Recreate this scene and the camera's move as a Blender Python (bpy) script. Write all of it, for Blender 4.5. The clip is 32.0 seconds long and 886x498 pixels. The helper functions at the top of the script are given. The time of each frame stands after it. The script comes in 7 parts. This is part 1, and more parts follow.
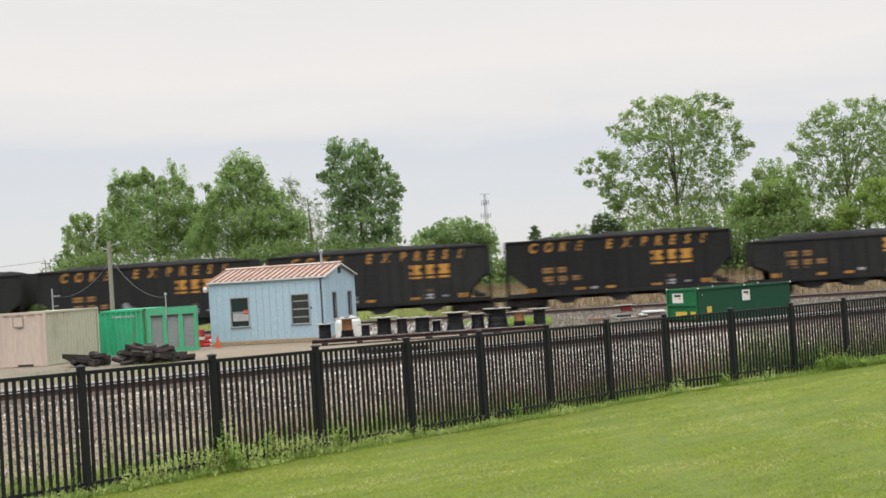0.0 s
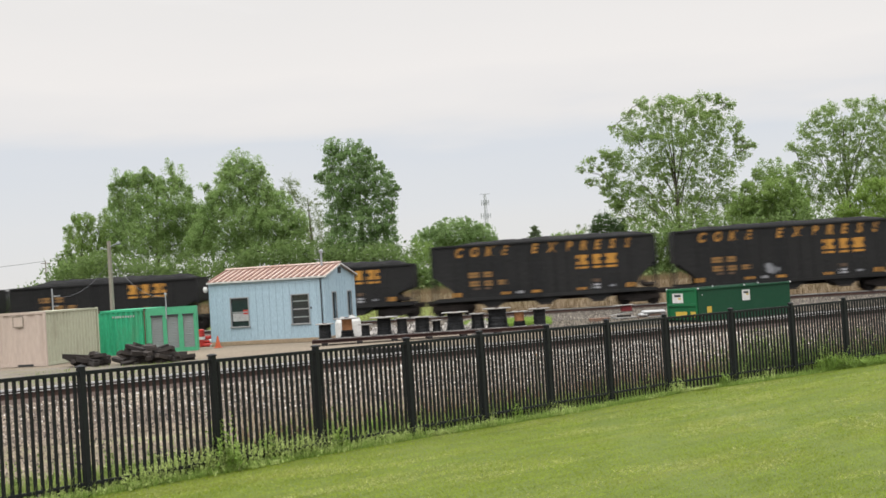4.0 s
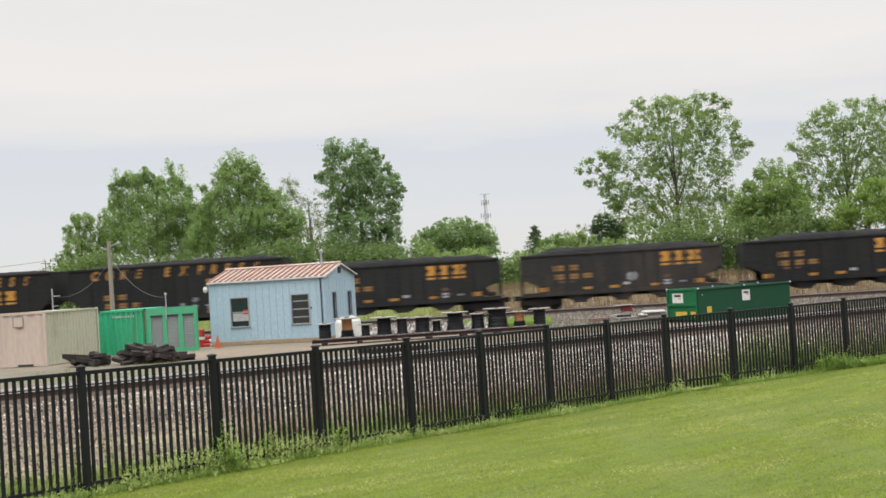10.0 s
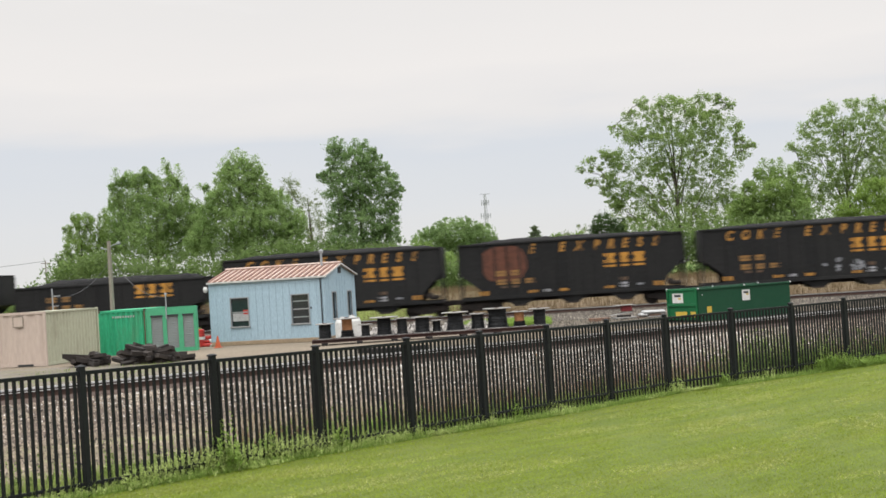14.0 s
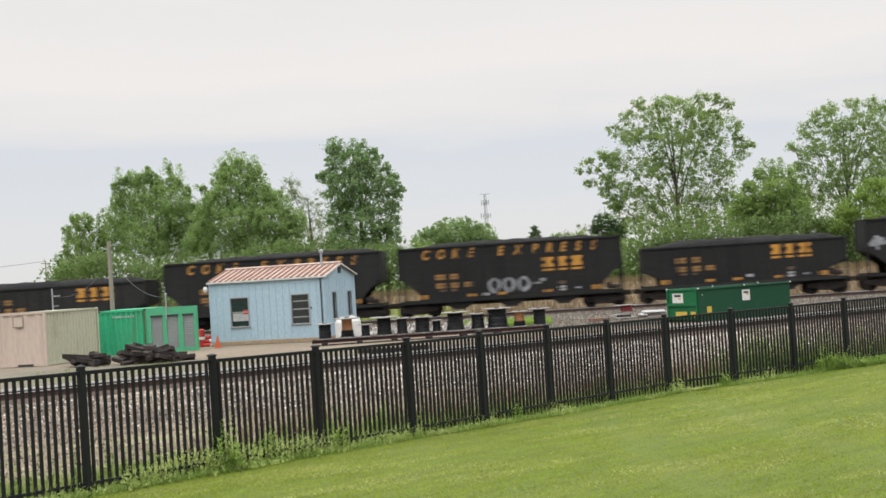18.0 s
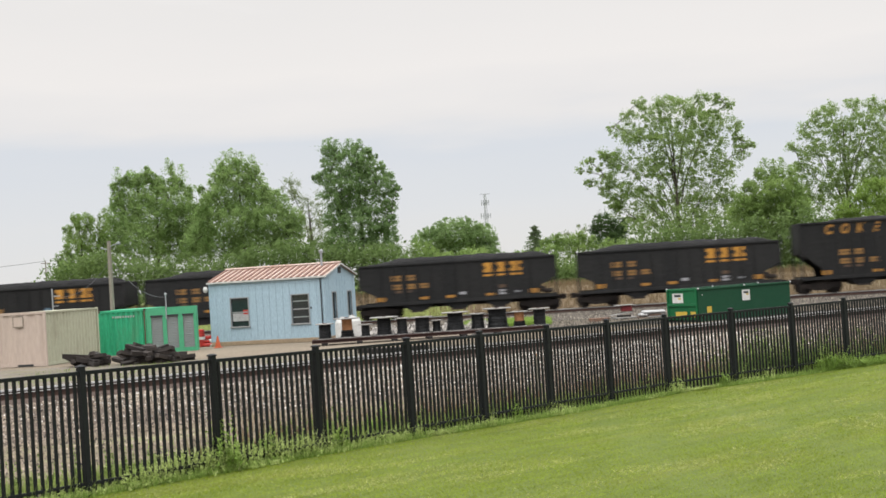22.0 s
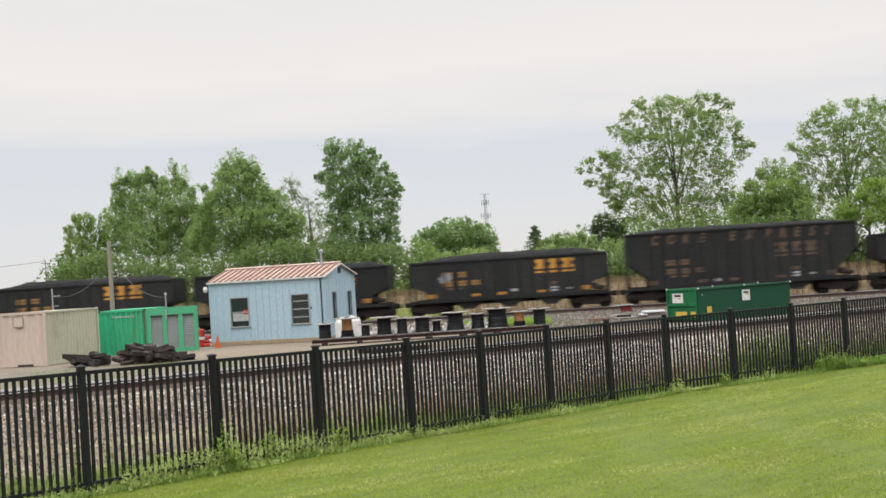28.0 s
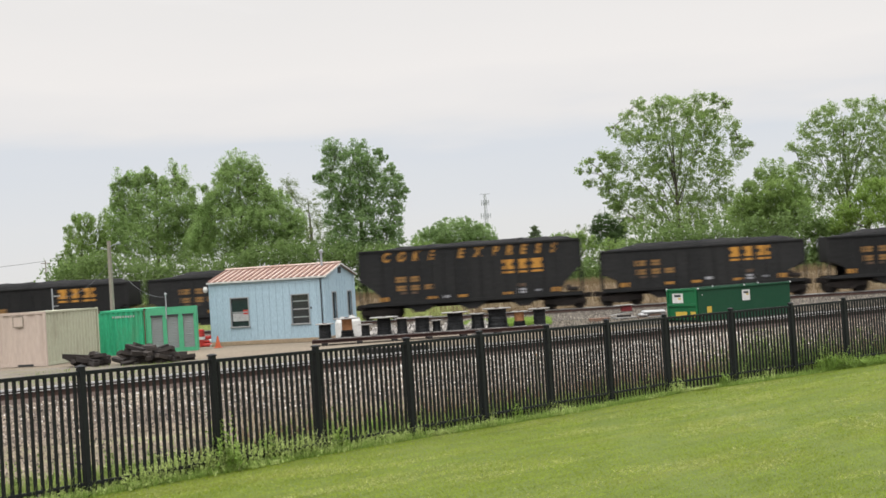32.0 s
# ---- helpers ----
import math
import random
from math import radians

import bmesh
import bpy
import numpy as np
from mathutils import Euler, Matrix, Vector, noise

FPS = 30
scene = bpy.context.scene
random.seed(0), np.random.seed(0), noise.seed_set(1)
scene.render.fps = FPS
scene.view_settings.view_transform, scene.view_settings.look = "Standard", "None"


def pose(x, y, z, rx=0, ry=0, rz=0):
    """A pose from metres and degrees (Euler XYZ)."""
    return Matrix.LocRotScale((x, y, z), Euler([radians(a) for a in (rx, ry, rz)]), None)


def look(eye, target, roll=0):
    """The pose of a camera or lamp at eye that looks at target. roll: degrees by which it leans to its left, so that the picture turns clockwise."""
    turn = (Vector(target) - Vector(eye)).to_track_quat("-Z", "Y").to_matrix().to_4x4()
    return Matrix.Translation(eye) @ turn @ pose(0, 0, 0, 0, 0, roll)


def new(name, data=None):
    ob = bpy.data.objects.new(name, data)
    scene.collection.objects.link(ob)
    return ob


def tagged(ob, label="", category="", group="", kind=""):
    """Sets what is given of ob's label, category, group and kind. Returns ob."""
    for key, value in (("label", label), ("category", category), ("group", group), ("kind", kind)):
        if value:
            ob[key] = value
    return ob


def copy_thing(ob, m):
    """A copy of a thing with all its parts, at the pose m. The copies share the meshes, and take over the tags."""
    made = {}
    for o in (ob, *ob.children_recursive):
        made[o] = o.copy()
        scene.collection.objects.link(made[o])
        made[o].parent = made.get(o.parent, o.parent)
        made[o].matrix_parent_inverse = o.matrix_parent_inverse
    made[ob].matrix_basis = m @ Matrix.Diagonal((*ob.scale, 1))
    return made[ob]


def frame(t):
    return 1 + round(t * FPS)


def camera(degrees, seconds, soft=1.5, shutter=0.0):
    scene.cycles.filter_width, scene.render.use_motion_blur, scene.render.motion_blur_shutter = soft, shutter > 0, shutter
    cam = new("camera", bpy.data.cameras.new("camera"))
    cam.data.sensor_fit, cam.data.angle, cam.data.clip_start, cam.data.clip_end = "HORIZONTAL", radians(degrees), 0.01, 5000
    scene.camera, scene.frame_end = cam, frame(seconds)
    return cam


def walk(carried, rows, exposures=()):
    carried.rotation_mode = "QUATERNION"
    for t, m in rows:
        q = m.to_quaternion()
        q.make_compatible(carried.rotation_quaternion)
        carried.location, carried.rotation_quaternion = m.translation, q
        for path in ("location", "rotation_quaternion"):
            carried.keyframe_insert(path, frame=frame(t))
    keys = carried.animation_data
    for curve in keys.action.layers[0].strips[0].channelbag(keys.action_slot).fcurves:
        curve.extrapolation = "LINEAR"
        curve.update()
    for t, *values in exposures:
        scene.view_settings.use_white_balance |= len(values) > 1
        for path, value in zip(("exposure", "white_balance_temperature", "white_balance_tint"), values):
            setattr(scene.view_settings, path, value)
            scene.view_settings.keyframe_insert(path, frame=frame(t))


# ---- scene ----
cam = camera(36.2, 32.0, soft=1.6, shutter=0.9)
EYE_Z = 2.45
PATH = look((0, 0, EYE_Z), (0, 100, EYE_Z + 1.958), -3.6)
walk(cam, [(0.0, PATH), (32.0, PATH)])

# ---- light: a bright overcast sky, three times brighter overhead than at the horizon ----
world = bpy.data.worlds.new("overcast_sky")
scene.world = world
world.use_nodes = True


def build_sky():
    nt = world.node_tree
    nt.nodes.clear()
    out = nt.nodes.new("ShaderNodeOutputWorld")
    bg = nt.nodes.new("ShaderNodeBackground")
    tc = nt.nodes.new("ShaderNodeTexCoord")
    sep = nt.nodes.new("ShaderNodeSeparateXYZ")
    nt.links.new(tc.outputs["Generated"], sep.inputs[0])
    mp = nt.nodes.new("ShaderNodeMapping")
    mp.inputs["Scale"].default_value = (1.6, 1.6, 9.0)
    nt.links.new(tc.outputs["Generated"], mp.inputs[0])
    ns = nt.nodes.new("ShaderNodeTexNoise")
    ns.inputs["Scale"].default_value = 2.6
    ns.inputs["Detail"].default_value = 5.0
    ns.inputs["Roughness"].default_value = 0.5
    nt.links.new(mp.outputs[0], ns.inputs["Vector"])
    off = nt.nodes.new("ShaderNodeMath")
    off.operation = "MULTIPLY_ADD"
    off.inputs[1].default_value = 0.08
    off.inputs[2].default_value = -0.04
    nt.links.new(ns.outputs[0], off.inputs[0])
    add = nt.nodes.new("ShaderNodeMath")
    nt.links.new(sep.outputs["Z"], add.inputs[0])
    nt.links.new(off.outputs[0], add.inputs[1])
    ramp = nt.nodes.new("ShaderNodeValToRGB")
    cr = ramp.color_ramp
    stops = [(0.0, (0.745, 0.735, 0.725)), (0.045, (0.715, 0.725, 0.745)), (0.1, (0.675, 0.70, 0.745)), (0.12, (0.79, 0.768, 0.76)),
             (0.15, (0.85, 0.815, 0.79)), (0.21, (0.815, 0.79, 0.77)), (0.5, (2.1, 2.1, 2.12)), (1.0, (3.3, 3.3, 3.3))]
    cr.elements[0].position, cr.elements[0].color = stops[0][0], (*stops[0][1], 1)
    cr.elements[1].position, cr.elements[1].color = stops[-1][0], (*stops[-1][1], 1)
    for p, c in stops[1:-1]:
        cr.elements.new(p).color = (*c, 1)
    nt.links.new(add.outputs[0], ramp.inputs[0])
    # the clear-sky blue that filters through the thin cloud
    sky = nt.nodes.new("ShaderNodeTexSky")
    sky.sky_type = "NISHITA"
    sky.sun_disc = False
    sky.sun_elevation = radians(52)
    sky.sun_rotation = radians(200)
    mul = nt.nodes.new("ShaderNodeVectorMath")
    mul.operation = "SCALE"
    mul.inputs["Scale"].default_value = 0.006
    nt.links.new(sky.outputs[0], mul.inputs[0])
    tot = nt.nodes.new("ShaderNodeVectorMath")
    nt.links.new(ramp.outputs[0], tot.inputs[0])
    nt.links.new(mul.outputs[0], tot.inputs[1])
    nt.links.new(tot.outputs[0], bg.inputs[0])
    bg.inputs[1].default_value = 1.0
    nt.links.new(bg.outputs[0], out.inputs[0])


build_sky()
sun = new("sun", bpy.data.lights.new("sun", "SUN"))
sun.data.energy, sun.data.angle, sun.data.color = 1.3, radians(25), (1.0, 0.96, 0.9)
sun.matrix_world = look((-30, -60, 120), (0, 0, 0))


# ---- materials ----
def surf(name, base, rough=0.75, metal=0.0, other=None, scale=1.5, amount=0.5, bump=0.15, fine=30.0, dist=0.02, rnd=0.0, island=0.0,
         stains=None, stain_scale=0.6, stretch=(1, 1, 1), spec=0.35, through_light=0.0, turn=0.0):
    """A surface with colour varied at two scales, worn patches and fine relief."""
    m = bpy.data.materials.new(name)
    m.use_nodes = True
    nt = m.node_tree
    N, L = nt.nodes, nt.links
    b = N["Principled BSDF"]
    b.inputs["Roughness"].default_value = rough
    b.inputs["Metallic"].default_value = metal
    b.inputs["Specular IOR Level"].default_value = spec
    tc = N.new("ShaderNodeTexCoord")
    mp = N.new("ShaderNodeMapping")
    mp.inputs["Scale"].default_value = stretch
    if turn:
        vr = N.new("ShaderNodeVectorRotate")
        vr.rotation_type = "Z_AXIS"
        vr.inputs["Angle"].default_value = radians(-turn)
        L.new(tc.outputs["Object"], vr.inputs["Vector"])
        L.new(vr.outputs[0], mp.inputs[0])
    else:
        L.new(tc.outputs["Object"], mp.inputs[0])
    n1 = N.new("ShaderNodeTexNoise")
    n1.inputs["Scale"].default_value, n1.inputs["Detail"].default_value = scale, 4
    n2 = N.new("ShaderNodeTexNoise")
    n2.inputs["Scale"].default_value, n2.inputs["Detail"].default_value = fine, 3
    for n in (n1, n2):
        L.new(mp.outputs[0], n.inputs["Vector"])
    mix = N.new("ShaderNodeMix")
    mix.data_type = "RGBA"
    other = other or tuple(c * 0.6 for c in base)
    mix.inputs["A"].default_value, mix.inputs["B"].default_value = (*base, 1), (*other, 1)
    r = N.new("ShaderNodeMapRange")
    r.inputs["From Min"].default_value, r.inputs["From Max"].default_value = 0.35, 0.7
    r.inputs["To Max"].default_value = amount
    L.new(n1.outputs[0], r.inputs[0])
    L.new(r.outputs[0], mix.inputs["Factor"])
    col = mix.outputs["Result"]
    g = N.new("ShaderNodeMapRange")
    g.inputs["From Min"].default_value, g.inputs["From Max"].default_value = 0.3, 0.7
    g.inputs["To Min"].default_value, g.inputs["To Max"].default_value = 1 - 0.4 * amount, 1 + 0.4 * amount
    L.new(n2.outputs[0], g.inputs[0])
    sc = N.new("ShaderNodeVectorMath")
    sc.operation = "SCALE"
    L.new(col, sc.inputs[0])
    L.new(g.outputs[0], sc.inputs["Scale"])
    col = sc.outputs[0]
    if stains:
        n3 = N.new("ShaderNodeTexNoise")
        n3.inputs["Scale"].default_value, n3.inputs["Detail"].default_value, n3.inputs["Roughness"].default_value = stain_scale, 6, 0.7
        L.new(mp.outputs[0], n3.inputs["Vector"])
        rr = N.new("ShaderNodeMapRange")
        rr.inputs["From Min"].default_value, rr.inputs["From Max"].default_value = 0.52, 0.72
        L.new(n3.outputs[0], rr.inputs[0])
        mx = N.new("ShaderNodeMix")
        mx.data_type = "RGBA"
        mx.inputs["B"].default_value = (*stains, 1)
        L.new(rr.outputs[0], mx.inputs["Factor"])
        L.new(col, mx.inputs["A"])
        col = mx.outputs["Result"]
    for amount_r, node, socket in ((rnd, "ShaderNodeObjectInfo", "Random"), (island, "ShaderNodeNewGeometry", "Random Per Island")):
        if amount_r:
            o = N.new(node)
            q = N.new("ShaderNodeMapRange")
            q.inputs["To Min"].default_value, q.inputs["To Max"].default_value = 1 - amount_r, 1 + amount_r
            L.new(o.outputs[socket], q.inputs[0])
            s2 = N.new("ShaderNodeVectorMath")
            s2.operation = "SCALE"
            L.new(col, s2.inputs[0])
            L.new(q.outputs[0], s2.inputs["Scale"])
            col = s2.outputs[0]
    L.new(col, b.inputs["Base Color"])
    if bump:
        bp = N.new("ShaderNodeBump")
        bp.inputs["Strength"].default_value, bp.inputs["Distance"].default_value = bump, dist
        L.new(n2.outputs[0], bp.inputs["Height"])
        L.new(bp.outputs[0], b.inputs["Normal"])
    if through_light:
        tr = N.new("ShaderNodeBsdfTranslucent")
        L.new(col, tr.inputs[0])
        ms = N.new("ShaderNodeMixShader")
        ms.inputs[0].default_value = through_light
        L.new(b.outputs[0], ms.inputs[1])
        L.new(tr.outputs[0], ms.inputs[2])
        L.new(ms.outputs[0], N["Material Output"].inputs[0])
    return m


LAWN = surf("lawn_soil", (0.0839, 0.1112, 0.01231), 0.9, other=(0.06658, 0.09576, 0.009576), scale=0.6, amount=0.5, fine=14, bump=0.1, stains=(0.1076, 0.1259, 0.02006), stain_scale=0.7, stretch=(0.22, 1, 1), turn=50)
GRASS = surf("grass_blades", (0.2006, 0.2554, 0.02098), 0.8, other=(0.1505, 0.2143, 0.01596), scale=0.6, amount=0.6, fine=4, bump=0, island=0.12, through_light=0.5, stains=(0.2599, 0.2873, 0.0456), stain_scale=0.7, stretch=(0.22, 1, 1), turn=50)
CLIPPING = surf("dry_clippings", (0.4, 0.4, 0.15), 0.85, other=(0.32, 0.34, 0.1), scale=0.8, amount=0.7, bump=0, island=0.2, through_light=0.4)
WEED = surf("weed_leaves", (0.5014, 0.5713, 0.231), 0.8, other=(0.3615, 0.4547, 0.1375), scale=2.5, amount=0.8, bump=0, island=0.2, through_light=0.55)
WEED_BRIGHT = surf("bright_weed_leaves", (0.264, 0.3696, 0.088), 0.8, other=(0.1936, 0.2992, 0.0616), scale=2.5, amount=0.8, bump=0, island=0.25, through_light=0.5)
WEED_DARK = surf("tall_weed_leaves", (0.17, 0.235, 0.058), 0.8, other=(0.115, 0.172, 0.037), scale=0.8, amount=0.8, bump=0, island=0.45, through_light=0.3)
WEED_MID = surf("rough_grass_blades", (0.26, 0.33, 0.09), 0.8, other=(0.19, 0.26, 0.06), scale=1.2, amount=0.8, bump=0, island=0.35, through_light=0.45)
STALK = surf("dead_stalk", (0.17, 0.105, 0.06), 0.9, other=(0.11, 0.075, 0.04), scale=1.0, amount=0.8, bump=0, island=0.3)
STRAW = surf("dry_reed", (0.1949, 0.1436, 0.08164), 0.9, other=(0.151, 0.111, 0.05857), scale=0.25, amount=0.6, bump=0, island=0.12, through_light=0.4)
STRAW_SOIL = surf("dry_bank_soil", (0.18, 0.135, 0.0864), 0.95, other=(0.1395, 0.1062, 0.063), scale=0.3, amount=0.5, fine=6, bump=0.12, stains=(0.1215, 0.1098, 0.0495), stain_scale=0.08)
BALLAST = surf("ballast_stone", (0.0948, 0.06872, 0.05095), 0.9, other=(0.05687, 0.04385, 0.03377), scale=0.5, amount=0.8, fine=14, bump=0.9, dist=0.05, stains=(0.1058, 0.08041, 0.06031), stain_scale=0.7)
STONES = surf("loose_ballast_stones", (0.2152, 0.1778, 0.1391), 0.9, other=(0.08119, 0.06134, 0.04675), scale=0.5, amount=0.9, fine=25, bump=0.3, island=0.9)
PALESTONE = surf("pale_limestone_chips", (0.4637, 0.4379, 0.4057), 0.9, other=(0.322, 0.3026, 0.2769), scale=0.7, amount=0.8, fine=20, bump=0.2, island=0.6)
GRAVEL = surf("yard_gravel", (0.1749, 0.1416, 0.1041), 0.95, other=(0.1336, 0.1086, 0.07912), scale=0.2, amount=0.8, fine=8, bump=0.5, stains=(0.1692, 0.1401, 0.1013), stain_scale=0.3)
APRON = surf("sparse_gravel", (0.142, 0.122, 0.095), 0.95, other=(0.094, 0.082, 0.062), scale=0.3, amount=0.8, fine=7, bump=0.5, stains=(0.102, 0.102, 0.03612), stain_scale=0.5)
VERGE = surf("brown_stony_verge", (0.1561, 0.1241, 0.07742), 0.95, other=(0.09826, 0.07834, 0.04858), scale=0.5, amount=0.8, fine=12, bump=0.8, dist=0.04, stains=(0.1709, 0.201, 0.07038), stain_scale=0.45)
FARSTONE = surf("grey_far_ballast", (0.0672, 0.06, 0.0506), 0.95, other=(0.0336, 0.03, 0.0253), scale=1.3, amount=1.5, fine=4.5, bump=0.9, dist=0.08)
FARWHITE = surf("pale_loose_stones", (0.3587, 0.3377, 0.315), 0.95, other=(0.1837, 0.1715, 0.1575), scale=0.7, amount=0.8, fine=20, bump=0.2, island=0.8)
FARLIGHT = surf("mid_grey_loose_stones", (0.1848, 0.1628, 0.1321), 0.95, other=(0.1008, 0.0882, 0.07068), scale=0.7, amount=0.8, fine=20, bump=0.2, island=0.7)
FARDARK = surf("dark_grey_loose_stones", (0.0918, 0.079, 0.06624), 0.95, other=(0.0486, 0.041, 0.03404), scale=0.7, amount=0.8, fine=20, bump=0.2, island=0.5)
RUSTBROWN = surf("rust_brown_ballast", (0.062, 0.04, 0.03), 0.95, other=(0.04, 0.026, 0.02), scale=0.8, amount=0.8, fine=14, bump=0.8, dist=0.04)
RUST = surf("rail_rust", (0.057, 0.0319, 0.0243), 0.85, other=(0.038, 0.0228, 0.019), scale=3, amount=0.7, fine=40)
HEAD = surf("polished_rail_head", (0.6, 0.6, 0.6), 0.4, 0.5, scale=2, amount=0.3, fine=60, bump=0.05)
TIE = surf("creosoted_tie", (0.0182, 0.016, 0.0152), 0.9, other=(0.0319, 0.0281, 0.0258), scale=2, amount=0.8, fine=25, bump=0.5, rnd=0.35, stretch=(1, 6, 6))
OLDTIE = surf("split_grey_brown_tie", (0.034, 0.027, 0.023), 0.9, other=(0.016, 0.0135, 0.0125), scale=2, amount=0.9, fine=25, bump=0.6, rnd=0.45, stretch=(1, 6, 6))
BLACK = surf("black_fence_paint", (0.0082, 0.0096, 0.0102), 0.55, scale=2, amount=0.4, fine=60, bump=0.05, rnd=0.12, spec=0.18)
CARBLACK = surf("weathered_black_car_paint", (0.0115, 0.0118, 0.0122), 0.75, other=(0.0182, 0.0178, 0.0174), scale=0.7, amount=0.9, fine=12, bump=0.12, rnd=0.25, stains=(0.0198, 0.0194, 0.019), stain_scale=0.5, stretch=(1, 1, 0.4), spec=0.2)
CARGREY = surf("faded_dusty_car_paint", (0.0152, 0.0144, 0.0137), 0.8, other=(0.0243, 0.0213, 0.019), scale=0.7, amount=0.9, fine=12, bump=0.12, stains=(0.0456, 0.0342, 0.0266), stain_scale=0.5, stretch=(1, 1, 0.4))
UNDER = surf("dirty_running_gear", (0.0167, 0.0137, 0.0122), 0.85, other=(0.0304, 0.0228, 0.019), scale=2, amount=0.8, fine=25)
COAL = surf("coal", (0.0098, 0.0097, 0.01), 0.9, other=(0.019, 0.0188, 0.0188), scale=1.2, amount=0.8, fine=7, bump=1.0, dist=0.12, spec=0.12)
ORANGE = surf("orange_lettering_paint", (0.3192, 0.1558, 0.0274), 0.7, other=(0.2052, 0.1026, 0.0266), scale=1.5, amount=0.6, fine=20, bump=0.03)
EMBLEM = surf("bright_orange_emblem_paint", (0.43, 0.205, 0.03), 0.7, other=(0.2736, 0.133, 0.0266), scale=1.5, amount=0.6, fine=20, bump=0.03)
ORANGE_OLD = surf("faded_orange_paint", (0.0958, 0.0585, 0.034), 0.8, other=(0.0372, 0.0298, 0.0255), scale=1.5, amount=0.9, fine=20, bump=0.03)
ORANGE_DIM = surf("dirty_orange_paint", (0.228, 0.1216, 0.0342), 0.75, other=(0.1216, 0.0684, 0.0304), scale=2.5, amount=0.8, fine=20, bump=0.03)
MARK_WHITE = surf("white_stencil_paint", (0.3192, 0.3192, 0.3344), 0.7, other=(0.1672, 0.1672, 0.1748), scale=4, amount=0.8, bump=0.02)
TAG_WHITE = surf("grey_white_spray_paint", (0.228, 0.2356, 0.2508), 0.6, other=(0.0912, 0.0912, 0.0988), scale=2.2, amount=0.9, bump=0.02)
TAG_BLUE = surf("blue_spray_paint", (0.0912, 0.152, 0.2052), 0.6, scale=3, amount=0.9, bump=0.02)
RUST_PATCH = surf("rust_brown_patch", (0.1152, 0.0432, 0.02592), 0.9, other=(0.054, 0.0252, 0.01872), scale=2, amount=0.9, fine=15)
OLDBOARD = surf("dull_reddish_boards", (0.16, 0.095, 0.065), 0.9, other=(0.1, 0.065, 0.05), scale=2, amount=0.8, fine=25, bump=0.2, rnd=0.25)
BLUE = surf("pale_blue_siding", (0.285, 0.385, 0.448), 0.6, other=(0.255, 0.345, 0.4), scale=0.6, amount=0.3, fine=14, bump=0.015, stretch=(1, 1, 0.3))
# battens slightly darker than the wall: the joints' shading is put into the colour
BLUE_SEAM = surf("shaded_blue_batten", (0.27, 0.362, 0.422), 0.65, scale=1, amount=0.4, fine=14, bump=0.015)
BLUE_TRIM = surf("pale_trim_paint", (0.456, 0.456, 0.4408), 0.6, scale=2, amount=0.4, bump=0.05)
WINTRIM = surf("grey_window_trim", (0.2508, 0.2584, 0.2584), 0.6, scale=2, amount=0.4, bump=0.03)
DARKTRIM = surf("dark_downpipe", (0.0228, 0.0266, 0.0304), 0.5, scale=2, amount=0.4, bump=0.05)
ROOF = surf("rusting_roof_sheet", (0.36, 0.285, 0.245), 0.65, other=(0.29, 0.19, 0.15), scale=0.8, amount=0.9, fine=10, bump=0.1, stains=(0.24, 0.12, 0.08), stain_scale=1.2, rnd=0.2)
ROOF_RIB = surf("rusted_roof_seam", (0.13, 0.066, 0.05), 0.8, other=(0.2, 0.115, 0.085), scale=1.5, amount=0.8, fine=20)
CONCRETE = surf("tan_foundation", (0.2713, 0.2067, 0.1368), 0.9, other=(0.2196, 0.1642, 0.1083), scale=1.2, amount=0.8, fine=25, bump=0.3)
GLASS = surf("dark_window_glass", (0.02, 0.024, 0.026), 0.08, scale=0.8, amount=0.4, bump=0, spec=0.7)
PINK = surf("cream_container_paint", (0.41, 0.335, 0.285), 0.65, other=(0.375, 0.305, 0.256), scale=0.8, amount=0.16, fine=8, bump=0.01, stains=(0.3496, 0.2926, 0.247), stain_scale=0.9, stretch=(1, 1, 0.3))
SAGE = surf("sage_container_paint", (0.3501, 0.3527, 0.2615), 0.65, other=(0.3203, 0.3256, 0.2368), scale=0.8, amount=0.2, fine=15, bump=0.015, stretch=(1, 1, 0.3), stains=(0.2756, 0.2636, 0.1908), stain_scale=0.8)
GREEN = surf("bright_green_container_paint", (0.024, 0.3, 0.148), 0.6, other=(0.024, 0.255, 0.125), scale=0.8, amount=0.35, fine=15, bump=0.015, stretch=(1, 1, 0.3), stains=(0.06, 0.25, 0.13), stain_scale=0.9)
GREEN2 = surf("light_green_cabinet_paint", (0.057, 0.2888, 0.152), 0.6, other=(0.0494, 0.2508, 0.1292), scale=0.9, amount=0.3, fine=15, bump=0.015, stretch=(1, 1, 0.3))
SHUTTER = surf("grey_green_shutter", (0.215, 0.24, 0.235), 0.5, scale=1, amount=0.4, fine=20, bump=0.05)
DUMP = surf("dark_green_bin_paint", (0.0046, 0.0471, 0.0205), 0.55, other=(0.0038, 0.038, 0.0167), scale=0.8, amount=0.5, fine=15, bump=0.02, spec=0.25, stains=(0.0084, 0.0532, 0.0258), stain_scale=0.8)
# the near end has a lighter green than the sides and the far end
DUMP2 = surf("lighter_green_bin_end", (0.0061, 0.0988, 0.0342), 0.55, other=(0.0053, 0.0798, 0.0289), scale=0.8, amount=0.5, fine=15, bump=0.02, spec=0.25)
YELLOW = surf("yellow_sticker", (0.456, 0.3192, 0.0456), 0.6, scale=6, amount=0.4, bump=0.0)
WHITE = surf("white_paint", (0.5472, 0.5472, 0.532), 0.6, scale=3, amount=0.4, fine=30, bump=0.04)
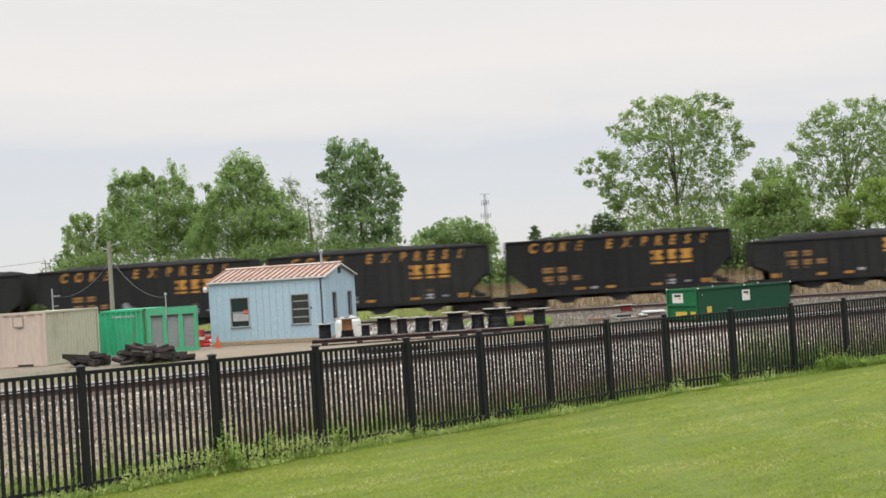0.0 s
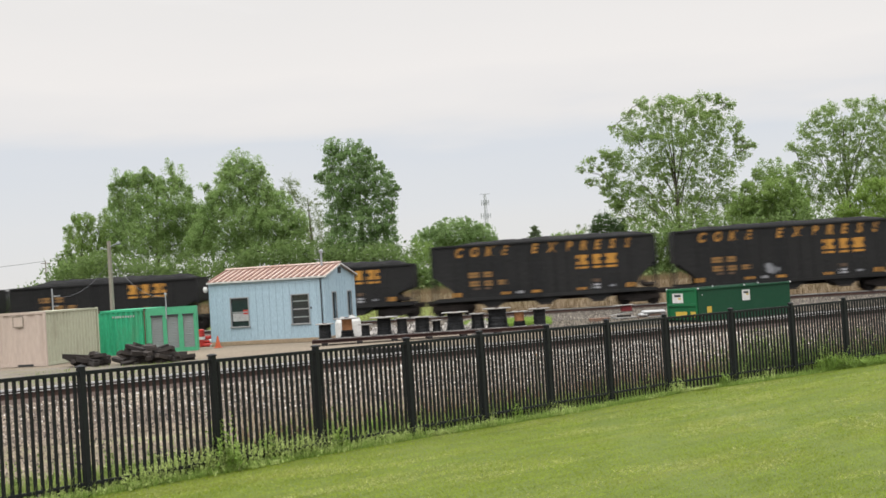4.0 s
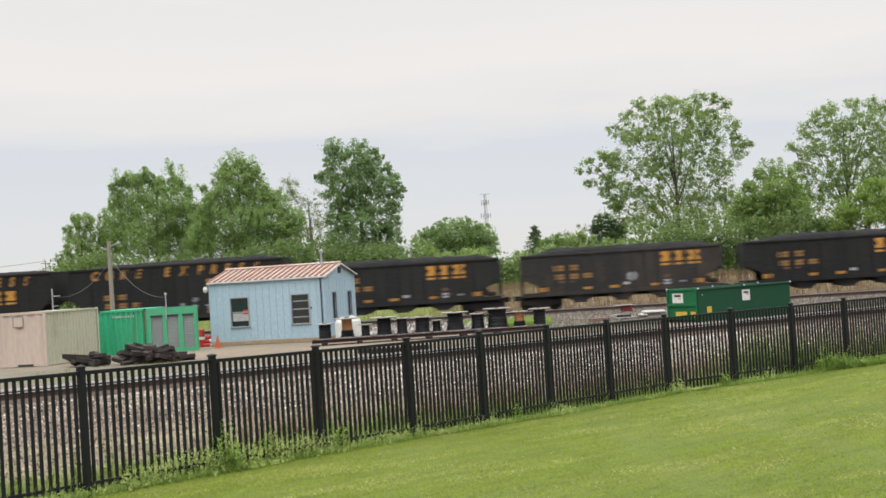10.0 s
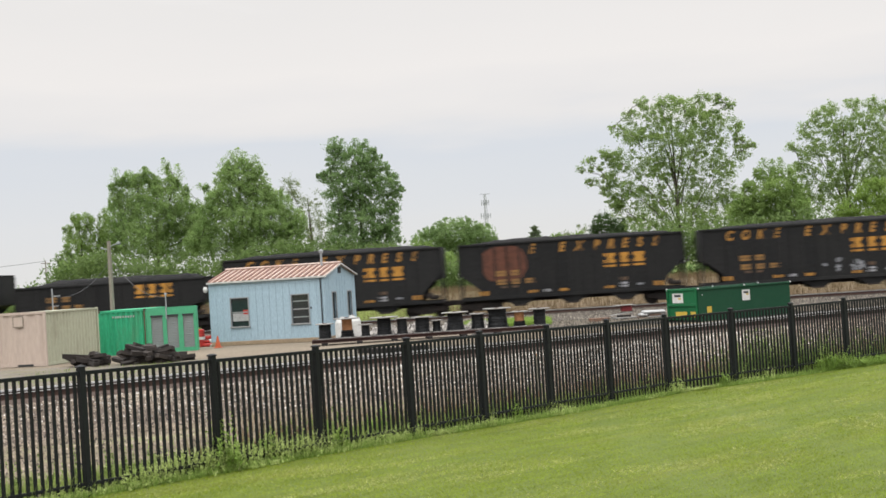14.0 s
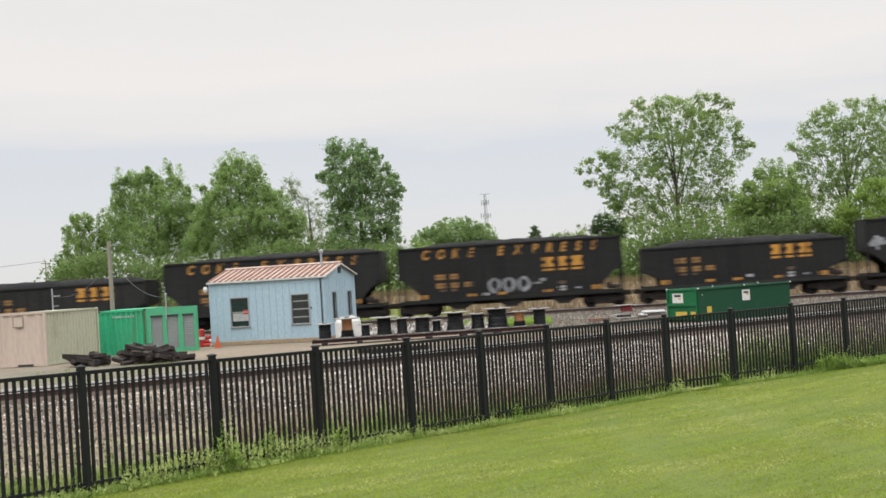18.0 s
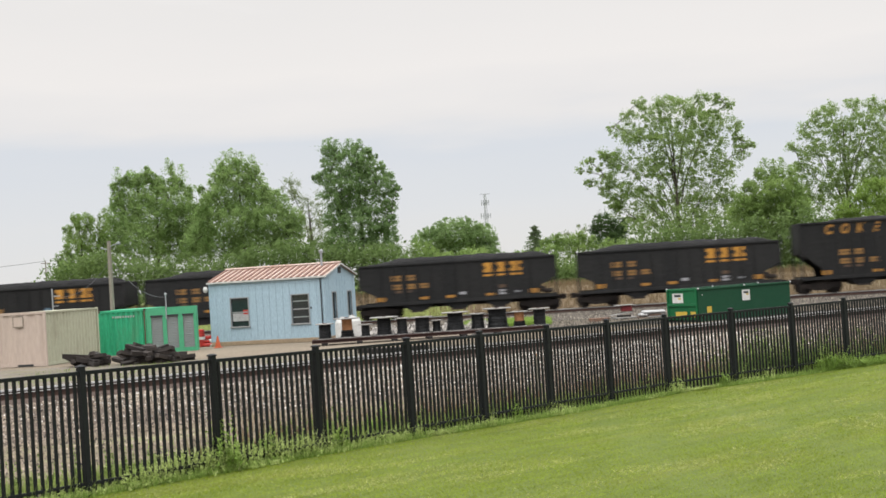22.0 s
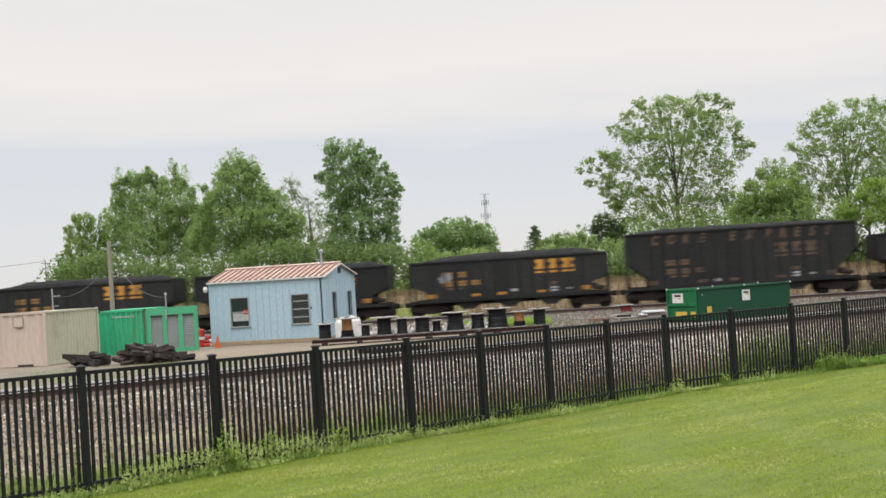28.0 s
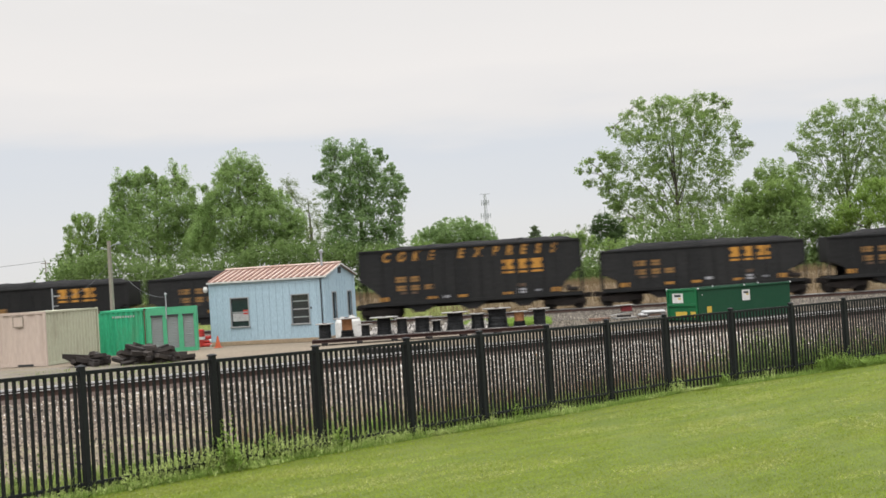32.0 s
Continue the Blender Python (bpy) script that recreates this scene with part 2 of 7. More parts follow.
GREYW = surf("light_grey_steel", (0.38, 0.38, 0.38), 0.5, 0.3, scale=3, amount=0.5, fine=30, bump=0.04)
CABLE = surf("black_cable_coil", (0.009, 0.0098, 0.0108), 0.6, scale=2, amount=0.5, fine=35, bump=0.5, stretch=(0.1, 0.1, 1), spec=0.2)
FLANGE = surf("weathered_reel_flange", (0.2736, 0.266, 0.2508), 0.85, other=(0.1672, 0.1596, 0.152), scale=2, amount=0.8, fine=20, bump=0.15, rnd=0.2)
REELWOOD = surf("orange_brown_reel_wood", (0.3192, 0.152, 0.0684), 0.8, scale=3, amount=0.7, fine=25, bump=0.2)
RUSTBEAM = surf("red_rust_beam", (0.0532, 0.0266, 0.0228), 0.85, other=(0.0342, 0.0198, 0.0167), scale=1.5, amount=0.8, fine=20, bump=0.2)
CONE = surf("orange_cone_plastic", (0.42, 0.085, 0.032), 0.6, scale=3, amount=0.4, bump=0.03)
RED = surf("red_plastic", (0.38, 0.0304, 0.0228), 0.5, scale=3, amount=0.3, bump=0.03)
REDBOX = surf("dark_red_paint", (0.152, 0.0152, 0.019), 0.6, scale=3, amount=0.5, bump=0.05)
WOOD = surf("weathered_pole_wood", (0.228, 0.2052, 0.1672), 0.9, other=(0.152, 0.1368, 0.114), scale=2, amount=0.8, fine=30, bump=0.3, stretch=(4, 4, 0.3))
BARK = surf("bark", (0.0912, 0.076, 0.0608), 0.95, other=(0.0532, 0.0456, 0.038), scale=3, amount=0.8, fine=20, bump=0.6, stretch=(3, 3, 0.6))
STEEL = surf("galvanised_steel", (0.3192, 0.3344, 0.3496), 0.5, 0.4, scale=3, amount=0.4, bump=0.05)
WIRE = surf("overhead_wire", (0.0912, 0.0912, 0.0988), 0.6, bump=0)


def leaves(name, a, b):
    return surf(name, a, 0.75, other=b, scale=0.35, amount=0.9, bump=0, island=0.18, through_light=0.62)


LEAF_MID = leaves("mid_green_leaves", (0.2825, 0.3898, 0.1412), (0.2147, 0.322, 0.104))
LEAF_FRESH = leaves("fresh_green_leaves", (0.2585, 0.3575, 0.11), (0.198, 0.297, 0.0825))
LEAF_DARK = leaves("dark_green_leaves", (0.2147, 0.3164, 0.1243), (0.1638, 0.2599, 0.09492))
LEAF_PALE = leaves("pale_spring_leaves", (0.2052, 0.2508, 0.114), (0.1596, 0.2052, 0.0836))
LEAF_BRIGHT = leaves("bright_yellow_green_leaves", (0.2296, 0.3315, 0.0728), (0.1792, 0.2722, 0.05488))
LEAF_OPEN = leaves("open_crown_leaves", (0.2655, 0.3559, 0.1243), (0.2034, 0.2938, 0.0904))
LEAF_HEDGE = leaves("undergrowth_leaves", (0.1624, 0.2352, 0.07616), (0.1232, 0.1904, 0.056))
LEAF_DEEP = leaves("deep_green_leaves", (0.0792, 0.1309, 0.0418), (0.0594, 0.1012, 0.0341))
NEEDLE = leaves("spruce_needles", (0.15, 0.2, 0.095), (0.115, 0.16, 0.075))
# leaves of the distant round tree, with its haze mixed into the colour
LEAF_HAZE = leaves("hazy_green_leaves", (0.235, 0.33, 0.135), (0.185, 0.275, 0.1))


# ---- mesh helpers ----
class Mesh:
    """Collects boxes, prisms and tubes into one mesh."""

    def __init__(self):
        self.v, self.f = [], []

    def add(self, verts, faces):
        n = len(self.v)
        self.v += [tuple(p) for p in verts]
        self.f += [tuple(i + n for i in q) for q in faces]
        return self

    def box(self, x0, x1, y0, y1, z0, z1, c=0.0):
        """A box; c chamfers its upright and level edges."""
        if c <= 0:
            return self.add([(x, y, z) for z in (z0, z1) for y in (y0, y1) for x in (x0, x1)],
                            [(0, 2, 3, 1), (4, 5, 7, 6), (0, 1, 5, 4), (2, 6, 7, 3), (0, 4, 6, 2), (1, 3, 7, 5)])
        rings = []
        for z, k in ((z0, c), (z0 + c, 0), (z1 - c, 0), (z1, c)):
            a, b, d, e = x0 + k, x1 - k, y0 + k, y1 - k
            q = c if k == 0 else c * 0.4
            rings.append([(a + q, d, z), (b - q, d, z), (b, d + q, z), (b, e - q, z), (b - q, e, z), (a + q, e, z), (a, e - q, z), (a, d + q, z)])
        return self.loft(rings)

    def loft(self, rings, closed=True):
        k = len(rings[0])
        v = [p for r in rings for p in r]
        f = [(i * k + j, i * k + (j + 1) % k, (i + 1) * k + (j + 1) % k, (i + 1) * k + j) for i in range(len(rings) - 1) for j in range(k)]
        if closed:
            f += [tuple(reversed(range(k))), tuple((len(rings) - 1) * k + j for j in range(k))]
        return self.add(v, f)

    def prism(self, pts, lo, hi, axis="y"):
        """A polygon in the plane across the axis, drawn out along it. pts: (x, z) for y, (y, z) for x, (x, y) for z."""
        put = {"y": lambda p, t: (p[0], t, p[1]), "x": lambda p, t: (t, p[0], p[1]), "z": lambda p, t: (p[0], p[1], t)}[axis]
        return self.loft([[put(p, lo) for p in pts], [put(p, hi) for p in pts]])

    def tube(self, a, b, ra, rb=None, n=8):
        a, b = Vector(a), Vector(b)
        rb = ra if rb is None else rb
        w = (b - a).normalized()
        u = w.orthogonal().normalized()
        t = w.cross(u)
        ring = lambda c, r: [c + r * (math.cos(6.28319 * i / n) * u + math.sin(6.28319 * i / n) * t) for i in range(n)]
        return self.loft([ring(a, ra), ring(b, rb)])

    def turned(self, profile, n=16, centre=(0, 0, 0), axis="z"):
        """A turned body: profile of (radius, height)."""
        rings = []
        for r, h in profile:
            ring = []
            for i in range(n):
                c, s = r * math.cos(6.28319 * i / n), r * math.sin(6.28319 * i / n)
                p = {"z": (c, s, h), "y": (c, h, s), "x": (h, c, s)}[axis]
                ring.append((p[0] + centre[0], p[1] + centre[1], p[2] + centre[2]))
            rings.append(ring)
        return self.loft(rings)

    def data(self, name, material):
        me = bpy.data.meshes.new(name)
        me.from_pydata(self.v, [], self.f)
        me.materials.append(material)
        bm = bmesh.new()
        bm.from_mesh(me)
        bmesh.ops.recalc_face_normals(bm, faces=bm.faces)
        bm.to_mesh(me)
        bm.free()
        return me


def part(name, mesh, material, parent=None, label="", at=None):
    """One mesh object under a thing or part; mesh is a Mesh or ready mesh data."""
    me = mesh.data(name, material) if isinstance(mesh, Mesh) else mesh
    ob = new(name, me)
    if parent is not None:
        ob.parent = parent
    if at is not None:
        ob.matrix_basis = at
    if label:
        tagged(ob, label)
    return ob


def thing(name, at, label, category, group="", kind=""):
    ob = new(name)
    ob.empty_display_size = 0.2
    ob.matrix_basis = at
    return tagged(ob, label, category, group, kind)


def raw(name, verts, faces, material):
    me = bpy.data.meshes.new(name)
    me.from_pydata(verts, [], faces)
    me.materials.append(material)
    return me


def scatter_mesh(name, verts, per, material):
    """Many loose faces of `per` corners each, from one array of corners."""
    n = len(verts) // per
    me = bpy.data.meshes.new(name)
    me.vertices.add(len(verts))
    me.vertices.foreach_set("co", np.asarray(verts, dtype=np.float32).ravel())
    me.loops.add(len(verts))
    me.loops.foreach_set("vertex_index", np.arange(len(verts), dtype=np.int32))
    me.polygons.add(n)
    me.polygons.foreach_set("loop_start", np.arange(0, n * per, per, dtype=np.int32))
    me.update(calc_edges=True)
    me.materials.append(material)
    return me


# ---- the lie of the land ----
# fence line: y = 21.44 + 1.3 x to its bend, then y - 27.25 = 0.8 (x - 4.47)
TOP_Y, TOP_Z = (12.0, 15.96, 20.8, 23.8, 27.25, 29.75, 40.0), (1.68, 1.60, 1.48, 1.42, 1.34, 1.32, 1.28)
TRACK_Y, TRACK_SLOPE = 85.5, -0.083
TRACK_TURN = math.degrees(math.atan(TRACK_SLOPE))
NEAR_Y, NEAR_SLOPE = 39.7, 0.62
YARD_Z = -0.58
RAIL_Z = -0.13


def fence_top(y):
    return float(np.interp(y, TOP_Y, TOP_Z))


def fence_y(x):
    return 21.44 + 1.3 * x if x < 4.47 else 27.25 + 0.8 * (x - 4.47)


def land(x, y):
    """Height of the ground."""
    fy = fence_y(x)
    d = min((21.44 + 1.3 * x - y) / 1.64, (27.25 + 0.8 * (x - 4.47) - y) / 1.28)
    zf = fence_top(min(fy, 40.0)) - 1.40 - float(np.interp(fy, (20.0, 24.5), (0.065, 0.14)))
    if d > 0:
        return zf + 0.052 * min(d, 16.0)
    z = max(zf + 0.06 * d, -0.66)
    behind = y - (TRACK_Y + TRACK_SLOPE * x)
    if behind > 5.0:
        z += min(behind - 5.0, 3.0) * 0.08
    return z


def build_ground():
    xs = np.concatenate([[-3000, -1200, -500, -250, -120, -80], np.arange(-50, 61, 1.0), [80, 120, 250, 500, 1200, 3000]])
    ys = np.concatenate([[-1500, -400, -100, -40], np.arange(-20, 100, 1.0), [105, 110, 120, 140, 200, 400, 1000, 4000]])
    rng = random.Random(4)
    verts = [(x, y, land(x, y) + (rng.uniform(-0.003, 0.003) if abs(x) < 60 and 0 < y < 60 else 0)) for y in ys for x in xs]
    n = len(xs)
    faces = [(j * n + i, j * n + i + 1, (j + 1) * n + i + 1, (j + 1) * n + i) for j in range(len(ys) - 1) for i in range(n - 1)]
    ob = new("ground", raw("ground", verts, faces, LAWN))
    for p in ob.data.polygons:
        p.use_smooth = True
    tagged(ob, "mown bright green lawn sloping down to the fence", "lawn", kind="structure")


build_ground()


def strip(name, profile, x0, x1, y_at, slope, material, label, category, step=2.0, wobble=0.0):
    """A long bed along a line y = y_at + slope x: profile of (offset across, height)."""
    rng = random.Random(9)
    turn = math.atan(slope)
    nx, ny = -math.sin(turn), math.cos(turn)
    verts, faces = [], []
    k = len(profile)
    count = int((x1 - x0) / step) + 1
    for i in range(count):
        x = x0 + i * step
        for j, (o, z) in enumerate(profile):
            e = rng.uniform(-wobble, wobble) * (1.0 if j in (0, k - 1) else 0.15)
            verts.append((x + (o + e) * nx, y_at + slope * x + (o + e) * ny, z))
    for i in range(count - 1):
        for j in range(k - 1):
            a = i * k + j
            faces.append((a, a + k, a + k + 1, a + 1))
    ob = new(name, raw(name, verts, faces, material))
    for p in ob.data.polygons:
        p.use_smooth = True
    return tagged(ob, label, category, kind="structure")


strip("gravel_apron", [(4.0, -0.62), (8.0, -0.605), (18.0, -0.6), (30.0, -0.6)], -90, 70, NEAR_Y, NEAR_SLOPE, APRON,
      "thin grey gravel with sparse grass beyond the near track", "gravel", wobble=0.6)
strip("pavement", [(-26, YARD_Z - 0.2), (-25.5, YARD_Z), (-12, YARD_Z), (-7, YARD_Z)], -150, 150, TRACK_Y, TRACK_SLOPE, GRAVEL,
      "pale grey gravel and dirt of a railway yard", "yard", wobble=0.6)
strip("ballast_pad", [(-19.0, YARD_Z - 0.1), (-18.0, YARD_Z + 0.012), (-12.0, YARD_Z + 0.015), (-8.0, YARD_Z + 0.02)], 2.6, 130, TRACK_Y, TRACK_SLOPE, FARSTONE,
      "grey crushed stone spread beside the far track", "ballast", step=1.0, wobble=0.5)
strip("ballast_bed_main", [(-10, YARD_Z - 0.1), (-8.5, YARD_Z + 0.08), (-2.6, -0.36), (0.8, -0.35), (3.0, -0.36), (5.5, -0.75)], -420, 420, TRACK_Y, TRACK_SLOPE, FARSTONE,
      "grey crushed stone ballast under the far track", "ballast", wobble=0.5)
strip("ballast_bed_near", [(-8.5, -0.75), (-6.0, -0.42), (-2.0, 0.02), (0.8, 0.03), (3.4, 0.02), (6.5, -0.75)], -70, 70, NEAR_Y, NEAR_SLOPE, BALLAST,
      "pinkish grey crushed stone ballast under the near track", "ballast", step=1.0, wobble=0.7)
# a darker, browner strip of stones follows the near rails
strip("stained_ballast", [(-1.1, 0.02), (-0.8, 0.075), (-0.1, 0.09), (0.1, 0.09), (1.4, 0.085), (2.2, 0.03)], -70, 70, NEAR_Y, NEAR_SLOPE, RUSTBROWN,
      "dark rust-brown stones along the near rails", "ballast", step=1.0, wobble=0.25)
strip("dry_bank", [(5.0, -0.8), (7.0, -0.35), (10.0, 0.5), (13.0, 1.15), (16.0, 1.2), (24.0, -0.8)], -160, 160, TRACK_Y, TRACK_SLOPE, STRAW_SOIL,
      "low bank of tan dry earth and straw behind the far track", "bank", wobble=0.5)


def build_verge():
    """Stony ground between the fence and the near ballast."""
    verts, faces = [], []
    xs = np.arange(-30, 45, 0.8)
    k = 14
    for x in xs:
        y0, y1 = fence_y(x) + 0.35, NEAR_Y + NEAR_SLOPE * x - 5.0
        for j in range(k):
            y = y0 + (max(y1, y0 + 1.0) - y0) * j / (k - 1)
            verts.append((x, y, land(x, y) + 0.02 + 0.02 * noise.noise((x, y, 0))))
    for i in range(len(xs) - 1):
        for j in range(k - 1):
            a = i * k + j
            faces.append((a, a + k, a + k + 1, a + 1))
    ob = new("verge", raw("verge", verts, faces, VERGE))
    for p in ob.data.polygons:
        p.use_smooth = True
    tagged(ob, "brown stony verge between the fence and the near track", "verge", kind="structure")


build_verge()


# ---- tracks ----
def build_track(name, x0, x1, y_at, slope, rail_top, label, tie_from, tie_to):
    turn = math.degrees(math.atan(slope))
    base = thing(name, pose(0, y_at, rail_top, 0, 0, turn), label, "railway track", kind="structure")
    prof = [(-0.07, -0.18), (0.07, -0.18), (0.07, -0.165), (0.012, -0.15), (0.012, -0.045), (0.036, -0.035), (0.036, -0.004), (-0.036, -0.004), (-0.036, -0.035), (-0.012, -0.045), (-0.012, -0.15), (-0.07, -0.165)]
    for off in (0.0, 1.5):
        rail = part("rail", Mesh().prism([(p[0] + off, p[1]) for p in prof], x0, x1, "x"), RUST, base, "rust-brown steel rail")
        part("rail_head", Mesh().box(x0, x1, off - 0.038, off + 0.038, -0.05 if off else -0.01, 0.001), HEAD, rail, "worn shiny running surface")
    tie = Mesh().box(-0.115, 0.115, -0.55, 2.05, -0.36, -0.175, 0.012).data("tie", TIE)
    x = tie_from
    rng = random.Random(3)
    while x < tie_to:
        part("tie", tie, TIE, base, at=pose(x + rng.uniform(-0.03, 0.03), rng.uniform(-0.05, 0.05), rng.uniform(-0.012, 0.006), 0, 0, rng.uniform(-1, 1)))
        x += 0.53


build_track("railway_track_near", -75, 75, NEAR_Y, NEAR_SLOPE, 0.25, "rusty near track with timber ties in stone ballast", -26, 34)
build_track("railway_track_far", -420, 420, TRACK_Y - 0.1, TRACK_SLOPE, RAIL_Z, "far track that carries the loaded coal train", -34, 34)


# ---- the fence ----
def build_fence():
    fence = thing("fence", pose(0, 0, 0), "long black painted steel picket fence along a lawn edge", "fence")
    us = [-0.509, -0.383, -0.272, -0.175, -0.0985, -0.0313, 0.0227, 0.0724, 0.1167, 0.1594]
    posts = []
    for u in us:
        y = 21.44 / (1 - 1.3 * u)
        posts.append((u * y, y))
    posts += [(5.93, 28.42), (7.51, 29.68), (9.03, 30.9), (10.56, 32.1), (12.14, 33.38), (13.72, 34.65)]
    rng = random.Random(12)
    pk = Mesh().box(-0.016, 0.016, -0.016, 0.016, -1.48, -0.01).data("picket", BLACK)
    pm = Mesh().box(-0.04, 0.04, -0.04, 0.04, -1.75, 0.04, 0.006).data("post", BLACK)
    cap_ring = lambda r, z: [(-r, -r, z), (r, -r, z), (r, r, z), (-r, r, z)]
    cm = Mesh().box(-0.049, 0.049, -0.049, 0.049, 0.04, 0.054).loft([cap_ring(0.049, 0.054), cap_ring(0.012, 0.072)]).data("cap", BLACK)
    for i, (x, y) in enumerate(posts):
        zt = fence_top(y)
        j = min(i + 1, len(posts) - 1)
        a = math.degrees(math.atan2(posts[j][1] - posts[j - 1][1], posts[j][0] - posts[j - 1][0]))
        lean = rng.uniform(-0.6, 0.6)
        po = part("post", pm, BLACK, fence, at=pose(x, y, zt, rng.uniform(-0.5, 0.5), lean, a))
        part("cap", cm, BLACK, po)
        if i + 1 == len(posts):
            break
        x2, y2 = posts[i + 1]
        z2 = fence_top(y2)
        run = math.hypot(x2 - x, y2 - y)
        tilt = math.degrees(math.atan2(z2 - zt, run))
        base = pose(x, y, zt, 0, 0, a) @ pose(0, 0, 0, 0, -tilt, 0)
        part("top_rail", Mesh().box(0.04, run - 0.04, -0.02, 0.02, -0.045, 0.0, 0.004), BLACK, fence, at=base)
        part("bottom_rail", Mesh().box(0.04, run - 0.04, -0.02, 0.02, -1.335, -1.295, 0.004), BLACK, fence, at=base)
        n = 18
        for k in range(1, n + 1):
            s = run * k / (n + 1)
            part("picket", pk, BLACK, fence, at=pose(x + (x2 - x) * s / run, y + (y2 - y) * s / run, zt + (z2 - zt) * s / run, 0, rng.uniform(-0.3, 0.3), a))


build_fence()


# ---- the coal train ----
TALL, LOW = 15.032, 13.811
PITCH_TALL, PITCH_LOW = 15.14, 13.866
R_WHEEL = 0.457
WHEEL_X = 0.89


def letter_mesh(ch):
    cu = bpy.data.curves.new("letter", "FONT")
    cu.body, cu.size, cu.shear, cu.extrude, cu.offset = ch, 0.8, 0.28, 0.004, 0.035
    cu.align_x = "CENTER"
    tmp = new("letter_source", cu)
    me = bpy.data.meshes.new_from_object(tmp.evaluated_get(bpy.context.evaluated_depsgraph_get()))
    me.name = "letter"
    me.materials.clear()
    bpy.data.objects.remove(tmp)
    bpy.data.curves.remove(cu)
    return me


LETTERS = {}


def letter(ch, material):
    key = (ch, material.name)
    if key not in LETTERS:
        me = letter_mesh(ch)
        me.materials.append(material)
        LETTERS[key] = me
    return LETTERS[key]


def coal_mesh(length, seed, rise):
    rng = random.Random(seed)
    nx, ny = 44, 11
    verts, faces = [], []
    a, b = rng.uniform(0.12, 0.22), rng.uniform(0.86, 0.95)
    for i in range(nx):
        for j in range(ny):
            u, v = i / (nx - 1), j / (ny - 1)
            ramp = min(1.0, u / a, (1 - u) / (1 - b))
            crown = math.sin(math.pi * v) ** 0.6
            h = rise * max(0.0, ramp) ** 0.8 * crown * (0.9 + 0.1 * math.cos((u - 0.3 - 0.4 * (seed % 3) / 2) * 4))
            h += 0.07 * crown * noise.noise((u * 14 + seed, v * 3, seed)) + 0.04 * crown * rng.uniform(-1, 1)
            verts.append((-length / 2 + length * u, -1.42 + 2.84 * v, -0.1 + h))
    for i in range(nx - 1):
        for j in range(ny - 1):
            p = i * ny + j
            faces.append((p, p + ny, p + ny + 1, p + 1))
    me = raw("coal_load", verts, faces, COAL)
    for p in me.polygons:
        p.use_smooth = True
    return me


def bars(rows, x0, top, y, material):
    """Plain painted bars: (from, to, below the top edge, thickness)."""
    m = Mesh()
    for a, b, d, t in rows:
        m.box(x0 + a, x0 + b, y - 0.005, y, top - d - t, top - d)
    return m


WHEEL = None


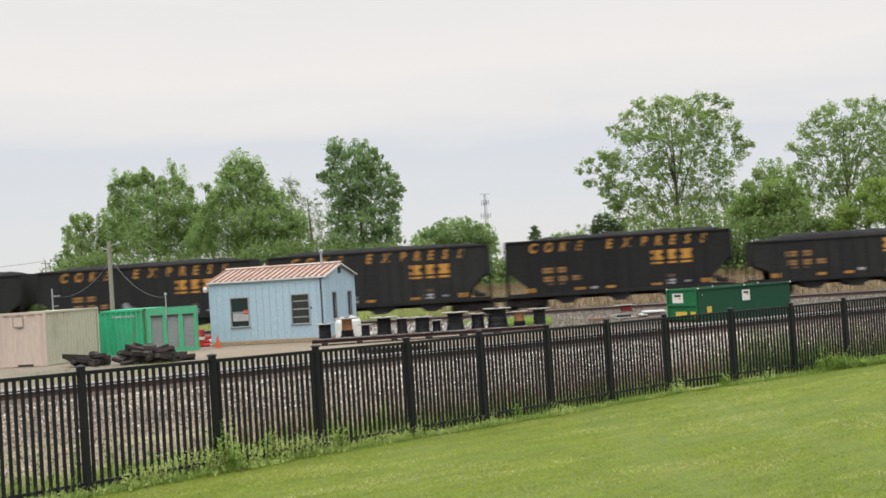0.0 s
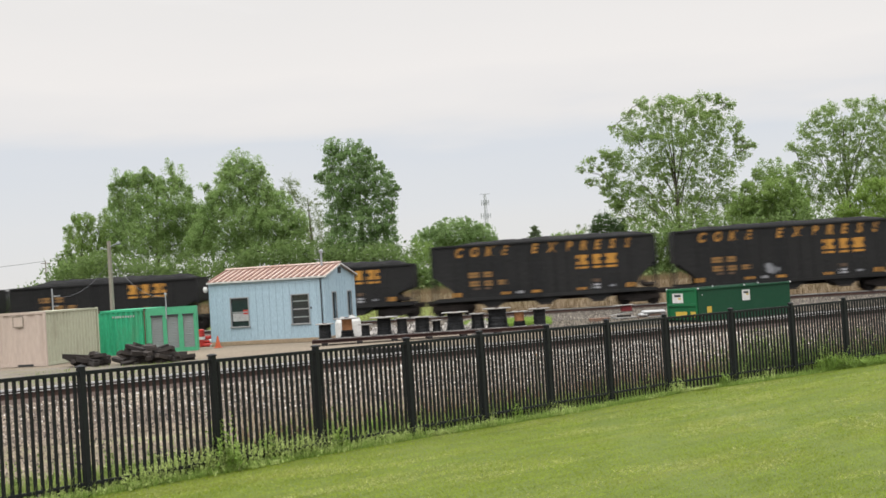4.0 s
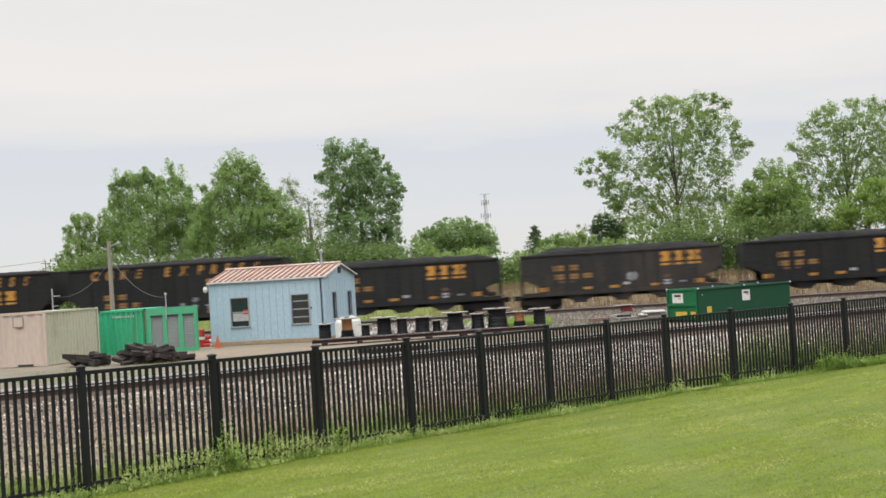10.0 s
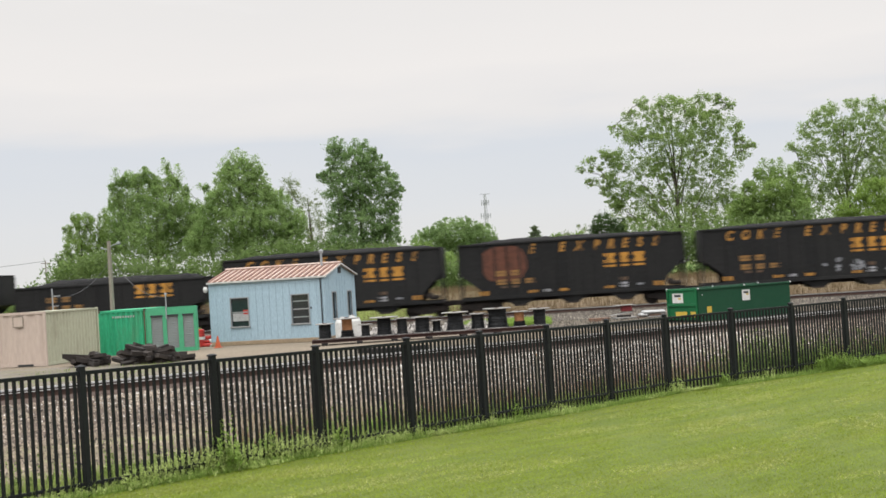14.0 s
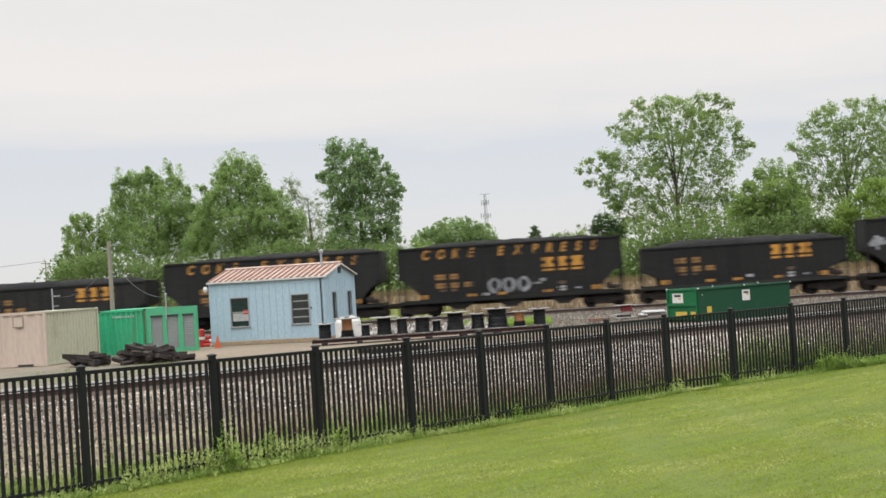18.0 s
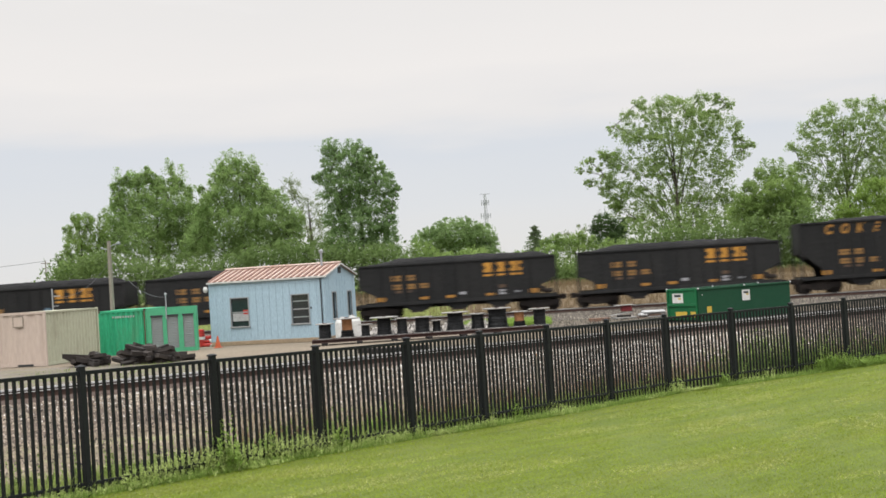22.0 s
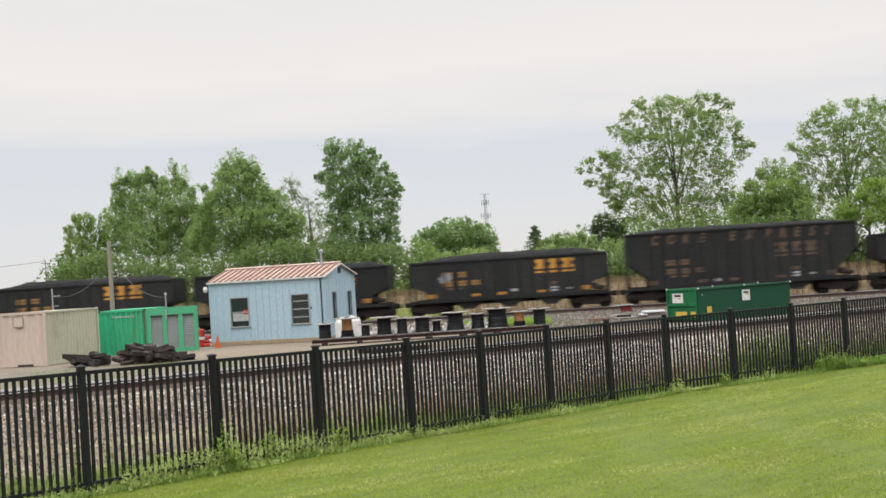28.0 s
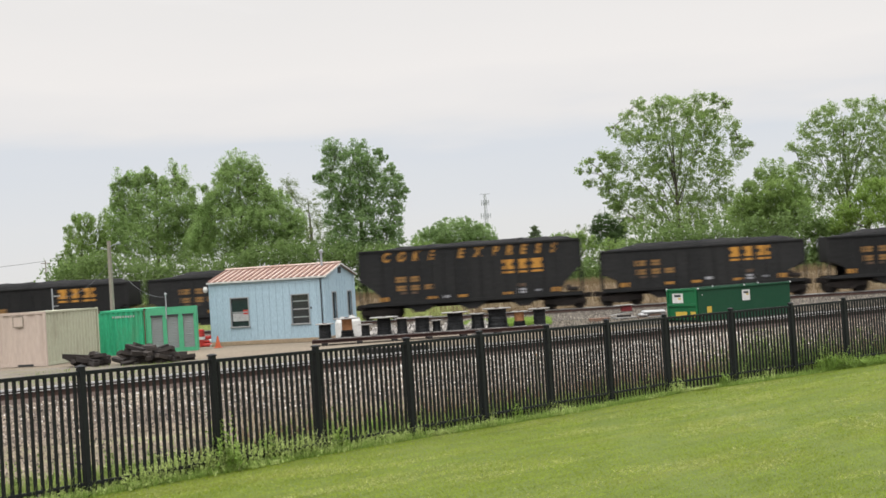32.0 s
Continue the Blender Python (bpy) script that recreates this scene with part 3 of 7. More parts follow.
def build_car(tall, paint, ink, at, label, seed, hidden=0):
    """One three-bay hopper. Its origin lies on the rail top at mid length; x runs along the track, -y faces the lawn."""
    length = TALL - 1.03 if tall else LOW - 1.36
    top = 4.38 if tall else 3.45
    half = length / 2
    sy = -1.5
    car = thing("hopper_car", at, label, "freight car", "cars of the coal train")
    sill = 1.02
    # side sheets, cut away above the trucks, with a slope sheet at each end
    cut = ((2.5, 1.2, 1.55), (1.38, 1.06, 1.72, 2.75)) if tall else ((2.02, 0.95, 1.55), (1.1, 0.98, 1.62, 2.12))
    pts = [(-half, top), (-half, cut[0][0]), (-half + cut[0][1], cut[0][2]), (-half + cut[0][1] + 0.06, sill), (half - cut[1][0], sill), (half - cut[1][1], cut[1][2]), (half, cut[1][3]), (half, top)]
    part("body", Mesh().prism(pts, sy, sy + 0.03).prism(pts, -sy - 0.03, -sy), paint, car)
    for s in (-1, 1):
        ends = Mesh()
        x1, z1 = s * half, 2.5 if tall else 2.0
        ends.prism([(x1, top - 0.02), (x1 - s * 0.03, top - 0.02), (x1 - s * 0.03, z1), (s * 2.9, 1.0), (s * 2.9 + s * 0.06, 0.96), (x1, z1 - 0.04)], sy + 0.03, -sy - 0.03)
        part("slope_sheet", ends, paint, car)
    part("top_chord", Mesh().box(-half - 0.02, half + 0.02, sy - 0.07, sy - 0.001, top - 0.1, top + 0.03, 0.015).box(-half - 0.02, half + 0.02, -sy + 0.001, -sy + 0.07, top - 0.1, top + 0.03, 0.015)
         .box(-half - 0.02, -half + 0.04, sy, -sy, top - 0.08, top + 0.03).box(half - 0.04, half + 0.02, sy, -sy, top - 0.08, top + 0.03), paint, car)
    part("side_sill", Mesh().box(-half, half, sy - 0.06, sy - 0.001, sill - 0.17, sill + 0.03, 0.012).box(-half, half, -sy + 0.001, -sy + 0.06, sill - 0.17, sill + 0.03, 0.012), paint, car)
    n = 15 if tall else 13
    rib = Mesh().box(-0.045, 0.045, sy - 0.055, sy - 0.001, sill + 0.04, top - 0.11, 0.012).data("side_rib", paint)
    far = Mesh().box(-0.045, 0.045, -sy + 0.001, -sy + 0.055, sill + 0.04, top - 0.11).data("far_side_rib", paint)
    for i in range(n):
        x = -half + 1.45 + (length - 3.05) * i / (n - 1)
        part("side_rib", rib, paint, car, at=pose(x, 0, 0))
        if i % 2 == 0:
            part("side_rib", far, paint, car, at=pose(x, 0, 0))
    for s in (-1, 1):
        for a, b in ((sy - 0.05, sy + 0.04), (-sy - 0.04, -sy + 0.05)):
            part("corner_post", Mesh().box(s * half - 0.05, s * half + 0.05, a, b, sill - 0.1, top - 0.11), paint, car)
        e = Mesh()
        for k in range(6):
            z = 1.15 + 0.42 * k
            e.box(s * half + s * 0.02 - 0.012 + s * 0.05, s * half + s * 0.07 + 0.012, sy + 0.05, sy + 0.5, z, z + 0.025)
        part("ladder", e, UNDER, car)
        part("end_platform", Mesh().box(min(s * half, s * (half - 1.5)), max(s * half, s * (half - 1.5)), -1.35, 1.35, 0.88, 0.99), UNDER, car)
        part("coupler", Mesh().box(min(s * half, s * (half + 0.6)), max(s * half, s * (half + 0.6)), -0.11, 0.11, 0.68, 0.93, 0.03).box(s * (half + 0.4) - 0.17, s * (half + 0.4) + 0.17, -0.18, 0.18, 0.64, 0.97, 0.04), UNDER, car)
    part("air_reservoir", Mesh().turned([(0.05, -0.5), (0.2, -0.45), (0.2, 0.45), (0.05, 0.5)], 12, (half - 0.85, -0.9, 1.35), "y"), UNDER, car)
    part("brake_cylinder", Mesh().turned([(0.14, -0.3), (0.14, 0.3), (0.05, 0.34)], 10, (half - 0.55, -1.15, 1.25), "x"), UNDER, car)
    # three discharge hoppers
    for k in (-1, 0, 1):
        cx = k * (3.3 if tall else 2.6)
        h = Mesh()
        h.loft([[(cx - 1.32, -1.46, 1.05), (cx + 1.32, -1.46, 1.05), (cx + 1.32, 1.46, 1.05), (cx - 1.32, 1.46, 1.05)],
                [(cx - 0.34, -1.4, 0.42), (cx + 0.34, -1.4, 0.42), (cx + 0.34, 1.4, 0.42), (cx - 0.34, 1.4, 0.42)]])
        hp = part("discharge_hopper", h, paint, car)
        part("gate_frame", Mesh().box(cx - 0.42, cx + 0.42, -1.47, -1.38, 0.38, 0.48), UNDER, hp)
    part("centre_sill", Mesh().box(-half, half, -0.2, 0.2, 0.62, 0.92), UNDER, car)
    load = part("coal_load", coal_mesh(length - 0.15, seed, 0.36 if tall else 0.5), COAL, car, "heaped black coal")
    load.matrix_basis = pose(0, 0, top)
    # trucks
    for s in (-1, 1):
        cx = s * (half - 1.15)
        truck = part("truck", Mesh().box(cx - 0.22, cx + 0.22, -1.2, 1.2, 0.4, 0.7, 0.03), UNDER, car, "cast steel truck with springs")
        for y in (-1.08, 1.08):
            part("side_frame", Mesh().prism([(cx - 1.25, 0.5), (cx - 1.2, 0.62), (cx - 0.7, 0.66), (cx - 0.3, 0.82), (cx + 0.3, 0.82), (cx + 0.7, 0.66), (cx + 1.2, 0.62), (cx + 1.25, 0.5), (cx + 1.05, 0.36),
                      (cx + 0.75, 0.36), (cx + 0.35, 0.2), (cx - 0.35, 0.2), (cx - 0.75, 0.36), (cx - 1.05, 0.36)], y - 0.07, y + 0.07), UNDER, truck)
        for dx in (-0.15, 0.0, 0.15):
            part("spring", Mesh().tube((cx + dx, -1.13, 0.24), (cx + dx, -1.13, 0.42), 0.06, n=8), UNDER, truck)
        for w in (-1, 1):
            wheels = part("wheelset", WHEEL, UNDER, car, at=pose(cx + w * WHEEL_X, 0, R_WHEEL))
            wheels["axle"] = "%s %d %d" % ("tall" if tall else "low", s, w)
    # painted marks
    y = sy - 0.0015
    g = length / 14.0

    def mk(rows, material, name):
        if name == "emblem_block":
            part(name, bars(rows, -half, top, y, material), material, car)
        elif name in ("reporting_bar", "number_bar"):
            for p, q, d, t in rows:
                w = (q - p) / 4
                chars = [(p, q, d, t * 0.4), (p, q, d + t * 0.6, t * 0.4)] + [(p + w * k, p + w * k + w * 0.6, d + t * 0.4, t * 0.2) for k in (0, 1, 2, 3)]
                part(name, bars(chars, -half, top, y, material), material, car)
        else:
            for row in rows:
                part(name, bars([row], -half, top, y, material), material, car)

    if tall:
        for ch, f in list(zip("COKEEXPRESS", (0.118, 0.189, 0.255, 0.323, 0.458, 0.536, 0.612, 0.677, 0.739, 0.805, 0.874)))[hidden:]:
            part("letter", letter(ch, ink), ink, car, at=pose(-half + f * length + 0.05, y - 0.001, top - 0.725, 90, 0, 0) @ Matrix.Diagonal((0.8, 1, 1, 1)))
        c0, dn, nb = 0.648 * length, 1.05, 1.73
    else:
        c0, dn, nb = 0.637 * length + (0.8 if paint is CARGREY else 0.0), 0.23, 0.71
    stretch_e = 1.066 if tall else 1.0
    for a, w in ((0.0, 0.66 * stretch_e), (0.88 * stretch_e, 0.56 * stretch_e), (1.66 * stretch_e, 0.76 * stretch_e)):
        mk([(c0 + a, c0 + a + w, dn, 0.2), (c0 + a, c0 + a + w, dn + 0.41, 0.2), (c0 + a + w * 0.2, c0 + a + w * 0.8, dn + 0.2, 0.21), (c0 + a, c0 + a + w, dn + 0.73, 0.13)], EMBLEM if ink is ORANGE else ink, "emblem_block")
    n0 = 0.163 * length
    small = ORANGE_DIM if ink is ORANGE else ink
    mk([(n0, n0 + 0.66, nb, 0.34), (n0 + 0.95, n0 + 1.55, nb, 0.34)], small, "reporting_bar")
    mk([(n0 + 0.06, n0 + 0.66, nb + 0.55, 0.33), (n0 + 0.98, n0 + 1.54, nb + 0.55, 0.33), (n0 + 1.84, n0 + 2.4, nb + 0.56, 0.3)], small, "number_bar")
    mk([(n0 + 0.28, n0 + 0.68, nb + 0.96, 0.14), (n0 + 1.0, n0 + 1.35, nb + 0.96, 0.14)], ORANGE_OLD, "data_bar")
    b = top - sill
    for f, d, t in ((0.085, 0.13, 0.27), (0.305, 0.14, 0.17), (0.44, 0.14, 0.17), (0.645, 0.13, 0.16), (0.862, 0.14, 0.27)):
        mk([(f * length, f * length + 0.58, b - d - t, t)], ink, "reflector_strip")
    w0, w1 = (0.373 * length, 0.15) if tall else (0.509 * length, 0.3)
    mk([(w0, w0 + 0.42, b - w1 - 0.17, 0.17)], MARK_WHITE, "white_stencil")
    mk([(0.711 * length, 0.711 * length + 0.5, b - 0.47, 0.13), (0.711 * length, 0.711 * length + 0.5, b - 0.29, 0.13)], MARK_WHITE, "white_stencil")
    mk([(0.711 * length, 0.711 * length + 0.5, b - 0.78, 0.2)], ORANGE_OLD, "data_bar")
    mk([(0.789 * length, 0.789 * length + 0.38, b - 0.36, 0.12)], TAG_WHITE, "white_stencil")
    return car


def spray_tag(car, kind, x, z, w, h):
    """Sprayed marks: rings, smears or patches."""
    y = -1.5015
    m = Mesh()
    mat_ = TAG_WHITE
    if kind == "rings":
        for k in range(3):
            cx = x + k * 0.92
            ring_o = [(cx + 0.42 * math.cos(a) * (1 + 0.08 * math.sin(3 * a + k)), z + 0.5 * math.sin(a)) for a in [i * 0.3927 for i in range(16)]]
            ring_i = [(cx + 0.2 * math.cos(a), z + 0.24 * math.sin(a) + 0.05) for a in [i * 0.3927 for i in range(16)]]
            v = [(p[0], y - 0.004, p[1]) for p in ring_o] + [(p[0], y - 0.004, p[1]) for p in ring_i]
            m.add(v, [(i, (i + 1) % 16, 16 + (i + 1) % 16, 16 + i) for i in range(16)])
        m.box(x + 2.35, x + 2.95, y - 0.004, y, z - 0.05, z + 0.08)
        m.box(x + 2.85, x + 3.25, y - 0.004, y, z + 0.1, z + 0.3)
    else:
        rng = random.Random(int(x * 10) + 50)
        if kind == "rust":
            # an oval repainted patch, crossed by the ribs
            pts = [(x + w / 2 + w / 2 * math.copysign(abs(math.cos(q)) ** 0.7, math.cos(q)) * rng.uniform(0.95, 1.04), z + h / 2 + h / 2 * math.copysign(abs(math.sin(q)) ** 0.7, math.sin(q)) * rng.uniform(0.96, 1.03))
                   for q in [k * 0.2618 for k in range(24)]]
            m.prism(pts, y - 0.004, y)
        else:
            for k in range(11):
                cx, cz = x + w * rng.random(), z + h * rng.random()
                r = rng.uniform(0.1, 0.24)
                pts = [(cx + r * rng.uniform(0.7, 1.5) * math.cos(i * 0.698), cz + r * rng.uniform(0.6, 1.1) * math.sin(i * 0.698)) for i in range(9)]
                m.prism(pts, y - 0.003 - 0.0006 * k, y - 0.0006 * k)
                if k < 10:
                    part("spray_mark", m, TAG_BLUE if kind == "blue" else TAG_WHITE, car)
                    m = Mesh()
        mat_ = {"smear": TAG_WHITE, "blue": TAG_BLUE, "rust": RUST_PATCH}[kind]
    part({"rust": "rust_patch"}.get(kind, "spray_paint"), m, mat_, car, {"rust": "oval rust-brown repainted patch", "blue": "blue sprayed tag"}.get(kind, "grey-white sprayed tag"))


# the order of the train from its head: t tall, l low, d dusty low, f tall with faded letters
ORDER = "lltttt" + "llldl" + "ttt" + "l" + "tt" + "llll" + "f" + "lll" + "t" + "lll"
HEAD_END = 46.313
CARS = []


def build_train():
    global WHEEL
    w = Mesh()
    for y in (-0.75, 0.75):
        s = 1 if y > 0 else -1
        w.turned([(0.1, y - s * 0.07), (R_WHEEL + 0.025, y - s * 0.07), (R_WHEEL + 0.02, y - s * 0.035), (R_WHEEL, y - s * 0.03), (R_WHEEL - 0.005, y + s * 0.06),
                  (R_WHEEL - 0.06, y + s * 0.06), (R_WHEEL - 0.07, y + s * 0.025), (0.16, y + s * 0.01), (0.13, y + s * 0.08), (0.08, y + s * 0.08)], 20, (0, 0, 0), "y")
    w.turned([(0.08, -1.15), (0.085, 1.15)], 10, (0, 0, 0), "y")
    for k in range(4):
        a = k * 1.5708
        w.box(0.27 * math.cos(a) - 0.05, 0.27 * math.cos(a) + 0.05, -0.80, -0.76, 0.27 * math.sin(a) - 0.05, 0.27 * math.sin(a) + 0.05)
    WHEEL = w.data("wheelset", UNDER)
    made = {}
    s = HEAD_END
    tags = {3: ("smear", -2.6, 1.5, 1.0, 0.5), 4: ("smear", -1.3, 1.55, 0.5, 0.5), 11: ("smear", 0.4, 1.4, 2.3, 0.75), 12: ("rust", -5.6, 1.95, 2.85, 2.25), 13: ("smear", -6.7, 2.4, 0.9, 0.9),
            15: ("rings", -1.0, 1.75, 3, 1), 20: ("blue", 1.0, 1.3, 0.6, 0.7), 9: ("smear", 0.5, 1.7, 0.3, 0.2), 22: ("smear", -4.2, 2.2, 0.5, 0.4)}
    for i, kind in enumerate(ORDER):
        tall = kind in "tf"
        pitch = PITCH_TALL if tall else PITCH_LOW
        mid = s - pitch / 2
        s -= pitch
        label = {"t": "tall black hopper car with orange lettering, heaped with coal", "l": "low black hopper car with orange marks, heaped with coal",
                 "d": "dusty grey-black hopper car with smeared marks, heaped with coal", "f": "tall dark ribbed hopper car with faded lettering, heaped with coal"}[kind]
        paint = CARGREY if kind == "d" else CARBLACK
        if kind in made and i not in tags:
            car = copy_thing(made[kind], Matrix())
        else:
            car = build_car(tall, paint, ORANGE_OLD if kind == "f" else ORANGE, Matrix(), label, i, 3 if i == 12 else 0)
            if i in tags:
                spray_tag(car, *tags[i])
            else:
                made[kind] = car
        CARS.append((car, mid))


build_train()


# ---- trees ----
def leaf_quads(p, size, rng, out=None):
    """A four-cornered leaf at each place; out: the way that the leaves face, more or less."""
    m = len(p)
    nrm = rng.normal(size=(m, 3)) + np.array([0, -0.3, 0.5])
    if out is not None:
        nrm = 0.55 * nrm + 1.1 * out
    nrm /= np.linalg.norm(nrm, axis=1)[:, None]
    u = np.cross(nrm, rng.normal(size=(m, 3)))
    u /= np.linalg.norm(u, axis=1)[:, None]
    v = np.cross(nrm, u)
    sz = size * rng.uniform(0.55, 1.15, m)[:, None]
    return np.stack([p - u * sz * 0.5, p + v * sz * 0.34, p + u * sz * 0.5, p - v * sz * 0.34], axis=1).reshape(-1, 3)


def in_cloud(n, rng, spread):
    """Places thick at the middle and thin towards a soft edge, none past it."""
    p = rng.normal(0, spread, (n, 3))
    far = np.linalg.norm(p, axis=1)[:, None]
    return p / np.maximum(far, 1.0) * np.where(far > 1.0, rng.uniform(0.5, 1.0, (n, 1)), 1.0)


def in_ball(n, rng):
    d = rng.normal(size=(n, 3))
    return d / np.linalg.norm(d, axis=1)[:, None] * rng.uniform(0, 1, (n, 1)) ** 0.4


BOUGHS = {}


def build_tree(name, y, lobes, leaf, label, size=0.14, density=1.0, trunk=0.22, seed=1, airy=0.0, category="tree", base_x=None, shoots=1.0, core=1.0, boughs=1):
    """A tapered trunk, limbs to every mass of the crown, and a crown of many small leaves in clumps, in as many boughs from left to right.
    lobes: (x, z, half width, half height)."""
    rng = np.random.default_rng(seed)
    rr = random.Random(seed)
    foot_x = base_x if base_x is not None else sum(l[0] * l[2] for l in lobes) / sum(l[2] for l in lobes)
    gz = land(foot_x, y) - 0.1
    tree = thing(name, pose(foot_x, y, gz), label, category)
    topz = max(l[1] for l in lobes) - gz
    wood = Mesh()
    lean = rr.uniform(-0.4, 0.4)
    leader = [(trunk * 1.5, 0.0), (trunk * 1.05, 0.05), (trunk * 0.9, 0.2), (trunk * 0.7, 0.4), (trunk * 0.4, 0.65), (0.03, 0.92)]
    wood.loft([[(lean * f * f + r * math.cos(k * 0.785), r * math.sin(k * 0.785), f * topz) for k in range(8)] for r, f in leader])
    lo_x, hi_x = min(l[0] for l in lobes), max(l[0] for l in lobes) + 0.01
    corners = [[] for k in range(boughs)]
    BOUGHS[seed] = []
    joints = [Vector((lean * f * f, 0, f * topz)) for f in (0.15, 0.25, 0.35, 0.45, 0.55, 0.65)]
    for lx, lz, rx, rz in sorted(lobes, key=lambda l: l[1]):
        bough = corners[int((lx - lo_x) / (hi_x - lo_x) * boughs)]
        dy = rr.uniform(-0.5, 0.5) * rx
        tip = Vector((lx - foot_x, dy, lz - gz))
        # each limb leaves the nearest joint below it
        below = [q for q in joints if q.z < tip.z - 0.3 * abs(q.x - tip.x)] or joints[:1]
        a = min(below, key=lambda q: (q - tip).length)
        if airy and rx > 0.9:
            f = max(0.1, min(0.55, (tip.z - abs(tip.x) * 0.9) / topz * rr.uniform(0.5, 0.8)))
            a = Vector((lean * f * f, 0, f * topz))
        # limbs rise first and then lean outwards
        mid = a.lerp(tip, 0.5) + Vector((0.18 * (a.x - tip.x) + rr.uniform(-0.2, 0.2), rr.uniform(-0.3, 0.3), 0.12 * abs(tip.x - a.x) + rr.uniform(-0.1, 0.2)))
        thick = (0.03 if rx < 0.5 else 0.04 + 0.03 * min(1.0, rx)) * (0.8 if airy else 1.0)
        way = [a * (1 - f) ** 2 + mid * 2 * f * (1 - f) + tip * f * f for f in (0.0, 0.2, 0.4, 0.6, 0.8, 1.0)]
        way = way[:1] + [q + Vector((rr.uniform(-0.1, 0.1), rr.uniform(-0.1, 0.1), rr.uniform(-0.06, 0.06))) for q in way[1:5]] + way[5:]
        for k in range(5):
            wood.tube(way[k], way[k + 1], thick * (1 - 0.13 * k), thick * (0.87 - 0.13 * k), 5)
        mid = way[3]
        if rx > 0.5:
            joints.append(tip)
        for k in range(4 if airy else 3):
            d = Vector((rr.uniform(-1, 1) * rx, rr.uniform(-1, 1) * rx, rr.uniform(-0.4, 1) * rz)) * 0.9
            wood.tube(mid.lerp(tip, rr.uniform(0.3, 1)), tip + d, thick * 0.3, 0.008, 4)
        centre = np.array(tip)
        half = np.array([rx, rx * 0.9, rz]) * 1.1
        if rx < 0.3:
            # a slender upright shoot, thinner towards its tip
            n = int(400 * rz)
            u = rng.uniform(-1, 1, n)
            w = rx * (1.15 - 0.75 * u)
            bough.append(leaf_quads(centre + np.stack([rng.normal(size=n) * w, rng.normal(size=n) * w, u * rz], 1), size * 0.95, rng))
            continue
        # clumps near the outside, some of them drawn up into shoots
        n_clump = int(max(4 if airy else 8, density * 17 * rx * rz * (1.0 - 0.35 * airy)) + 4 * shoots * rx)
        d = rng.normal(size=(n_clump, 3))
        d /= np.linalg.norm(d, axis=1)[:, None]
        c = centre + (in_cloud(n_clump, rng, 0.5) if airy else d * rng.uniform(0.3, 1.0, (n_clump, 1)) ** 0.5) * half
        tall = np.where(rng.uniform(0, 1, n_clump) < 0.45 * shoots, rng.uniform(1.4, 2.6, n_clump), rng.uniform(0.6, 1.0, n_clump))
        wide = rng.uniform(0.18, 0.42, n_clump) * np.where(tall > 1.2, 0.72, 1.0) * min(1.0, 0.25 + rx)
        per = 40 if airy else 60
        ball = in_ball(n_clump * per, rng)
        scale = np.repeat(np.stack([wide, wide, wide * tall], 1), per, axis=0)
        out = ball / np.linalg.norm(ball, axis=1)[:, None] + 0.8 * np.repeat(d, per, axis=0)
        bough.append(leaf_quads(np.repeat(c, per, axis=0) + ball * scale, size, rng, 0.7 * out))
        # inner leaves that close the heart of the crown
        n_core = int(core * 420 * rx * rz * (1.0 - 0.7 * airy))
        ball = in_ball(n_core, rng)
        bough.append(leaf_quads(centre + in_cloud(n_core, rng, 0.46) * half, size * (1.0 if airy else 1.15), rng, ball))
    part("trunk", wood, BARK, tree, "grey-brown trunk and limbs")
    for k in range(boughs):
        if corners[k]:
            BOUGHS[seed].append(part("crown" if boughs == 1 else "bough", scatter_mesh("crown", np.concatenate(corners[k]), 4, leaf), leaf, tree))
    return tree


build_tree("tree", 112, [(-29.5, 8.7, 0.97, 0.79), (-30.1, 9.1, 0.44, 0.35), (-30.2, 6.6, 1.10, 1.54), (-28.8, 7.2, 1.10, 1.54), (-30.6, 5.0, 1.10, 0.88), (-27.8, 8.5, 0.19, 1.28), (-28.2, 8.2, 0.14, 1.17), (-28.7, 5.1, 1.32, 1.10), (-31.5, 4.2, 0.79, 1.10), (-29.6, 4.7, 1.76, 1.32), (-27.9, 6.2, 0.79, 1.32), (-30.9, 8.0, 0.44, 0.53), (-31.6, 5.7, 0.35, 0.66)], LEAF_FRESH, "small fresh green tree at the end of a row", seed=1, density=1.8, core=1.3, shoots=1.0)
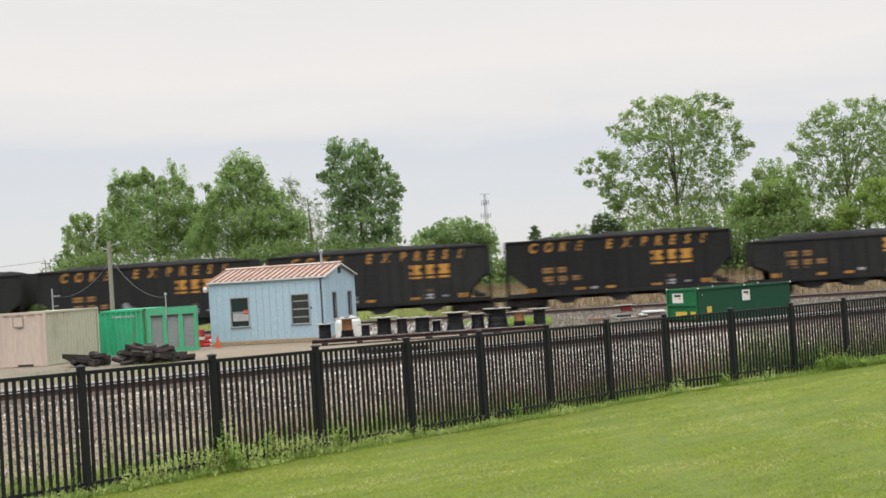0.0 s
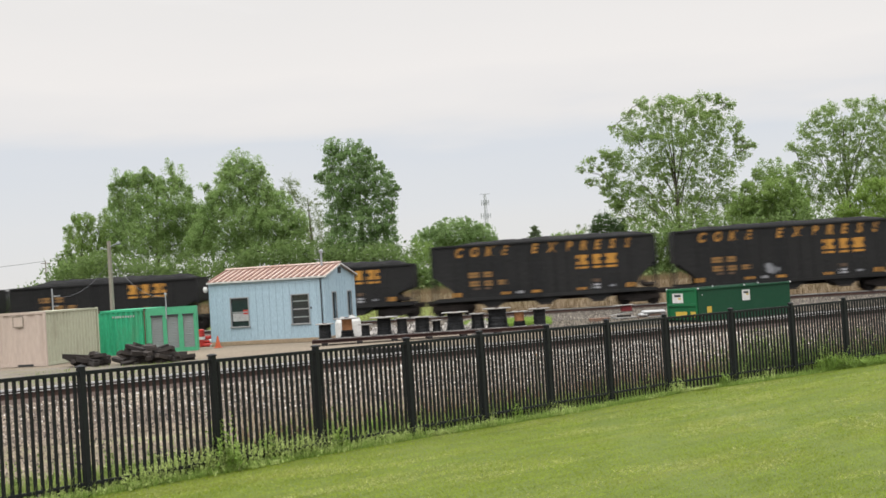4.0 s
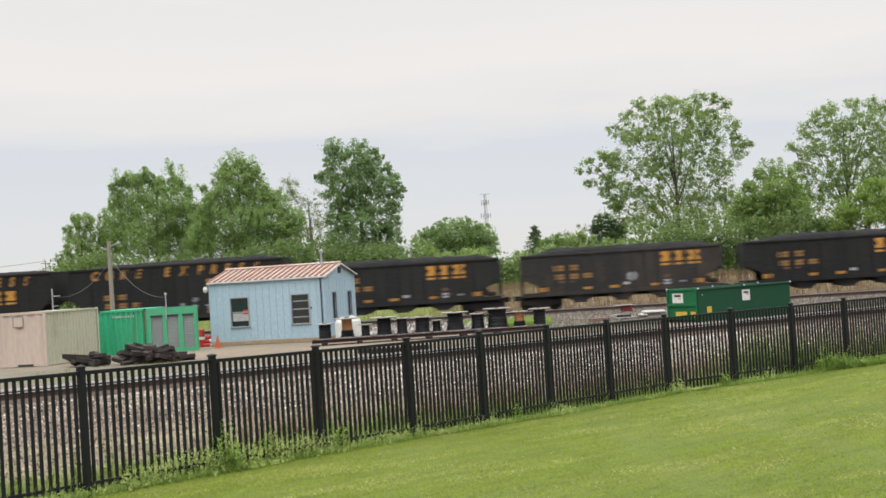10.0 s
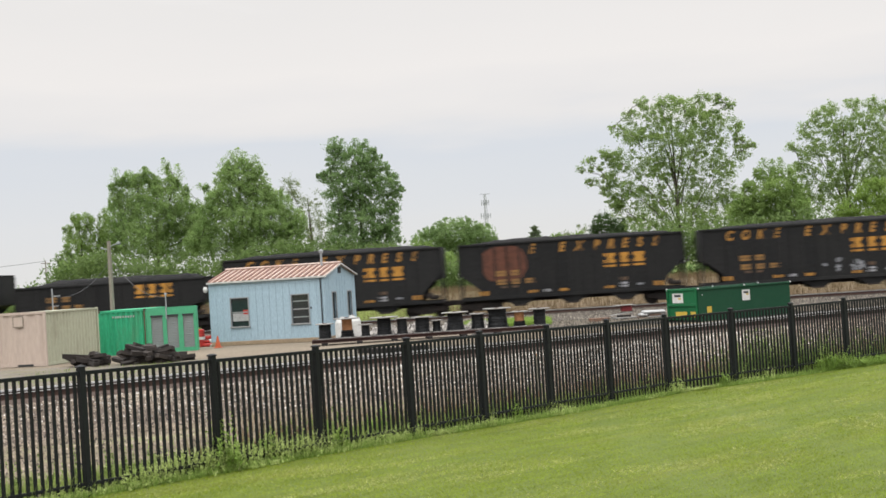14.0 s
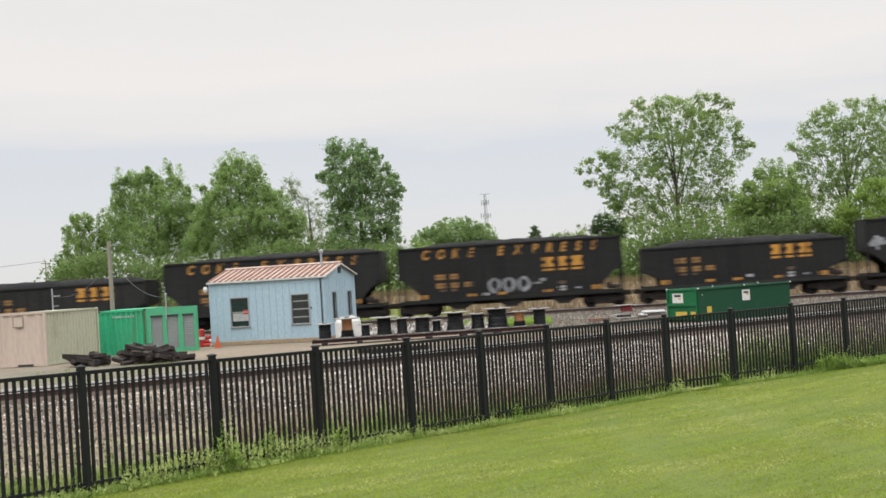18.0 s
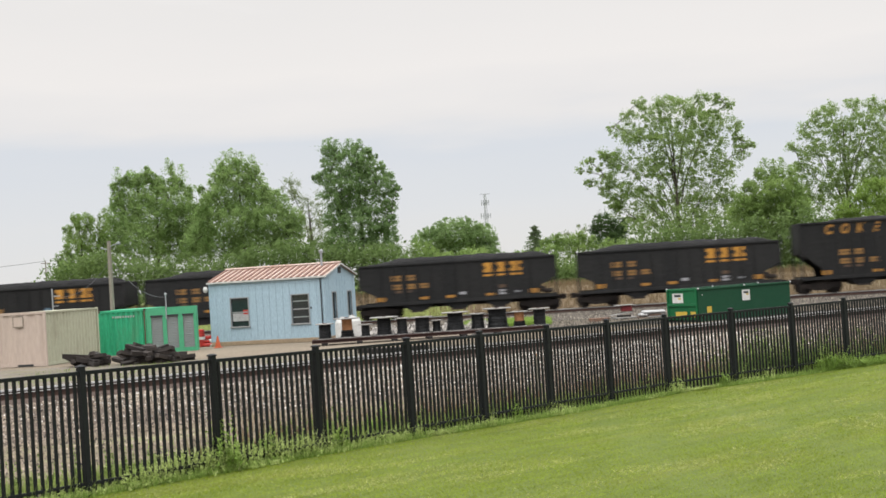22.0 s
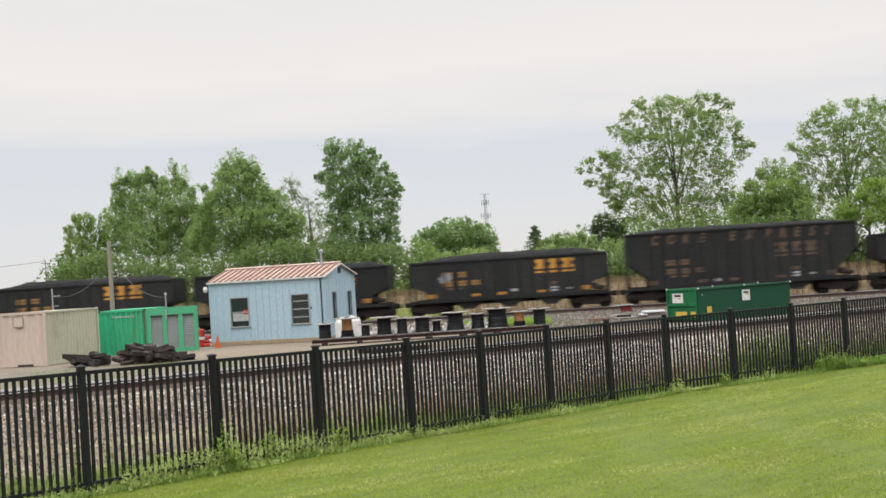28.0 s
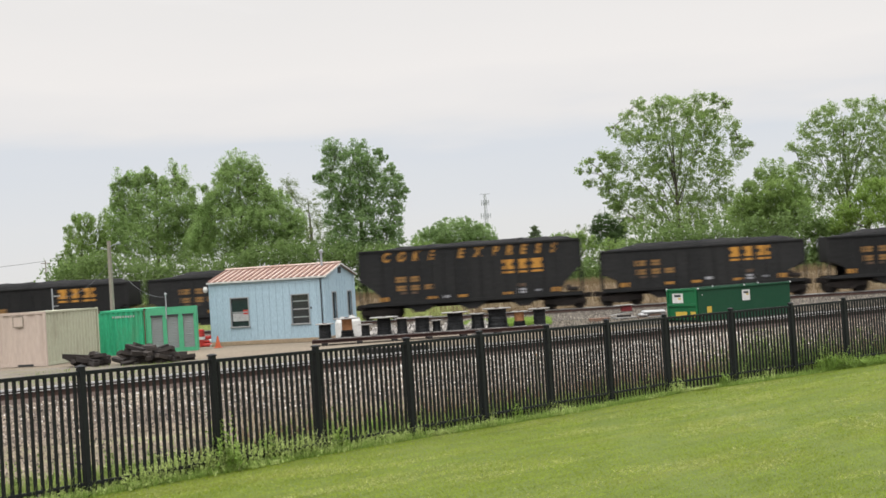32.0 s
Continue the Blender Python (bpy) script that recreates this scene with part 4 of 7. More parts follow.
build_tree("tree", 114, [(-27.1, 12.5, 0.21, 0.76), (-26.7, 12.0, 0.48, 0.48), (-27.4, 11.6, 0.38, 0.44), (-26.0, 12.2, 0.67, 0.76), (-24.6, 12.7, 0.38, 0.57), (-25.1, 12.1, 0.57, 0.57), (-24.1, 12.1, 0.38, 0.67), (-22.7, 13.1, 0.17, 0.72), (-22.4, 12.4, 0.30, 0.86), (-21.6, 12.5, 0.21, 0.72), (-22.1, 11.6, 0.67, 0.86), (-21.1, 10.9, 0.38, 0.67), (-23.4, 11.4, 0.76, 0.76)]
           + [(-25.5, 10.9, 1.74, 1.28), (-22.7, 10.2, 2.09, 1.40), (-27.2, 10.5, 0.69, 1.05), (-20.3, 9.5, 0.58, 0.58), (-26.8, 9.0, 1.51, 1.40), (-24.2, 8.6, 2.33, 1.74), (-21.4, 8.5, 1.74, 1.51), (-27.4, 7.4, 1.17, 1.40), (-25.3, 6.8, 2.33, 1.63), (-22.5, 6.5, 2.33, 1.63), (-20.3, 7.2, 1.17, 1.74)],
           LEAF_MID, "green poplar with several pointed tops", seed=2, trunk=0.24, density=1.7, core=2.3, shoots=1.0, boughs=2)
build_tree("tree", 110, [(-16.9, 13.2, 0.25, 0.46), (-16.3, 13.4, 0.25, 0.50), (-15.8, 13.1, 0.25, 0.46), (-14.9, 12.7, 0.25, 0.56), (-17.5, 12.8, 0.29, 0.37), (-16.3, 12.4, 1.11, 0.74), (-17.4, 11.9, 0.74, 0.74), (-15.1, 11.9, 0.74, 0.74), (-19.5, 10.9, 0.25, 0.28), (-19.0, 10.6, 0.37, 0.37), (-18.4, 10.1, 0.56, 0.65), (-13.9, 9.9, 0.56, 0.83)]
           + [(-16.6, 11.0, 1.80, 1.24), (-14.8, 10.6, 1.13, 1.13), (-17.8, 9.5, 1.46, 1.13), (-15.5, 9.4, 2.03, 1.35), (-13.0, 8.9, 0.90, 1.35), (-18.8, 8.4, 1.13, 1.01), (-16.5, 7.9, 2.48, 1.46), (-13.8, 7.6, 1.90, 1.58), (-19.4, 6.8, 1.13, 1.46), (-17.6, 6.2, 2.48, 1.46), (-14.8, 5.9, 2.48, 1.46), (-12.4, 6.3, 1.24, 1.90), (-11.7, 7.5, 0.79, 1.24), (-20.3, 6.2, 0.79, 1.01)],
           LEAF_MID, "full rounded green tree", seed=3, trunk=0.24, density=1.7, core=2.2, shoots=0.8, boughs=2)
build_tree("tree", 125, [(-13.7, 11.3, 1.1, 1.5), (-12.0, 8.8, 1.7, 2.3), (-11.1, 6.2, 2.1, 2.1)], LEAF_PALE, "thin pale spring tree with bare twigs showing", density=1.2, airy=0.75, core=0.6, seed=4)
build_tree("tree", 108, [(-8.5, 13.5, 0.24, 0.46), (-8.2, 13.7, 0.24, 0.36), (-7.7, 13.5, 0.24, 0.36), (-8.3, 12.9, 0.64, 0.64), (-7.5, 12.7, 0.55, 0.64), (-6.6, 13.4, 0.24, 0.46), (-5.8, 13.3, 0.20, 0.46), (-6.4, 12.7, 0.73, 0.64), (-5.3, 12.7, 0.36, 0.36), (-4.8, 12.2, 0.36, 0.36), (-9.4, 11.0, 0.40, 0.31), (-4.3, 11.3, 0.46, 0.46), (-3.8, 10.6, 0.46, 0.64), (-3.3, 9.5, 0.40, 0.55)]
           + [(-6.7, 11.8, 1.43, 0.99), (-8.3, 11.9, 0.78, 0.67), (-8.6, 10.7, 0.88, 0.67), (-5.6, 11.7, 0.99, 0.88), (-7.0, 10.4, 1.77, 1.10), (-5.0, 10.1, 1.43, 1.10), (-8.0, 9.2, 1.32, 0.99), (-6.0, 8.7, 1.88, 1.21), (-3.8, 8.5, 0.78, 0.99), (-8.1, 7.6, 1.21, 1.21), (-6.3, 7.0, 1.99, 1.43), (-4.1, 6.9, 0.88, 1.21), (-7.3, 5.5, 2.20, 1.32), (-4.6, 5.4, 1.54, 1.32)],
           LEAF_DARK, "dark green poplar behind the train", density=1.4, shoots=0.5, core=1.3, seed=5, trunk=0.24, boughs=3, size=0.155)
build_tree("tree", 170, [(1.6, 7.7, 3.3, 1.9), (-1.1, 7.0, 2.6, 1.6), (4.5, 7.1, 2.3, 1.8), (5.4, 5.5, 1.6, 1.4), (1.5, 5.2, 4.5, 1.8)], LEAF_HAZE, "broad round tree farther away", seed=6, size=0.2, shoots=0.2, density=1.3, core=1.4)
build_tree("tree", 112, [(17.0, 15.6, 0.66, 0.56), (15.9, 14.7, 0.66, 0.66), (18.8, 15.7, 0.94, 0.66), (20.2, 15.7, 0.85, 0.56), (22.1, 15.8, 0.75, 0.56), (23.3, 15.7, 0.66, 0.56), (24.2, 15.1, 0.56, 0.75), (14.7, 13.7, 0.56, 0.56), (24.7, 13.2, 0.66, 0.75), (26.0, 11.6, 0.5, 0.32), (25.4, 11.9, 0.6, 0.5), (24.9, 12.3, 0.6, 0.6), (25.0, 11.1, 0.75, 0.66), (13.6, 11.7, 0.75, 0.56), (12.4, 11.1, 0.56, 0.47), (11.6, 10.4, 0.43, 0.38), (12.3, 9.3, 0.38, 0.56), (13.9, 9.4, 0.85, 0.75), (13.3, 10.6, 0.5, 0.4), (12.8, 9.4, 0.42, 0.4), (13.8, 8.6, 0.7, 0.6), (14.5, 7.4, 0.7, 0.7), (14.2, 11.3, 0.7, 0.5), (12.5, 10.3, 0.4, 0.35)]
           + [(18.2, 14.4, 1.71, 1.14), (20.8, 14.4, 1.94, 1.25), (23.1, 13.9, 1.71, 1.25), (16.3, 13.0, 1.60, 1.14), (19.0, 12.4, 2.28, 1.48), (22.1, 12.0, 2.28, 1.48), (15.0, 11.0, 1.37, 1.03), (17.5, 10.4, 1.94, 1.37), (20.5, 10.0, 2.05, 1.48), (23.3, 9.8, 1.60, 1.25), (15.5, 8.6, 1.48, 1.14), (18.1, 8.0, 1.94, 1.25), (20.8, 7.6, 2.05, 1.48), (23.4, 7.7, 1.48, 1.37), (14.5, 7.3, 0.91, 1.03), (16.8, 6.2, 1.94, 1.37), (19.5, 5.6, 2.28, 1.48), (22.3, 5.6, 2.05, 1.48)],
           LEAF_OPEN, "large airy tree with sky showing between its limbs", density=1.9, airy=0.6, seed=7, trunk=0.22, core=1.2, shoots=0.25, base_x=19.6, boughs=2, size=0.16)
build_tree("tree", 104, [(25.0, 9.4, 0.23, 0.53), (25.6, 9.2, 0.23, 0.62), (26.3, 9.3, 0.20, 0.62), (26.9, 8.8, 0.23, 0.53), (24.5, 8.8, 0.44, 0.53), (25.8, 8.5, 0.96, 0.62), (27.0, 8.1, 0.44, 0.62), (23.7, 7.8, 0.62, 0.53), (27.7, 6.9, 0.35, 0.53)]
           + [(25.2, 7.5, 1.59, 0.95), (26.9, 7.1, 1.06, 0.95), (23.2, 6.5, 0.95, 0.84), (24.7, 6.2, 1.81, 1.06), (26.9, 6.0, 1.59, 1.06), (22.9, 5.3, 1.17, 0.95), (25.1, 4.9, 2.34, 1.17), (27.4, 4.9, 1.37, 1.06)],
           LEAF_FRESH, "dense bright green tree", seed=8, density=1.8, core=2.2, shoots=0.7, size=0.15)
build_tree("tree", 120, [(33.6, 14.5, 0.71, 0.71), (35.1, 15.1, 0.91, 0.60), (37.1, 15.3, 0.91, 0.60), (38.9, 15.3, 0.91, 0.60), (40.3, 14.6, 1.01, 1.01), (32.7, 13.3, 0.91, 0.81), (31.5, 12.0, 0.60, 0.60)]
           + [(35.0, 13.4, 1.84, 1.35), (38.0, 13.4, 2.20, 1.35), (33.3, 11.5, 1.59, 1.10), (36.3, 11.3, 2.08, 1.47), (39.3, 11.2, 1.84, 1.59), (32.2, 9.8, 1.22, 1.10), (34.7, 9.2, 1.84, 1.35), (37.7, 9.0, 2.20, 1.59), (40.2, 8.8, 1.84, 1.84), (32.3, 7.6, 1.22, 1.35), (34.8, 7.2, 1.84, 1.59)],
           LEAF_OPEN, "tall airy green tree at the edge of the row", density=1.9, airy=0.6, seed=9, trunk=0.24, core=1.2, shoots=0.3, size=0.165)
build_tree("tree", 100, [(31.8, 7.1, 0.59, 0.43), (32.6, 7.2, 0.59, 0.50), (30.9, 6.4, 0.76, 0.59)]
           + [(32.3, 6.2, 1.33, 0.92), (30.0, 5.3, 0.92, 0.82), (31.6, 5.0, 1.63, 1.02), (29.3, 4.5, 0.92, 0.72), (33.1, 5.1, 1.02, 1.22)],
           LEAF_BRIGHT, "low bright yellow-green tree", density=1.7, core=2.0, seed=10, trunk=0.18)
build_tree("shrub", 108, [(-1.9, 4.6, 1.0, 0.8), (-0.6, 3.9, 1.3, 0.8), (2.5, 4.0, 1.2, 0.7), (0.7, 3.4, 2.0, 0.9), (-2.6, 3.6, 1.3, 1.0)], LEAF_FRESH, "bright green shrubs behind the track", seed=11, trunk=0.08, category="shrub")
build_tree("shrub", 107, [(9.0, 4.9, 0.54, 0.40), (10.6, 4.9, 0.62, 0.49), (11.7, 4.5, 0.62, 0.54), (8.1, 4.5, 0.45, 0.40), (9.9, 4.3, 0.80, 0.54), (13.2, 4.1, 0.71, 0.54), (10.0, 4.2, 1.4, 0.7), (8.4, 3.8, 1.1, 0.6), (11.3, 3.9, 0.9, 0.6), (13.0, 3.3, 1.8, 0.9), (15.2, 3.4, 1.8, 1.1), (6.2, 3.2, 1.2, 0.8), (9.0, 2.8, 2.0, 0.9)], LEAF_FRESH, "bright green scrub behind the track", seed=12, trunk=0.08, category="shrub", density=1.0)
build_tree("tree", 130, [(15.6, 6.5, 1.08, 0.98), (17.0, 6.0, 0.87, 0.98), (14.6, 5.9, 0.54, 0.54), (16.1, 4.9, 1.62, 1.08)], LEAF_DEEP, "small dark round tree", seed=13, trunk=0.15, density=2.0, core=2.5)
build_tree("shrub", 106, [(-9.7, 4.7, 1.7, 1.1), (-8.0, 4.6, 1.7, 1.1), (-5.8, 4.2, 1.7, 1.1), (-12.3, 4.4, 1.7, 1.1), (-4.1, 4.4, 1.1, 0.9)], LEAF_HEDGE, "mid green undergrowth below the trees", seed=14, trunk=0.08, category="shrub")
build_tree("shrub", 102, [(21.5, 3.3, 1.8, 1.3), (27.7, 3.3, 1.9, 1.4), (19.4, 3.4, 1.8, 1.1), (29.8, 3.8, 1.8, 1.5), (24.6, 3.0, 1.8, 1.3), (16.5, 3.0, 1.8, 1.1)], LEAF_HEDGE, "fresh green undergrowth below the trees", seed=15, trunk=0.08, category="shrub")
build_tree("shrub", 108, [(-20.5, 4.2, 2.2, 1.3), (-16.5, 4.0, 2.2, 1.3), (-24.5, 4.0, 2.2, 1.2)], LEAF_HEDGE, "green hedge growth below the trees", seed=16, trunk=0.08, category="shrub")


build_tree("shrub", 112, [(10.2, 4.9, 0.9, 0.7), (11.6, 5.1, 0.9, 0.8), (9.2, 4.5, 0.7, 0.6)], LEAF_PALE, "twiggy pale shrub with few leaves", density=0.45, airy=1.0, core=0.2, seed=17, trunk=0.09, category="shrub")


def build_spruce():
    y, x = 120.0, 8.2
    gz = land(x, y)
    tree = thing("spruce", pose(x, y, gz), "small dark spruce with a pointed top", "conifer")
    part("trunk", Mesh().tube((0, 0, 0), (0, 0, 6.3 - gz), 0.15, 0.02, 8), BARK, tree)
    rng = np.random.default_rng(77)
    out = []
    for k in range(14):
        z = 6.15 - gz - 0.34 * k
        r = 0.12 + 0.25 * k
        for b in range(12 + k):
            a = rng.uniform(0, 6.283)
            rr_ = r * rng.uniform(0.6, 1.15)
            d = np.array([math.cos(a), math.sin(a), -0.3])
            t = rng.uniform(0.05, 1.0, 45) ** 0.6
            p = np.array([0, 0, z + rng.uniform(-0.1, 0.1)]) + t[:, None] * rr_ * d + rng.normal(size=(45, 3)) * np.array([0.1, 0.1, 0.07])
            out.append(leaf_quads(p, 0.16, rng))
    part("crown", scatter_mesh("crown", np.concatenate(out), 4, NEEDLE), NEEDLE, tree)


build_spruce()


# ---- far tower and poles ----
def build_tower():
    x, y = 20.6, 620.0
    tw = thing("radio_mast", pose(x, y, -0.5), "slim grey lattice mast with antenna rings, far off", "mast")
    h = 39.0
    for a in (0.3, 2.4, 4.5):
        part("leg", Mesh().tube((1.3 * math.cos(a), 1.3 * math.sin(a), 0), (0.5 * math.cos(a), 0.5 * math.sin(a), h), 0.14, 0.1, 6), STEEL, tw)
    m = Mesh()
    for k in range(22):
        z = k * h / 22
        for a, b in ((0.3, 2.4), (2.4, 4.5), (4.5, 0.3)):
            r0, r1 = 1.3 - 0.8 * z / h, 1.3 - 0.8 * (z + 1.77) / h
            m.tube((r0 * math.cos(a), r0 * math.sin(a), z), (r1 * math.cos(b), r1 * math.sin(b), z + 1.77), 0.06, n=4)
    part("lattice", m, STEEL, tw)
    for z, r in ((35.0, 1.6), (29.0, 2.1)):
        ring = part("antenna_frame", Mesh().box(-r, r, -0.08, 0.08, z - 0.08, z + 0.08).box(-0.08, 0.08, -r, r, z - 0.08, z + 0.08), STEEL, tw)
        for dx, dy in ((-r, 0), (r, 0), (0, -r), (0, r), (-r * 0.5, 0), (r * 0.5, 0)):
            part("antenna", Mesh().box(dx - 0.18, dx + 0.18, dy - 0.12, dy + 0.12, z - 1.2, z + 1.2), STEEL, ring)
    part("top_arm", Mesh().box(-2.4, 2.4, -0.07, 0.07, h - 0.1, h + 0.1), STEEL, tw)


build_tower()


def build_far_pole(x, y, top, arm):
    p = thing("utility_pole", pose(x, y, -0.5), "distant thin wooden utility pole", "pole")
    part("shaft", Mesh().tube((0, 0, 0), (0, 0, top + 0.5), 0.16, 0.11, 8), WOOD, p)
    part("crossarm", Mesh().box(-arm, arm, -0.06, 0.06, top - 0.1, top + 0.05), WOOD, p)


build_far_pole(-76.3, 260, 10.1, 0.9)
build_far_pole(-74.0, 262, 8.0, 0.6)


def wire(name, a, b, sag, r, label):
    pts = [Vector(a).lerp(Vector(b), i / 14) - Vector((0, 0, sag * 4 * (i / 14) * (1 - i / 14))) for i in range(15)]
    w = (Vector(b) - Vector(a)).normalized()
    u = w.cross(Vector((0, 0, 1))).normalized()
    v = u.cross(w)
    m = Mesh().loft([[p + r * (math.cos(k * 1.2566) * u + math.sin(k * 1.2566) * v) for k in range(5)] for p in pts])
    return tagged(new(name, m.data(name, WIRE)), label, "cable")


wire("overhead_wire", (-76.3, 260, 10.0), (-140, 262, 10.0), 1.2, 0.04, "thin overhead wire between distant poles")


# ---- the blue house ----
def build_house():
    hx, hy, a = -6.39, 71.0, -17.0
    W, D, H = 6.6, 4.65, 3.48
    house = thing("yard_house", pose(hx, hy, YARD_Z, 0, 0, a), "pale blue sided yard building with rusty metal roof", "building")
    # x from -W (front left) to 0 (front right corner), y from 0 (front) to D
    part("foundation", Mesh().box(-W - 0.03, 0.03, -0.03, D + 0.03, 0, 0.22, 0.02), CONCRETE, house, "tan stained foundation")
    z0, z1 = 0.22, H - 0.08
    wins = [(-5.36, -4.36), (-1.83, -0.88)]
    wz0, wz1 = 1.0, 2.5

    def wall(name, m):
        return part(name, m, BLUE, house)

    m = Mesh()
    for x0, x1 in ((-W, wins[0][0]), (wins[0][1], wins[1][0]), (wins[1][1], 0)):
        m.box(x0, x1, 0, 0.15, z0, z1)
    for x0, x1 in wins:
        m.box(x0, x1, 0, 0.15, z0, wz0).box(x0, x1, 0, 0.15, wz1, z1)
    wall("wall", m)
    sw = [(1.19, 1.72), (3.44, 3.98)]
    m = Mesh()
    for y0, y1 in ((0.15, sw[0][0]), (sw[0][1], sw[1][0]), (sw[1][1], D)):
        m.box(-0.15, 0, y0, y1, z0, z1)
    for y0, y1 in sw:
        m.box(-0.15, 0, y0, y1, z0, 1.1).box(-0.15, 0, y0, y1, 2.5, z1)
    wall("wall", m)
    ridge = z1 + 0.62
    for x in (-W + 0.0, -0.15):
        wall("gable", Mesh().prism([(0, z1), (D, z1), (D / 2, ridge - 0.03)], x, x + 0.15, "x"))
    wall("wall", Mesh().box(-W, -W + 0.15, 0.15, D, z0, z1))
    wall("wall", Mesh().box(-W + 0.15, -0.15, D - 0.15, D, z0, z1))
    bat = Mesh().box(-0.015, 0.015, -0.014, 0.0, z0 + 0.01, z1 - 0.02).data("batten", BLUE_SEAM)
    for k in range(1, 17):
        x = -W + k * W / 17
        if any(w0 - 0.06 < x < w1 + 0.06 for w0, w1 in wins):
            for lo, hi in ((z0 + 0.01, wz0 - 0.07), (wz1 + 0.07, z1 - 0.02)):
                part("batten", Mesh().box(x - 0.015, x + 0.015, -0.014, 0, lo, hi), BLUE_SEAM, house)
        else:
            part("batten", bat, BLUE_SEAM, house, at=pose(x, 0, 0))
    for k in range(1, 12):
        y = k * D / 12
        if not any(w0 - 0.06 < y < w1 + 0.06 for w0, w1 in sw):
            part("batten", Mesh().box(0, 0.014, y - 0.02, y + 0.02, z0 + 0.01, z1 - 0.02), BLUE, house)
    part("corner_trim", Mesh().box(-0.05, 0.02, -0.02, 0.05, z0, z1), BLUE, house)
    part("corner_trim", Mesh().box(-W - 0.02, -W + 0.05, -0.02, 0.05, z0, z1), BLUE, house)
    part("downpipe", Mesh().tube((-0.12, -0.06, 0.35), (-0.12, -0.06, z1 - 0.1), 0.035, n=8), DARKTRIM, house, "dark downpipe at the corner")
    # windows
    for i, (x0, x1) in enumerate(wins):
        win = part("window", Mesh().box(x0, x1, 0.06, 0.075, wz0, wz1), GLASS, house, "dark sash window with pale trim")
        fr = Mesh()
        for b in ((x0 - 0.05, x0, wz0 - 0.07, wz1 + 0.05), (x1, x1 + 0.05, wz0 - 0.07, wz1 + 0.05), (x0, x1, wz1, wz1 + 0.05)):
            fr.box(b[0], b[1], -0.03, 0.04, b[2], b[3])
        part("window_frame", fr, WINTRIM, win)
        part("sill", Mesh().box(x0 - 0.1, x1 + 0.1, -0.08, 0.05, wz0 - 0.07, wz0, 0.01), WINTRIM, win)
        mid = (wz0 + wz1) / 2
        part("meeting_rail", Mesh().box(x0, x1, 0.03, 0.059, mid - 0.03, mid + 0.03), WINTRIM, win)
        if i == 0:
            part("curtain", Mesh().box(x0 + 0.05, x1 - 0.03, 0.05, 0.059, wz0 + 0.28, mid - 0.05), GREYW, win, "pale things standing behind the glass")
            part("red_cloth", Mesh().box(x1 - 0.33, x1 - 0.04, 0.045, 0.0495, mid - 0.12, mid + 0.12), RED, win, "red cloth behind the glass")
        else:
            part("blind_slat", Mesh().box(x0 + 0.03, x1 - 0.03, 0.045, 0.0595, wz1 - 0.36, wz1 - 0.3).box(x0 + 0.03, x1 - 0.03, 0.045, 0.0595, wz0 + 0.3, wz0 + 0.36), SHUTTER, win)
    for y0, y1 in sw:
        win = part("window", Mesh().box(-0.09, -0.075, y0, y1, 1.1, 2.5), GLASS, house, "dark narrow-looking side window")
        part("window_frame", Mesh().box(-0.04, 0.025, y0 - 0.06, y0, 1.04, 2.56).box(-0.04, 0.025, y1, y1 + 0.06, 1.04, 2.56).box(-0.04, 0.025, y0, y1, 2.5, 2.56).box(-0.04, 0.03, y0, y1, 1.04, 1.1), WINTRIM, win)
    part("outlet_box", Mesh().box(-0.77, -0.7, -0.05, 0.0, 1.72, 1.84, 0.008), DARKTRIM, house, "small dark outlet box")
    part("gable_vent", Mesh().box(0.001, 0.02, D / 2 - 0.14, D / 2 + 0.3, z1 + 0.12, z1 + 0.44), DARKTRIM, house, "dark louvred vent in the gable")
    part("wall_lamp", Mesh().turned([(0.04, -0.2), (0.1, -0.16), (0.13, 0.0), (0.08, 0.12)], 10, (-W - 0.16, -0.1, z1 - 0.3)), WHITE, house, "small white lamp under the eave")
    # roof: two sheets, with a seam strip every 0.4 m
    ov, ex, ew = 0.12, 0.17, 0.08
    for side in (0, 1):
        s = 1 if side == 0 else -1
        y_e = -ov if side == 0 else D + 0.04
        z_e = z1 - (ov if side == 0 else 0.04) * 0.62 / (D / 2) + 0.06
        prof = [(y_e, z_e), (D / 2, ridge + 0.06), (D / 2, ridge), (y_e, z_e - 0.06)]
        sheet = part("roof", Mesh().prism(prof, -W - ew, ex, "x"), ROOF, house, "cream and rust streaked metal roof")
        x = -W - ew + 0.03
        while x < ex:
            q = [(y_e - s * 0.01, z_e), (D / 2, ridge + 0.06), (D / 2, ridge + 0.1), (y_e - s * 0.01, z_e + 0.045)]
            part("seam", Mesh().prism(q, x, x + 0.15, "x"), ROOF_RIB, sheet)
            x += 0.345
        part("fascia", Mesh().box(-W - ew, ex, min(y_e - s * 0.02, y_e), max(y_e - s * 0.02, y_e), z_e - 0.09, z_e - 0.002), BLUE_TRIM, sheet)
    part("ridge_cap", Mesh().prism([(D / 2 - 0.16, ridge + 0.08), (D / 2, ridge + 0.12), (D / 2 + 0.16, ridge + 0.08), (D / 2, ridge + 0.15)], -W - ew, ex, "x"), ROOF, house)
    for x in (ex - 0.01, -W - ew - 0.015):
        part("barge_board", Mesh().prism([(-ov, z1 - 0.07), (-ov, z1 + 0.0), (D / 2, ridge + 0.04), (D + 0.04, z1 + 0.03), (D + 0.04, z1 - 0.04), (D / 2, ridge - 0.02)], x, x + 0.025, "x"), BLUE_TRIM, house)
